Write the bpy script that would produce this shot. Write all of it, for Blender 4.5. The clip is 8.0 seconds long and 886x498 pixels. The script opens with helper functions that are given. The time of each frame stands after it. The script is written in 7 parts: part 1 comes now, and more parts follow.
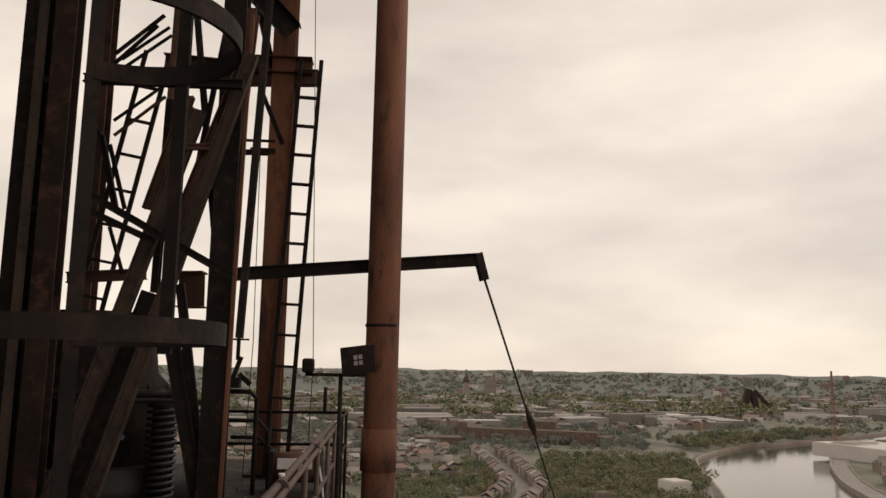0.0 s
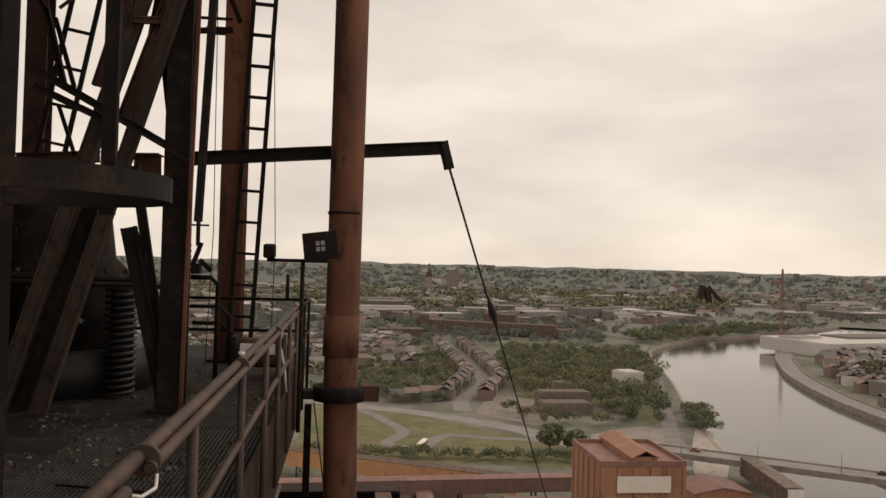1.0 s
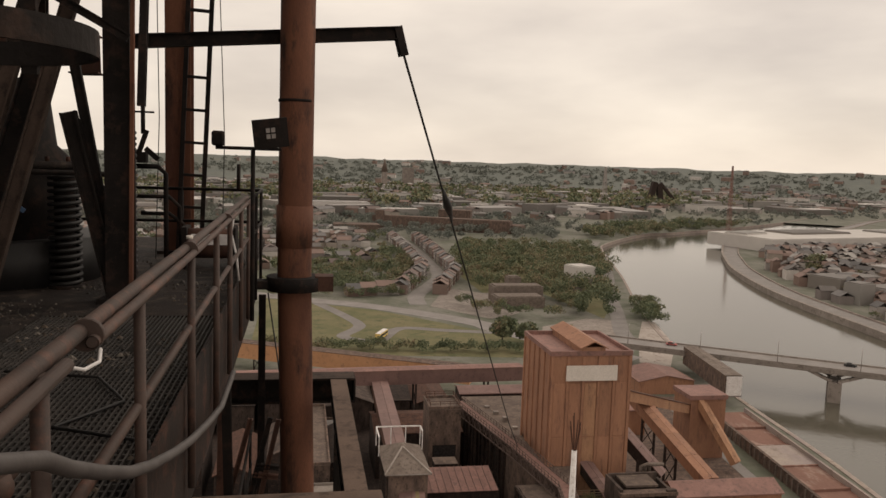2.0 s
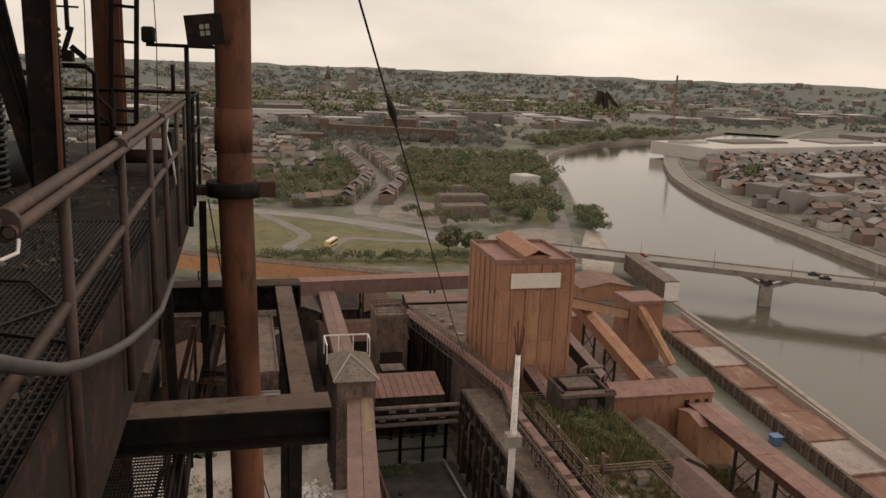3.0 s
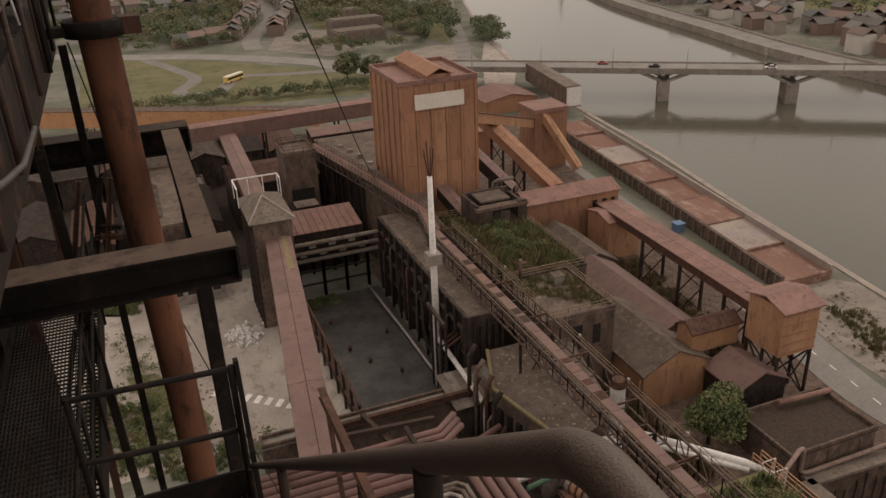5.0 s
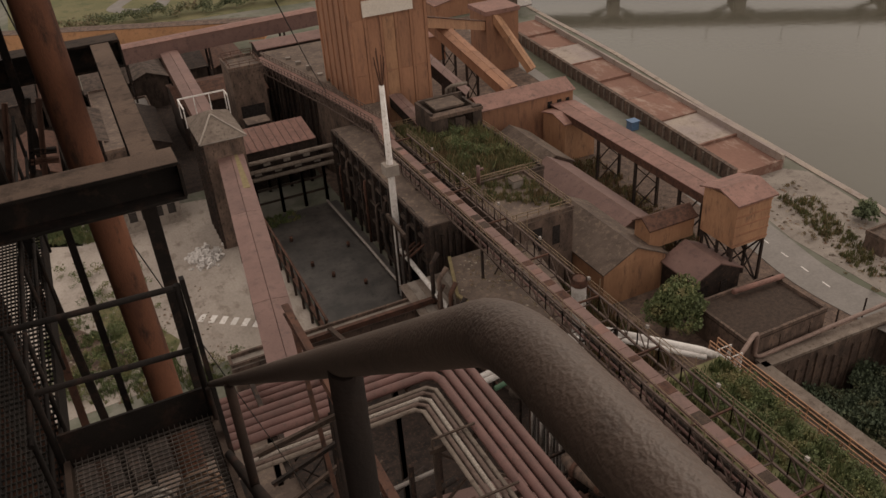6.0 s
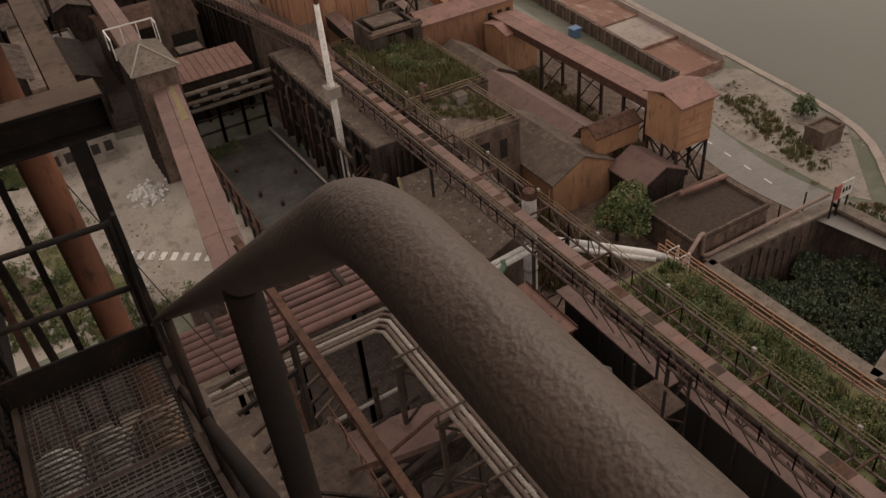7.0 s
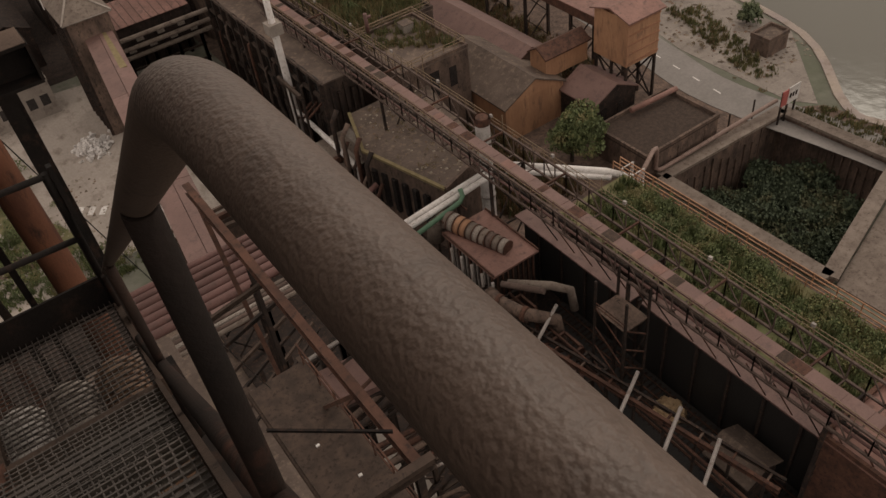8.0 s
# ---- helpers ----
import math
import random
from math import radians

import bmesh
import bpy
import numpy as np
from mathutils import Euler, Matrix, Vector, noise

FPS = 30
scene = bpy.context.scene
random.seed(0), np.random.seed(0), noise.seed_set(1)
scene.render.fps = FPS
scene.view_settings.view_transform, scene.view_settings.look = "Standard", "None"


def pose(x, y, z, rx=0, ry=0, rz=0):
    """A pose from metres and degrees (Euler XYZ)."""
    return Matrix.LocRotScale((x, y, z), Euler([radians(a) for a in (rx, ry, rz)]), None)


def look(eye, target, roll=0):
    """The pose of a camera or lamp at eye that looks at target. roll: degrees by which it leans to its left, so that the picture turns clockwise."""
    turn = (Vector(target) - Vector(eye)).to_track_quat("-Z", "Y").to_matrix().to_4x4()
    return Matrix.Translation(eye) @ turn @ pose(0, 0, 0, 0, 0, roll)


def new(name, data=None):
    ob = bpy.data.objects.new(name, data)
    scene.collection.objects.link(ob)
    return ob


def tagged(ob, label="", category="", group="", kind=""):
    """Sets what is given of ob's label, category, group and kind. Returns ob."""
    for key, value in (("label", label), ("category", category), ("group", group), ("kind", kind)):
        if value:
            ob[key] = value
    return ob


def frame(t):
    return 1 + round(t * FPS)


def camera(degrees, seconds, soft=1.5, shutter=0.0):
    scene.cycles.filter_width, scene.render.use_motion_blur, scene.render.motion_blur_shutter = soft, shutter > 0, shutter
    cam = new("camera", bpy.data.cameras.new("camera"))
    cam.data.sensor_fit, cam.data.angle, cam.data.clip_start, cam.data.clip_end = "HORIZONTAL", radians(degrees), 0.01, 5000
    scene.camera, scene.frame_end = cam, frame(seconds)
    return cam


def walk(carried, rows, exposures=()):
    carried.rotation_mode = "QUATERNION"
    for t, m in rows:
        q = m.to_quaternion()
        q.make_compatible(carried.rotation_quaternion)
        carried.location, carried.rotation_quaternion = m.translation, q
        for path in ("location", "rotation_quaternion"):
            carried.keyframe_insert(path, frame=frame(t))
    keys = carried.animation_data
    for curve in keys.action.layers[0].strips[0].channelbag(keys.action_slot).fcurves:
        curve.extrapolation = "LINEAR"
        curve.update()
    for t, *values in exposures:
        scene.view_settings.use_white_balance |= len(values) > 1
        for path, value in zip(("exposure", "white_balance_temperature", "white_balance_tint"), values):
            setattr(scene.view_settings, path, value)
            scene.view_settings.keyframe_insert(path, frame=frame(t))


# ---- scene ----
cam = camera(57.7, 8.0)
PATH = [
    (0, (0.896, -0.03, 80.82), (1.032, 1.943, 81.115), 0.94),
    (0.5, (0.904, 0.06, 80.775), (1.086, 2.045, 80.939), 1.23),
    (1, (0.91, 0.11, 80.738), (1.142, 2.096, 80.775), 1.56),
    (1.5, (0.92, 0.14, 80.7), (1.206, 2.117, 80.608), 1.78),
    (2, (0.935, 0.17, 80.66), (1.282, 2.127, 80.442), 1.85),
    (3.5, (0.994, 0.262, 80.548), (1.53, 2.114, 80.016), 1.88),
    (4, (1.03, 0.29, 80.525), (1.617, 2.095, 79.893), 0.81),
    (4.5, (1.075, 0.32, 80.49), (1.695, 2.073, 79.753), -0.91),
    (4.7, (1.095, 0.335, 80.472), (1.726, 2.065, 79.693), -1.5),
    (5.8, (1.206, 0.45, 80.335), (1.882, 2.042, 79.33), -3.9),
    (6, (1.223, 0.468, 80.311), (1.908, 2.03, 79.267), -4.15),
    (6.5, (1.258, 0.498, 80.268), (1.969, 1.983, 79.132), -4.83),
    (7, (1.29, 0.502, 80.24), (2.016, 1.913, 79.024), -5.92),
    (7.5, (1.308, 0.479, 80.228), (2.041, 1.822, 78.941), -7.17),
    (8, (1.326, 0.452, 80.214), (2.065, 1.724, 78.86), -8.28),
]
walk(cam, [(t, look(eye, target, roll)) for t, eye, target, roll in PATH],
     [(0, 0.08), (1.5, 0.04), (3.5, 0.05), (4.5, 0.03), (6, -0.08), (6.5, -0.1), (7, -0.09), (8, -0.13)])

# ---------- world and light ----------
W = bpy.data.worlds.new("overcast_sky")
scene.world = W
W.use_nodes = True
wn, wl = W.node_tree.nodes, W.node_tree.links
bgn = wn["Background"]
sky = wn.new("ShaderNodeTexSky")
sky.sky_type, sky.sun_disc = "NISHITA", False
sky.sun_elevation, sky.sun_rotation = radians(42), radians(60)
skys = wn.new("ShaderNodeVectorMath"); skys.operation = "SCALE"; skys.inputs[3].default_value = 0.1
wl.new(sky.outputs[0], skys.inputs[0])
tc = wn.new("ShaderNodeTexCoord")
mp = wn.new("ShaderNodeMapping"); mp.inputs["Scale"].default_value = (1.0, 1.0, 3.2)
wl.new(tc.outputs["Generated"], mp.inputs[0])
cn = wn.new("ShaderNodeTexNoise"); cn.inputs["Scale"].default_value = 2.6; cn.inputs["Detail"].default_value = 5
cn.inputs["Roughness"].default_value = 0.5
wl.new(mp.outputs[0], cn.inputs["Vector"])
cr = wn.new("ShaderNodeValToRGB")
cr.color_ramp.elements[0].position, cr.color_ramp.elements[0].color = 0.32, (0.70, 0.60, 0.515, 1)
cr.color_ramp.elements[1].position, cr.color_ramp.elements[1].color = 0.66, (1.0, 0.865, 0.725, 1)
wl.new(cn.outputs[0], cr.inputs[0])
mixs = wn.new("ShaderNodeMix"); mixs.data_type = "RGBA"; mixs.inputs[0].default_value = 0.92
wl.new(skys.outputs[0], mixs.inputs[6]); wl.new(cr.outputs[0], mixs.inputs[7])
wl.new(mixs.outputs[2], bgn.inputs[0])
bgn.inputs[1].default_value = 1.0

sun_data = bpy.data.lights.new("sun", "SUN")
sun_data.energy, sun_data.angle, sun_data.color = 0.7, radians(25), (1.0, 0.9, 0.76)
sun = new("sun", sun_data)
sun.matrix_world = look((0, 0, 300), (-120, -60, 170))


# ---------- materials ----------
def mat(name, a, b, c=None, rough=0.8, metal=0.0, scale=3.0, fine=40.0, bump=0.3, bump_dist=0.01, stretch=(1, 1, 1),
        lo=0.35, hi=0.65, spread=0.12, detail=4):
    """Two-scale procedural surface: a and b mixed by broad noise, c as finer stains."""
    m = bpy.data.materials.new(name)
    m.use_nodes = True
    n, l = m.node_tree.nodes, m.node_tree.links
    p = n["Principled BSDF"]
    co = n.new("ShaderNodeNewGeometry")
    mp = n.new("ShaderNodeMapping"); mp.inputs["Scale"].default_value = stretch
    l.new(co.outputs["Position"], mp.inputs[0])
    def noise_tex(s, d, r=0.6):
        t = n.new("ShaderNodeTexNoise")
        t.inputs["Scale"].default_value, t.inputs["Detail"].default_value, t.inputs["Roughness"].default_value = s, d, r
        l.new(mp.outputs[0], t.inputs["Vector"])
        return t
    def ramp(src, p0, p1):
        r = n.new("ShaderNodeMapRange")
        r.inputs[1].default_value, r.inputs[2].default_value = p0, p1
        l.new(src, r.inputs[0])
        return r.outputs[0]
    def mix(f, x, y):
        k = n.new("ShaderNodeMix"); k.data_type = "RGBA"
        l.new(f, k.inputs[0])
        for s, v in ((6, x), (7, y)):
            if isinstance(v, tuple):
                k.inputs[s].default_value = (*v, 1)
            else:
                l.new(v, k.inputs[s])
        return k.outputs[2]
    t1, t2 = noise_tex(scale, 6), noise_tex(fine, detail)
    col = mix(ramp(t1.outputs[0], lo, hi), a, b)
    if c:
        t3 = noise_tex(scale * 3.3, 5, 0.7)
        col = mix(ramp(t3.outputs[0], 0.52, 0.68), col, c)
    hv = n.new("ShaderNodeHueSaturation")
    hv.inputs["Saturation"].default_value = 0.86
    ob = n.new("ShaderNodeObjectInfo")
    add = n.new("ShaderNodeMath"); add.operation = "MULTIPLY_ADD"
    add.inputs[1].default_value, add.inputs[2].default_value = spread * 2, 1 - spread
    l.new(ob.outputs["Random"], add.inputs[0])
    gr = n.new("ShaderNodeMath"); gr.operation = "MULTIPLY_ADD"
    gr.inputs[1].default_value = 0.5
    sub = n.new("ShaderNodeMath"); sub.operation = "SUBTRACT"; sub.inputs[1].default_value = 0.25
    l.new(t2.outputs[0], gr.inputs[0]); l.new(add.outputs[0], sub.inputs[0]); l.new(sub.outputs[0], gr.inputs[2])
    l.new(gr.outputs[0], hv.inputs["Value"]); l.new(col, hv.inputs["Color"])
    l.new(hv.outputs[0], p.inputs["Base Color"])
    p.inputs["Roughness"].default_value, p.inputs["Metallic"].default_value = rough, metal
    if rough >= 0.78:
        p.inputs["Specular IOR Level"].default_value = 0.22
    if bump:
        bn = n.new("ShaderNodeBump")
        bn.inputs["Strength"].default_value, bn.inputs["Distance"].default_value = bump, bump_dist
        l.new(t2.outputs[0], bn.inputs["Height"]); l.new(bn.outputs[0], p.inputs["Normal"])
    return m


def island_mat(name, cols, rough=0.8, spread=0.3, scale=0.5, patch=0.0):
    """Colour picked at random for each loose piece of a joined mesh."""
    m = bpy.data.materials.new(name)
    m.use_nodes = True
    n, l = m.node_tree.nodes, m.node_tree.links
    p = n["Principled BSDF"]
    g = n.new("ShaderNodeNewGeometry")
    r = n.new("ShaderNodeValToRGB")
    r.color_ramp.interpolation = "CONSTANT"
    while len(r.color_ramp.elements) < len(cols):
        r.color_ramp.elements.new(0.5)
    for i, c in enumerate(cols):
        r.color_ramp.elements[i].position, r.color_ramp.elements[i].color = i / len(cols), (*c, 1)
    if patch:
        pt = n.new("ShaderNodeTexNoise"); pt.inputs["Scale"].default_value = patch; pt.inputs["Detail"].default_value = 2
        l.new(g.outputs["Position"], pt.inputs["Vector"])
        up = n.new("ShaderNodeMath"); up.operation = "MULTIPLY_ADD"; up.inputs[1].default_value, up.inputs[2].default_value = 2.6, -1.0
        l.new(pt.outputs[0], up.inputs[0])
        mx = n.new("ShaderNodeMath"); mx.operation = "MULTIPLY_ADD"; mx.inputs[1].default_value = 0.35
        l.new(g.outputs["Random Per Island"], mx.inputs[0]); l.new(up.outputs[0], mx.inputs[2])
        l.new(mx.outputs[0], r.inputs[0])
    else:
        l.new(g.outputs["Random Per Island"], r.inputs[0])
    t = n.new("ShaderNodeTexNoise"); t.inputs["Scale"].default_value = scale; t.inputs["Detail"].default_value = 5
    l.new(g.outputs["Position"], t.inputs["Vector"])
    k = n.new("ShaderNodeMath"); k.operation = "MULTIPLY_ADD"; k.inputs[1].default_value, k.inputs[2].default_value = 2 * spread, 1 - spread
    l.new(t.outputs[0], k.inputs[0])
    hv = n.new("ShaderNodeHueSaturation")
    l.new(r.outputs[0], hv.inputs["Color"]); l.new(k.outputs[0], hv.inputs["Value"])
    l.new(hv.outputs[0], p.inputs["Base Color"])
    p.inputs["Roughness"].default_value = rough
    return m


M = {}
M["dark"] = mat("dark_sooty_steel", (0.009, 0.007, 0.00648), (0.022, 0.016, 0.01404), (0.042, 0.022, 0.01512), 0.85, 0, 1.5, 45, 0.4)
M["rail"] = mat("painted_handrail", (0.042, 0.024, 0.018), (0.08, 0.041, 0.028), (0.12, 0.045, 0.025), 0.7, 0, 2.5, 60, 0.35, 0.004)
M["nearrail"] = mat("hammered_brown_paint", (0.098, 0.063, 0.048), (0.128, 0.083, 0.063), (0.075, 0.048, 0.037), 0.52, 0, 9, 340, 0.4, 0.0028, detail=1.5)
M["pole"] = mat("rusty_orange_pipe", (0.105, 0.036, 0.018), (0.215, 0.072, 0.028), (0.05, 0.024, 0.017), 0.78, 0, 0.8, 40, 0.45, 0.01, (1.6, 1.6, 0.5))
M["dust"] = mat("brown_dust_layer", (0.115, 0.076, 0.058), (0.165, 0.108, 0.08), (0.07, 0.048, 0.038), 0.9, 0, 1.2, 40, 0.4)
M["rust"] = mat("rust_brown_steel", (0.06, 0.028, 0.01944), (0.12, 0.05, 0.03024), (0.035, 0.021, 0.01728), 0.82, 0, 0.9, 30, 0.4)
M["beam"] = mat("dusty_brown_beam", (0.05, 0.034, 0.027), (0.085, 0.054, 0.03996), (0.03, 0.021, 0.01728), 0.85, 0, 1.8, 50, 0.35)
M["grate"] = mat("dirty_grating", (0.02, 0.0165, 0.01512), (0.048, 0.038, 0.0324), (0.013, 0.011, 0.00972), 0.75, 0, 2.0, 60, 0.4)
M["sideplate"] = mat("sooty_side_plate", (0.012, 0.0085, 0.00756), (0.033, 0.018, 0.01296), (0.08, 0.029, 0.0162), 0.85, 0, 1.2, 40, 0.4)
M["tread"] = mat("worn_bare_grating", (0.075, 0.062, 0.05616), (0.13, 0.105, 0.0918), (0.045, 0.035, 0.03024), 0.6, 0, 4.0, 60, 0.4)
# far leaves paler and greyer: distance haze put into the colour
M["hillleaf"] = island_mat("hazy_far_leaves", [(0.15, 0.163, 0.145), (0.16, 0.172, 0.15), (0.168, 0.178, 0.155), (0.178, 0.182, 0.157)], 0.95, 0.12, 0.012, 0.01)
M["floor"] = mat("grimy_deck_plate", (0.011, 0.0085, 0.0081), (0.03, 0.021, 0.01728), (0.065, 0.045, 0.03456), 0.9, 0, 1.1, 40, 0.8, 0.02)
M["black"] = mat("black_rubber", (0.012, 0.011, 0.0108), (0.025, 0.022, 0.0216), None, 0.6, 0, 5, 60, 0.1)
M["hose"] = mat("grey_hose", (0.06, 0.05, 0.04644), (0.095, 0.08, 0.0756), None, 0.6, 0, 6, 60, 0.1)
M["weed_moss"] = mat("mossy_ledge", (0.19, 0.15, 0.0648), (0.25, 0.19, 0.0918), None, 0.95, 0, 1, 6, 0.4)
M["blue"] = mat("blue_paint", (0.06, 0.14, 0.2916), (0.09, 0.2, 0.3888), None, 0.6, 0, 3, 30, 0.1)
M["red"] = mat("red_paint", (0.35, 0.05, 0.0378), (0.45, 0.07, 0.054), None, 0.6, 0, 3, 30, 0.1)
M["white"] = mat("weathered_white_paint", (0.62, 0.58, 0.5616), (0.74, 0.70, 0.6912), (0.42, 0.36, 0.324), 0.6, 0, 0.6, 8, 0.2)
M["cream"] = mat("faded_cream_sign", (0.72, 0.64, 0.5616), (0.78, 0.70, 0.6264), None, 0.7, 0, 0.3, 4, 0.1)
M["clad"] = mat("orange_brown_cladding", (0.28, 0.115, 0.05184), (0.36, 0.155, 0.06912), (0.19, 0.08, 0.0432), 0.75, 0, 0.22, 3, 0.5, 0.05, (1, 1, 0.25))
M["cladlight"] = mat("ochre_cladding", (0.33, 0.15, 0.0648), (0.42, 0.20, 0.0864), (0.21, 0.10, 0.05184), 0.75, 0, 0.25, 3, 0.4, 0.05, (1, 1, 0.3))
M["redroof"] = mat("red_brown_sheet_roof", (0.19, 0.087, 0.06696), (0.26, 0.12, 0.09288), (0.12, 0.063, 0.05184), 0.75, 0, 0.3, 4, 0.4, 0.04)
M["galroof"] = mat("plum_brown_sheet_roof", (0.155, 0.08, 0.06804), (0.20, 0.105, 0.08856), (0.12, 0.065, 0.05616), 0.7, 0, 0.25, 5, 0.3, 0.03)
M["darkroof"] = mat("dark_bitumen_roof", (0.092, 0.066, 0.055), (0.155, 0.112, 0.09), (0.21, 0.15, 0.11), 0.9, 0, 0.3, 4, 0.5, 0.05)
M["brown"] = mat("sooty_brown_masonry", (0.085, 0.058, 0.048), (0.185, 0.12, 0.09), (0.045, 0.033, 0.028), 0.9, 0, 0.6, 5, 0.5, 0.05, (1, 1, 0.5))
M["plant_dark"] = mat("blackened_plant_steel", (0.018, 0.014, 0.01296), (0.045, 0.03, 0.02484), (0.085, 0.045, 0.03024), 0.85, 0, 0.6, 5, 0.5, 0.05)
M["pipe_red"] = mat("oxide_red_pipe", (0.12, 0.052, 0.04536), (0.165, 0.07, 0.0594), (0.10, 0.05, 0.04104), 0.65, 0, 0.5, 8, 0.2)
M["pipe_grey"] = mat("grey_lagged_pipe", (0.27, 0.235, 0.216), (0.36, 0.32, 0.3024), (0.17, 0.12, 0.0972), 0.6, 0, 0.5, 8, 0.2)
M["concrete"] = mat("stained_concrete", (0.22, 0.185, 0.162), (0.31, 0.265, 0.2322), (0.15, 0.12, 0.1026), 0.9, 0, 0.15, 3, 0.4, 0.04)
M["sand"] = mat("pale_dusty_ground", (0.33, 0.28, 0.245), (0.42, 0.36, 0.32), (0.23, 0.185, 0.155), 0.95, 0, 0.11, 2.5, 0.5, 0.1, (1, 0.6, 1))
M["yard"] = mat("wet_dark_yard", (0.032, 0.028, 0.027), (0.082, 0.071, 0.066), (0.022, 0.02, 0.019), 0.5, 0, 0.22, 4, 0.4, 0.03, spread=0.05)
M["asphalt"] = mat("worn_asphalt", (0.21, 0.19, 0.1782), (0.27, 0.245, 0.2322), None, 0.9, 0, 0.1, 2, 0.2)
M["ore"] = mat("red_ore_ground", (0.20, 0.098, 0.07128), (0.27, 0.135, 0.0972), (0.38, 0.27, 0.216), 0.95, 0, 0.06, 2, 0.5, 0.1, (1, 0.4, 1))
M["quay"] = mat("quay_stone", (0.28, 0.225, 0.216), (0.35, 0.285, 0.235), (0.22, 0.17, 0.1404), 0.9, 0, 0.1, 2, 0.4, 0.05)
M["grass"] = mat("dry_grass", (0.125, 0.13, 0.054), (0.20, 0.17, 0.081), (0.095, 0.105, 0.04536), 0.95, 0, 0.05, 1.0, 0.5, 0.2)
M["ground"] = mat("mixed_valley_floor", (0.12, 0.126, 0.09), (0.185, 0.176, 0.147), (0.104, 0.113, 0.077), 0.95, 0, 0.035, 0.4, 0.3, 0.3, lo=0.4, hi=0.6)
# hill tones lifted and greyed to stand in for haze
M["hill"] = mat("hazy_wooded_hill", (0.118, 0.13, 0.117), (0.135, 0.145, 0.126), (0.158, 0.16, 0.135), 0.95, 0, 0.006, 0.05, 0.8, 4)
M["leaf"] = island_mat("tree_leaves", [(0.095, 0.117, 0.066), (0.125, 0.146, 0.08), (0.165, 0.178, 0.097), (0.115, 0.13, 0.08), (0.215, 0.2, 0.108), (0.215, 0.165, 0.105), (0.14, 0.16, 0.085)], 0.85, 0.35, 0.3, 0.06)
M["leafgreen"] = island_mat("green_leaves", [(0.095, 0.117, 0.05), (0.125, 0.152, 0.06), (0.108, 0.132, 0.055), (0.168, 0.178, 0.072), (0.195, 0.172, 0.08)], 0.8, 0.3, 1.5, 0.35)
M["weed"] = island_mat("dry_weeds", [(0.15, 0.115, 0.054), (0.10, 0.11, 0.04536), (0.21, 0.14, 0.07128), (0.12, 0.085, 0.0432), (0.17, 0.09, 0.0486)], 0.9, 0.3, 1.0)
M["bark"] = mat("bark", (0.05, 0.04, 0.0324), (0.09, 0.07, 0.054), None, 0.9, 0, 2, 20, 0.4)
M["house"] = island_mat("house_walls", [(0.21, 0.145, 0.12), (0.3, 0.26, 0.225), (0.19, 0.135, 0.115), (0.52, 0.48, 0.45), (0.25, 0.18, 0.15), (0.34, 0.31, 0.29), (0.2, 0.175, 0.165)], 0.9, 0.25, 0.2)
M["tile"] = island_mat("house_roofs", [(0.135, 0.12, 0.113), (0.18, 0.13, 0.113), (0.11, 0.105, 0.105), (0.21, 0.145, 0.123), (0.165, 0.156, 0.153), (0.3, 0.28, 0.265), (0.145, 0.11, 0.1)], 0.85, 0.25, 0.2)
M["works"] = island_mat("works_roofs", [(0.24, 0.225, 0.21), (0.165, 0.15, 0.14), (0.5, 0.47, 0.445), (0.13, 0.115, 0.105), (0.2, 0.178, 0.16), (0.3, 0.28, 0.27)], 0.8, 0.2, 0.05)
M["glass"] = mat("dark_window", (0.02, 0.018, 0.01728), (0.035, 0.03, 0.03024), None, 0.2, 0, 2, 10, 0)
M["yellow"] = mat("bus_yellow", (0.62, 0.42, 0.0756), (0.7, 0.48, 0.0972), None, 0.5, 0, 2, 10, 0)
M["pavroof"] = mat("soiled_slab_roof", (0.15, 0.115, 0.095), (0.22, 0.175, 0.145), (0.1, 0.07, 0.055), 0.9, 0, 0.5, 5, 0.4, 0.04)
M["soot"] = mat("sooty_rendered_wall", (0.045, 0.033, 0.028), (0.11, 0.075, 0.06), (0.028, 0.022, 0.02), 0.9, 0, 0.5, 4, 0.5, 0.06, (1, 1, 0.4))
M["ductbrown"] = mat("rust_streaked_duct", (0.15, 0.07, 0.035), (0.24, 0.13, 0.07), (0.08, 0.04, 0.025), 0.7, 0, 6, 50, 0.3)
M["ductpale"] = mat("flaking_pale_duct", (0.2, 0.16, 0.135), (0.4, 0.35, 0.31), (0.11, 0.075, 0.055), 0.8, 0, 7, 50, 0.4)
M["ductwhite"] = mat("torn_white_lagging", (0.32, 0.29, 0.265), (0.55, 0.51, 0.48), (0.14, 0.11, 0.09), 0.85, 0, 8, 40, 0.5)
M["redpale"] = mat("faded_salmon_pipe", (0.2, 0.12, 0.095), (0.27, 0.18, 0.15), (0.14, 0.085, 0.066), 0.7, 0, 0.8, 8, 0.2)
M["truss"] = mat("weathered_lattice_steel", (0.10, 0.066, 0.055), (0.155, 0.105, 0.088), (0.07, 0.042, 0.033), 0.8, 0, 0.8, 12, 0.3)
M["ochrepipe"] = mat("ochre_pipe_rail", (0.19, 0.125, 0.07), (0.25, 0.165, 0.09), (0.13, 0.08, 0.05), 0.75, 0, 0.8, 12, 0.2)
# darkened leaf greens: the pit's shade is put into the colour
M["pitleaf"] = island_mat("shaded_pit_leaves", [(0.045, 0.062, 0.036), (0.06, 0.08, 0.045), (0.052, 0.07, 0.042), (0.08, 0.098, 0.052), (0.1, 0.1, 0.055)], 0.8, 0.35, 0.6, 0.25)
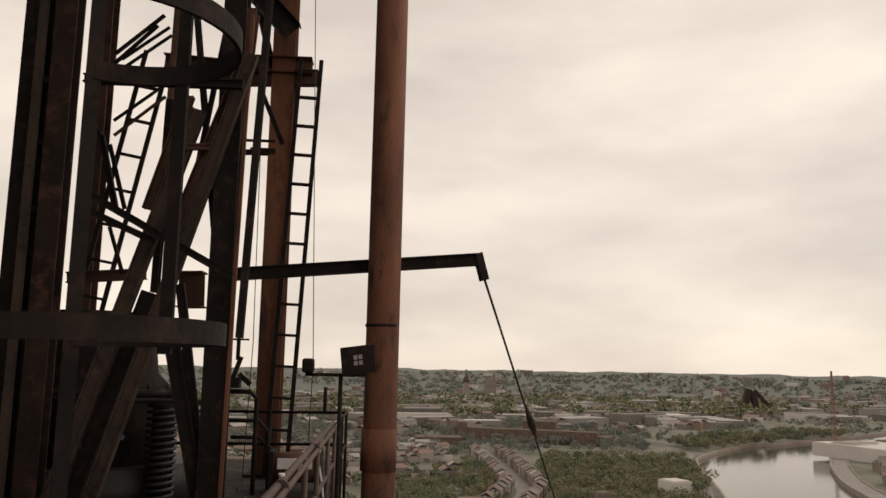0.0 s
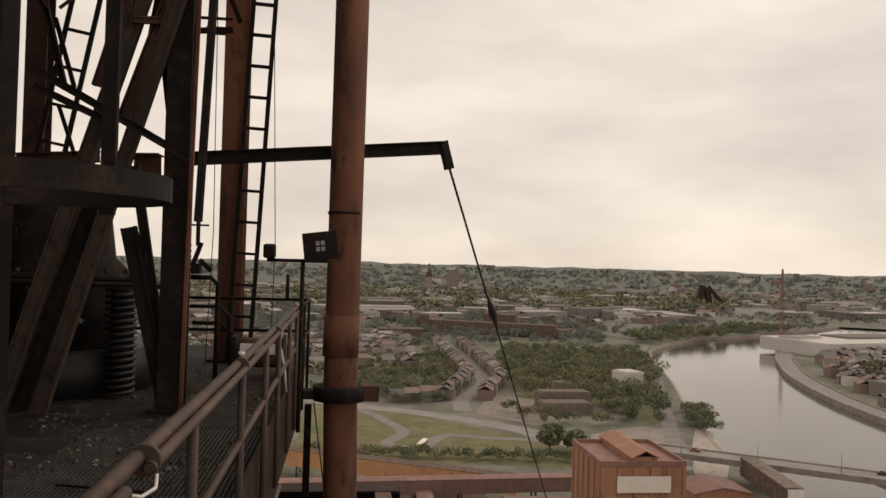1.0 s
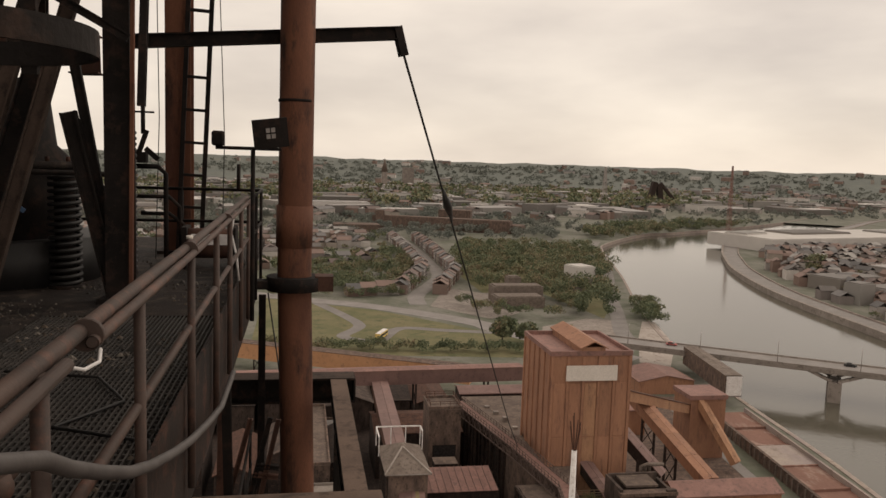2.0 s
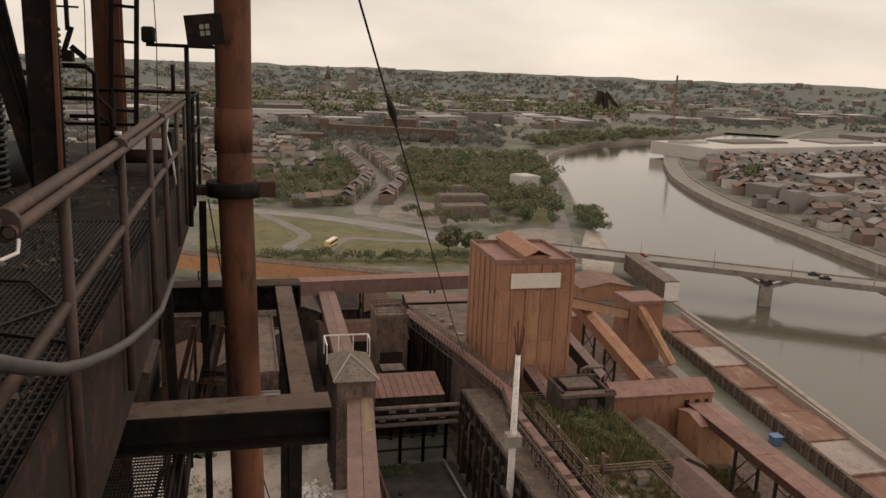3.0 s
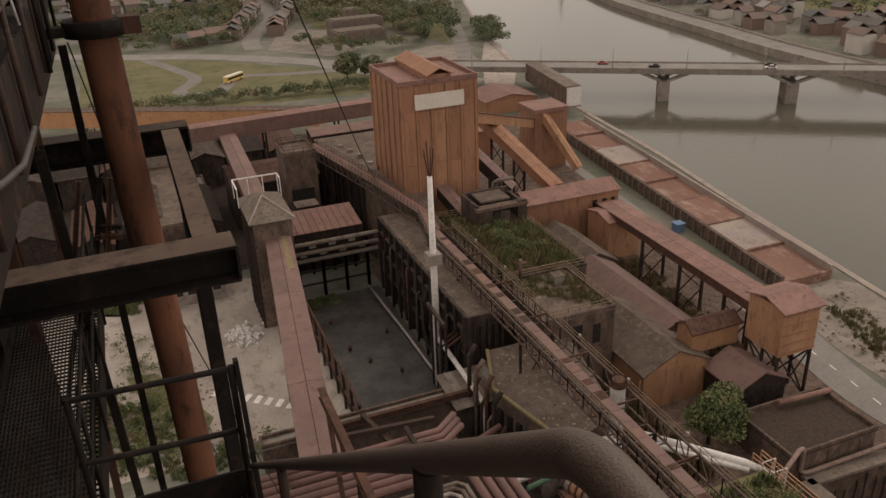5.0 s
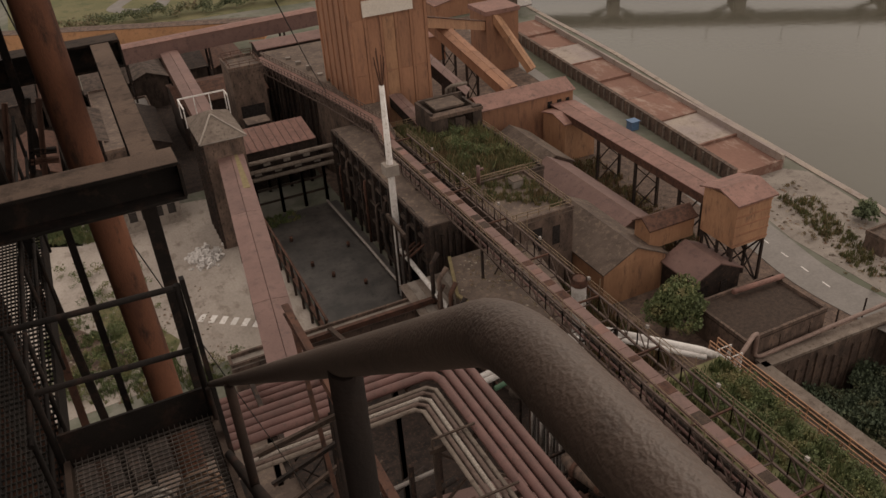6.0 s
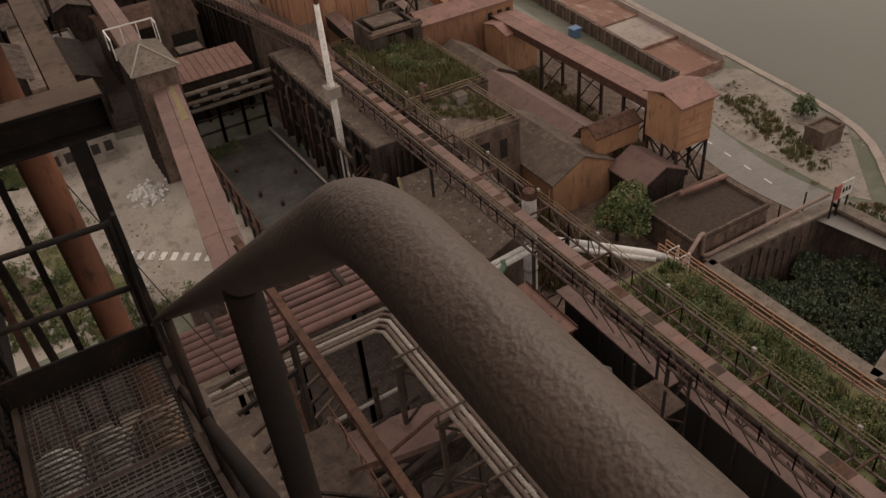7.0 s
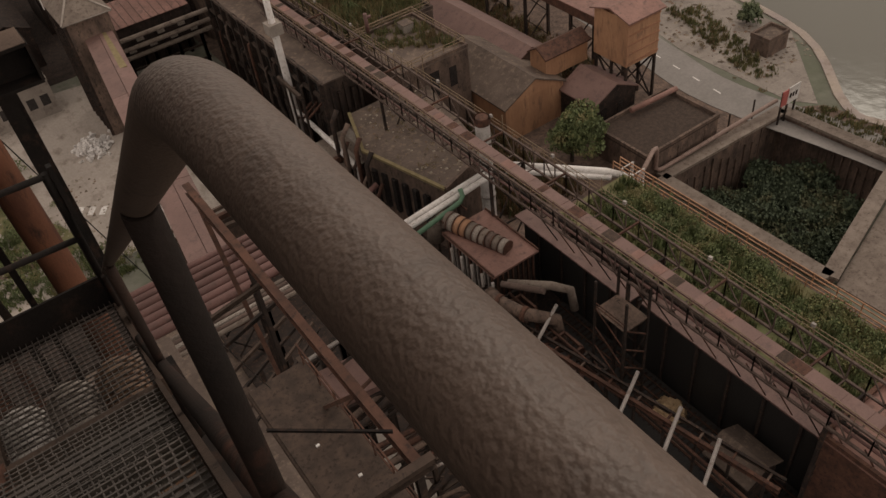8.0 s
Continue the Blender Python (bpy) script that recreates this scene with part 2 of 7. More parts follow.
M["drygrass"] = island_mat("tall_dry_grass", [(0.15, 0.135, 0.06), (0.12, 0.13, 0.055), (0.21, 0.165, 0.08), (0.1, 0.115, 0.05), (0.17, 0.12, 0.062)], 0.9, 0.3, 0.8, 0.12)
M["straw"] = mat("straw_heap", (0.38, 0.25, 0.1296), (0.48, 0.33, 0.1728), (0.28, 0.18, 0.0972), 0.95, 0, 1.0, 8, 0.6, 0.05)
M["orange"] = mat("bright_orange_cladding", (0.46, 0.20, 0.0648), (0.52, 0.235, 0.081), (0.33, 0.15, 0.0594), 0.75, 0, 0.2, 3, 0.3, 0.04)
wm = bpy.data.materials.new("river_water"); wm.use_nodes = True
wp = wm.node_tree.nodes["Principled BSDF"]
wp.inputs["Base Color"].default_value = (0.10, 0.092, 0.072, 1)
wp.inputs["Roughness"].default_value = 0.1
wg = wm.node_tree.nodes.new("ShaderNodeNewGeometry")
wt = wm.node_tree.nodes.new("ShaderNodeTexNoise"); wt.inputs["Scale"].default_value = 0.35; wt.inputs["Detail"].default_value = 6
wb = wm.node_tree.nodes.new("ShaderNodeBump"); wb.inputs["Strength"].default_value = 0.14; wb.inputs["Distance"].default_value = 0.25
wm.node_tree.links.new(wg.outputs["Position"], wt.inputs["Vector"])
wm.node_tree.links.new(wt.outputs[0], wb.inputs["Height"]); wm.node_tree.links.new(wb.outputs[0], wp.inputs["Normal"])
M["water"] = wm


# ---------- mesh helpers ----------
def box(bm, x0, x1, y0, y1, z0, z1, m=None):
    vs = [bm.verts.new(v) for v in ((x0, y0, z0), (x1, y0, z0), (x1, y1, z0), (x0, y1, z0), (x0, y0, z1), (x1, y0, z1), (x1, y1, z1), (x0, y1, z1))]
    if m is not None:
        for v in vs:
            v.co = m @ v.co
    for f in ((0, 3, 2, 1), (4, 5, 6, 7), (0, 1, 5, 4), (1, 2, 6, 5), (2, 3, 7, 6), (3, 0, 4, 7)):
        bm.faces.new([vs[i] for i in f])


def axis(p, q, up=(0, 0, 1)):
    """Matrix with x from p towards q, z as near to up as it goes; and the length."""
    p, q = Vector(p), Vector(q)
    d = q - p
    x = d.normalized()
    u = Vector(up)
    if abs(x.dot(u)) > 0.99:
        u = Vector((0, 1, 0))
    y = u.cross(x).normalized()
    z = x.cross(y)
    return Matrix((x, y, z)).transposed().to_4x4(), d.length


def bar(bm, p, q, w, h, up=(0, 0, 1)):
    m, L = axis(p, q, up)
    m.translation = Vector(p)
    box(bm, 0, L, -w / 2, w / 2, -h / 2, h / 2, m)


def ibeam(bm, p, q, w, h, tf=0.02, tw=0.014, up=(0, 0, 1)):
    m, L = axis(p, q, up)
    m.translation = Vector(p)
    prof = [(-w / 2, h / 2), (w / 2, h / 2), (w / 2, h / 2 - tf), (tw / 2, h / 2 - tf), (tw / 2, -h / 2 + tf), (w / 2, -h / 2 + tf),
            (w / 2, -h / 2), (-w / 2, -h / 2), (-w / 2, -h / 2 + tf), (-tw / 2, -h / 2 + tf), (-tw / 2, h / 2 - tf), (-w / 2, h / 2 - tf)]
    ends = [[bm.verts.new(m @ Vector((x, y, z))) for y, z in prof] for x in (0, L)]
    for i in range(12):
        bm.faces.new((ends[0][i], ends[0][(i + 1) % 12], ends[1][(i + 1) % 12], ends[1][i]))
    bm.faces.new(ends[0][::-1]); bm.faces.new(ends[1])


def tube(bm, pts, r, n=8, caps=True, smooth=True):
    """A round bar through the points, with mitred bends; r a number or one for each point."""
    pts = [Vector(p) for p in pts]
    rs = r if isinstance(r, (list, tuple)) else [r] * len(pts)
    rings, u = [], None
    for i, p in enumerate(pts):
        d = (pts[min(i + 1, len(pts) - 1)] - pts[max(i - 1, 0)]).normalized()
        if u is None:
            u = d.orthogonal().normalized()
        else:
            u = (u - d * u.dot(d)).normalized()
        v = d.cross(u)
        rings.append([bm.verts.new(p + (u * math.cos(2 * math.pi * k / n) + v * math.sin(2 * math.pi * k / n)) * rs[i]) for k in range(n)])
    for a, b in zip(rings, rings[1:]):
        for k in range(n):
            f = bm.faces.new((a[k], a[(k + 1) % n], b[(k + 1) % n], b[k]))
            f.smooth = smooth
    if caps:
        bm.faces.new(rings[0][::-1]); bm.faces.new(rings[-1])


def gable(bm, x0, x1, y0, y1, z0, z1, along="y", over=0.4, t=0.25):
    """A pitched roof slab with eaves at z0 and its ridge at z1."""
    if along == "y":
        xm = (x0 + x1) / 2
        prof = [(x0 - over, z0 - over * 0.3), (xm, z1), (x1 + over, z0 - over * 0.3), (x1 + over, z0 - over * 0.3 - t), (xm, z1 - t), (x0 - over, z0 - over * 0.3 - t)]
        ends = [[bm.verts.new((x, y, z)) for x, z in prof] for y in (y0 - over, y1 + over)]
    else:
        ym = (y0 + y1) / 2
        prof = [(y0 - over, z0 - over * 0.3), (ym, z1), (y1 + over, z0 - over * 0.3), (y1 + over, z0 - over * 0.3 - t), (ym, z1 - t), (y0 - over, z0 - over * 0.3 - t)]
        ends = [[bm.verts.new((x, y, z)) for y, z in prof] for x in (x0 - over, x1 + over)]
    a, b = ends
    for i in range(6):
        bm.faces.new((a[i], a[(i + 1) % 6], b[(i + 1) % 6], b[i]))
    for e, s in ((a, -1), (b, 1)):
        bm.faces.new((e[0], e[1], e[4], e[5])[::s]); bm.faces.new((e[1], e[2], e[3], e[4])[::s])


def prism(bm, poly, z0, z1):
    lo = [bm.verts.new((x, y, z0)) for x, y in poly]
    hi = [bm.verts.new((x, y, z1)) for x, y in poly]
    n = len(poly)
    for i in range(n):
        bm.faces.new((lo[i], lo[(i + 1) % n], hi[(i + 1) % n], hi[i]))
    bm.faces.new(lo[::-1]); bm.faces.new(hi)


def origin(ob):
    p = Vector((0, 0, 0))
    while ob is not None:
        p += ob.location
        ob = ob.parent
    return p


def part(name, bm, material, parent=None, label="", m=None):
    me = bpy.data.meshes.new(name)
    if m is None:
        bmesh.ops.translate(bm, verts=bm.verts, vec=-origin(parent))
    bmesh.ops.recalc_face_normals(bm, faces=bm.faces)
    bm.to_mesh(me); bm.free()
    me.materials.append(M[material] if isinstance(material, str) else material)
    ob = new(name, me)
    if parent is not None:
        ob.parent = parent
    if m is not None:
        ob.matrix_basis = m
    if label:
        ob["label"] = label
    return ob


def thing(name, label, category, at=(0, 0, 0), group="", kind=""):
    ob = new(name)
    ob.empty_display_size = 0.1
    ob.location = at
    return tagged(ob, label, category, group, kind)


class Bm:
    """Short form: b = Bm(); b.box(...); ...; b.part(name, material, parent)."""
    def __init__(self): self.bm = bmesh.new()
    def box(self, *a): box(self.bm, *a); return self
    def bar(self, *a, **k): bar(self.bm, *a, **k); return self
    def ibeam(self, *a, **k): ibeam(self.bm, *a, **k); return self
    def tube(self, *a, **k): tube(self.bm, *a, **k); return self
    def gable(self, *a, **k): gable(self.bm, *a, **k); return self
    def prism(self, *a): prism(self.bm, *a); return self
    def part(self, *a, **k): return part(a[0], self.bm, *a[1:], **k)
    def bevel(self, w=0.01, seg=1):
        bmesh.ops.bevel(self.bm, geom=self.bm.edges[:], offset=w, segments=seg, affect="EDGES", clamp_overlap=True)
        return self


def pieces(b, name, material, parent):
    """Each loose piece of a mesh becomes a part of its own."""
    bm = b.bm
    left = set(bm.verts)
    groups = []
    while left:
        stack, isle = [left.pop()], []
        while stack:
            v = stack.pop()
            isle.append(v)
            for e in v.link_edges:
                w = e.other_vert(v)
                if w in left:
                    left.remove(w)
                    stack.append(w)
        groups.append(isle)
    for isle in groups:
        nb = bmesh.new()
        mp = {v: nb.verts.new(v.co) for v in isle}
        for f in {f for v in isle for f in v.link_faces}:
            nb.faces.new([mp[v] for v in f.verts])
        part(name, nb, material, parent)
    bm.free()


def mesh_ob(name, verts, faces, material, parent=None, label=""):
    me = bpy.data.meshes.new(name)
    o = origin(parent)
    me.from_pydata([tuple(Vector(v) - o) for v in verts], [], faces)
    me.materials.append(M[material])
    ob = new(name, me)
    if parent is not None:
        ob.parent = parent
    if label:
        ob["label"] = label
    return ob


def structure(ob, label, category):
    return tagged(ob, label, category, kind="structure")


# ---------- river, ground, hills ----------
BANK_L = [(104, -400), (108, -60), (113, 20), (115.4, 48), (115.2, 58), (130.5, 78), (136, 110), (140, 141), (144, 168), (149, 201), (154, 251),
          (161, 300), (171, 350), (186, 407), (200, 453), (236, 563), (281, 715), (314, 793), (408, 912), (470, 950), (700, 1120), (1060, 1440), (1400, 1620)]
BANK_R = [(380, -400), (300, 0), (286, 150), (285, 250), (287, 308), (294, 356), (312, 480), (345, 590), (377, 663), (425, 755), (500, 860), (720, 1010),
          (1030, 1290), (1420, 1520)]


def smooth_line(pts, n=5):
    out = []
    P = [Vector(p) for p in pts]
    for i in range(len(P) - 1):
        a, b, c, d = P[max(i - 1, 0)], P[i], P[i + 1], P[min(i + 2, len(P) - 1)]
        for k in range(n):
            t = k / n
            out.append(tuple(0.5 * ((2 * b) + (c - a) * t + (2 * a - 5 * b + 4 * c - d) * t * t + (3 * b - a - 3 * c + d) * t ** 3)))
    return out + [pts[-1]]


LB, RB = smooth_line(BANK_L), smooth_line(BANK_R)
PIT = [(79, 36), (107, 44), (106, 64), (79, 65)]


def hill_z(x, y):
    r = math.hypot(x, y)
    a = math.atan2(x, y)
    rise = max(0.0, min(1.0, (r - 2100) / 1500))
    rise = rise * rise * (3 - 2 * rise)
    return rise * (71 + 14 * noise.noise(Vector((a * 5, r / 1500, 0))) + 9 * noise.noise(Vector((a * 19, r / 500, 3)))) + 10 * rise * noise.noise(Vector((x / 130, y / 130, 1)))


def build_ground():
    bm = bmesh.new()
    west = [(-2000, -400)] + LB + [(1400, 2000), (-2000, 2000)]
    east = RB[::-1] + [(2000, -400), (2000, 1520)]
    # the west bank is cut along the pit so that the pit stays open
    from mathutils.geometry import tessellate_polygon
    for outer, hole in ((west, PIT), (east, None)):
        loops = [[Vector((x, y, 0)) for x, y in outer]]
        if hole:
            loops.append([Vector((x, y, 0)) for x, y in hole])
        vs = [bm.verts.new(v) for lp in loops for v in lp]
        for tri in tessellate_polygon(loops):
            try:
                bm.faces.new([vs[i] for i in tri])
            except ValueError:
                pass
    # outer land with hills, as a polar grid beyond the valley floor
    rows = []
    for j in range(40):
        r = 1400 + 3200 * j / 39
        rows.append([bm.verts.new((r * math.sin(a), r * math.cos(a), hill_z(r * math.sin(a), r * math.cos(a)) - 0.6)) for a in [radians(-100 + 200 * i / 240) for i in range(241)]])
    for a, b in zip(rows, rows[1:]):
        for i in range(240):
            f = bm.faces.new((a[i], a[i + 1], b[i + 1], b[i]))
            f.smooth = True
            if hill_z(*a[i].co.xy) > 4:
                f.material_index = 1
    ob = part("ground", bm, "ground")
    ob.data.materials.append(M["hill"])
    structure(ob, "valley floor of scrub, yards and streets rising to wooded hills", "ground")


build_ground()
ob = part("water", (lambda b: (b.bm.faces.new([b.bm.verts.new((x, y, -3)) for x, y in LB + RB[::-1]]), b.bm)[1])(Bm()), "water")
structure(ob, "wide grey-green river with faint ripples and soft reflections", "river")


def strip(name, line, w0, w1, z0, z1, material, label, category):
    """A wall or road laid along a line: from w0 to w1 to its right, from z0 up to z1."""
    bm = bmesh.new()
    secs = []
    P = [Vector(p) for p in line]
    for i, p in enumerate(P):
        d = (P[min(i + 1, len(P) - 1)] - P[max(i - 1, 0)]).normalized()
        n = Vector((d.y, -d.x))
        secs.append([bm.verts.new((*(p + n * w), z)) for w, z in ((w0, z0), (w1, z0), (w1, z1), (w0, z1))])
    for a, b in zip(secs, secs[1:]):
        for k in range(4):
            bm.faces.new((a[k], a[(k + 1) % 4], b[(k + 1) % 4], b[k]))
    bm.faces.new(secs[0]); bm.faces.new(secs[-1][::-1])
    return structure(part(name, bm, material), label, category)


strip("quay_wall_west", LB, -0.8, 0.8, -5, 0.25, "quay", "pale stone quay wall along the plant's bank", "quay")
strip("quay_wall_east", RB, -1.0, 1.0, -5, 0.9, "concrete", "long stained concrete river wall", "quay")
strip("riverside_road_east", RB[15:], 1.3, 14, 0.0, 0.15, "asphalt", "grey riverside road behind the river wall", "road")
strip("river_terrace_east", RB[15:], 14.3, 15.1, 0.0, 1.1, "quay", "low parapet wall beside the riverside road", "wall")
strip("riverside_road_west", smooth_line([(128, 302), (150, 345), (158, 372), (175, 420), (193, 475), (225, 560), (242, 613), (276, 730), (310, 810)]), -4, 4, 0.0, 0.12, "asphalt",
      "grey road running along the river past the trees", "road")
strip("main_road", smooth_line([(-160, 560), (-60, 497), (3, 456), (42, 433), (86, 392), (96, 372), (120, 335), (140, 312)]), -6.5, 6.5, 0.0, 0.14, "asphalt",
      "wide grey main road leading to the bridge", "road")
strip("slip_road", smooth_line([(96, 366), (70, 372), (48, 377), (36, 352), (28, 352), (20, 361), (27, 376), (29, 388), (22, 412), (10, 445)]), -3, 3, 0.0, 0.10, "asphalt",
      "curving grey slip road across the grass", "road")
strip("street", smooth_line([(66, 440), (69, 470), (84, 512), (97, 556), (101, 640), (102, 701), (100, 850), (98, 1002)]), -5, 5, 0.0, 0.11, "asphalt",
      "straight street running between terraced houses", "road")
strip("works_road", smooth_line([(110, -20), (109, 40), (104.6, 74), (106.5, 91), (109, 104), (110.5, 114)]), -4.2, 4.2, 0.0, 0.12, "asphalt",
      "grey works road with broken white lines along the quay", "road")
strip("works_lane", smooth_line([(110.6, 114.2), (112.4, 130), (116.4, 165), (121, 210), (126, 250)]), -1.7, 1.7, 0.0, 0.11, "asphalt", "narrow dusty lane beside the ore bins", "road")
b = Bm()
for i in range(16):
    p, q = Vector((104.4 + 0.3 * i, 75 + 2.6 * i, 0.135)), Vector((104.6 + 0.3 * i, 76.8 + 2.6 * i, 0.135))
    if i % 2 == 0:
        b.bar(p, q, 0.25, 0.02)
structure(b.part("road_marking", "white"), "broken white centre line on the works road", "road marking")


def lawn(pts, material, label, name="lawn", z=0.05):
    b = Bm().prism(pts, -0.2, z)
    return structure(b.part(name, material), label, "ground")


lawn([(-20, 330), (95, 318), (110, 338), (92, 366), (40, 425), (0, 449), (-20, 462)], "grass", "dry grass field inside the road junction")
lawn([(150, 480), (160, 400), (180, 440), (206, 520), (236, 590), (268, 728), (150, 738), (112, 560), (112, 482)], "grass", "shaded grass beneath the park trees", "park", 0.04)
lawn([(104, 330), (118, 326), (150, 352), (166, 395), (150, 400), (120, 380)], "concrete", "grey car park beside the trees", "car_park")
lawn([(72, 436), (98, 400), (112, 410), (140, 440), (146, 474), (112, 480), (92, 500)], "concrete", "grey forecourt round the low hall", "forecourt")
lawn([(150, 300), (166, 330), (174, 352), (184, 390), (178, 392), (160, 355), (140, 308)], "sand", "pale sandy river landing", "landing")
lawn([(-40, 104), (9, 108), (25, 108), (25, 166), (-8, 172), (-40, 168)], "sand", "pale dusty yard with rubble on it", "dust_yard")
lawn([(25.2, 100), (43.2, 100), (43.2, 151), (25.2, 151)], "yard", "wet dark asphalt courtyard with puddles", "courtyard")
lawn([(110.5, 66), (113, 62), (130, 80), (134.5, 108), (131, 112), (116, 112), (111, 90)], "concrete", "cracked concrete quay apron with weeds", "apron")
lawn([(-60, -60), (54.4, -60), (54.4, 99), (-60, 99)], "plant_dark", "sooty works ground between the buildings", "works_ground", 0.03)
lawn([(54.6, 66.3), (101, 66.3), (108, 92), (108, 99.3), (54.6, 99.3)], "brown", "brown works ground between the sheds", "works_ground", 0.035)
lawn([(65.7, -20), (78, -20), (78, 66), (65.7, 66)], "darkroof", "rusty track bed beside the pit", "works_ground", 0.06)
lawn([(17, 34), (21, 34), (22, 56), (18, 56)], "concrete", "grey dusty path far below", "path", 0.08)
lawn([(-60, 172), (44, 172), (44, 262), (-60, 262)], "plant_dark", "blackened works yard behind the galleries", "works_ground", 0.045)
lawn([(44, 99.5), (104, 99.5), (132, 260), (44, 260)], "brown", "brown works ground with weeds", "works_ground", 0.04)
lawn([(366, 330), (372, 392), (420, 412), (540, 400), (540, 330)], "grass", "green sports field across the river", "sports_field", 0.06)
for i in range(8):
    x = 4 + i * 1.6
    lawn([(x, 124 - i * 1.3), (x + 0.8, 123.4 - i * 1.3), (x + 2.0, 125.2 - i * 1.3), (x + 1.2, 125.8 - i * 1.3)], "white", "pale painted block in a row on the dusty yard", "marking", 0.09)


# ---------- trees and houses ----------
def leaf_cluster(V, F, c, r, n, size, flat=0.75):
    for _ in range(n):
        d = Vector((random.gauss(0, 1), random.gauss(0, 1), random.gauss(0, flat))).normalized() * r * random.uniform(0.55, 1.05)
        p = Vector(c) + Vector((d.x, d.y, d.z * flat))
        u = Vector((random.gauss(0, 1), random.gauss(0, 1), random.gauss(0, 1))).normalized()
        w = u.orthogonal().normalized()
        v = u.cross(w)
        s = size * random.uniform(0.6, 1.4)
        k = len(V)
        V += [p + w * s, p + v * s * 0.8 + u * s * 0.3, p - w * s, p - v * s * 0.8 + u * s * 0.3]
        F.append((k, k + 1, k + 2, k + 3))


def wood(name, spots, label, material="leaf", category="trees", per=250, leaf=0.105):
    V, F = [], []
    for x, y, z, r in spots:
        k = random.randint(3, 5)
        for _ in range(k):
            o = Vector((random.gauss(0, r * 0.4), random.gauss(0, r * 0.4), r * random.uniform(0.7, 1.25)))
            leaf_cluster(V, F, Vector((x, y, z)) + o, r * random.uniform(0.5, 0.75), per // k, r * leaf)
    ob = mesh_ob(name, [tuple(v) for v in V], F, material)
    return tagged(ob, label, category, kind="stuff")


def tall_grass(name, spots, label, material="drygrass", n=26):
    """Upright tufts: narrow leaning blades round each spot (x, y, z, height)."""
    V, F = [], []
    for x, y, z, h in spots:
        for _ in range(n):
            a, r = random.uniform(0, 6.28), h * abs(random.gauss(0, 0.35))
            bx, by = x + r * math.cos(a), y + r * math.sin(a)
            lean, w, hh = random.gauss(0, 0.28), 0.035 + 0.04 * h, h * random.uniform(0.45, 1.15)
            d = random.uniform(0, 6.28)
            c, sn = math.cos(d), math.sin(d)
            k = len(V)
            V += [(bx - c * w, by - sn * w, z), (bx + c * w, by + sn * w, z), (bx + lean * hh * 0.5 + c * w * 0.8, by + sn * w * 0.8, z + hh * 0.6), (bx + lean * hh, by + lean * hh * 0.4, z + hh)]
            F += [(k, k + 1, k + 2), (k, k + 2, k + 3)]
    return tagged(mesh_ob(name, V, F, material), label, "weeds", kind="stuff")


def tree(x, y, z, h, r, label, material="leafgreen", n=900, size=0.5):
    t = thing("tree", label, "tree", (x, y, z))
    b = Bm()
    top = Vector((x + h * 0.03, y, z + h * 0.75))
    b.tube([(x, y, z - 0.3), (x + 0.05, y + 0.05, z + h * 0.35), top], [h * 0.035, h * 0.025, h * 0.008])
    for i in range(7):
        a = i * 2.4
        p = Vector((x, y, z + h * (0.28 + 0.06 * i)))
        b.tube([p, p + Vector((math.cos(a) * r * 0.6, math.sin(a) * r * 0.6, h * 0.16))], [h * 0.014, h * 0.004], 6)
    b.part("trunk", "bark", t)
    V, F = [], []
    for i in range(11):
        a = i * 2.4
        c = Vector((x + math.cos(a) * r * 0.5 * (i % 3) / 1.4, y + math.sin(a) * r * 0.5 * (i % 3) / 1.4, z + h * (0.42 + 0.045 * i)))
        leaf_cluster(V, F, c, r * random.uniform(0.42, 0.62), n // 11, size)
    mesh_ob("crown", [tuple(v) for v in V], F, material, t)
    return t


def inside(p, poly):
    x, y = p
    c = False
    for i in range(len(poly)):
        (x1, y1), (x2, y2) = poly[i], poly[i - 1]
        if (y1 > y) != (y2 > y) and x < (x2 - x1) * (y - y1) / (y2 - y1) + x1:
            c = not c
    return c


def spaced(poly, n, rmin, rmax, gap=0.75, z=0.0):
    """Scattered trees that keep their crowns apart."""
    out = []
    for p in scatter(poly, n * 6, rmin, rmax, z):
        p = (p[0], p[1], z + random.uniform(0, 0.5) * p[3], p[3])
        if len(out) < n and all(math.hypot(p[0] - q[0], p[1] - q[1]) > gap * (p[3] + q[3]) for q in out):
            out.append(p)
    return out


def scatter(poly, n, rmin, rmax, z=0.0):
    xs, ys = [p[0] for p in poly], [p[1] for p in poly]
    out = []
    while len(out) < n:
        p = (random.uniform(min(xs), max(xs)), random.uniform(min(ys), max(ys)))
        if inside(p, poly):
            out.append((*p, z, random.uniform(rmin, rmax)))
    return out


random.seed(11)
wood("park_trees", spaced([(112, 480), (150, 480), (147, 400), (160, 395), (178, 440), (205, 520), (235, 590), (270, 730), (150, 740), (125, 640), (112, 560)], 300, 4.0, 7.5),
     "dense park trees turning yellow-green beside the river", per=420, leaf=0.085)
wood("forecourt_trees", spaced([(96, 402), (112, 398), (150, 402), (160, 440), (146, 472), (150, 400), (108, 412), (86, 446)], 26, 3.0, 5.0), "round trees round the grey hall", per=420, leaf=0.085)
wood("junction_trees", [(-10 + 9 * i + random.uniform(-3, 3), 468 + 4 * math.sin(i), 0, random.uniform(2.6, 4.6)) for i in range(9)], "garden trees behind the main road", per=300, leaf=0.1)
wood("street_trees", scatter([(0, 470), (60, 462), (74, 500), (90, 560), (92, 680), (40, 660), (-10, 560)], 190, 3.0, 6.0), "scattered garden trees between the houses", per=320, leaf=0.095)
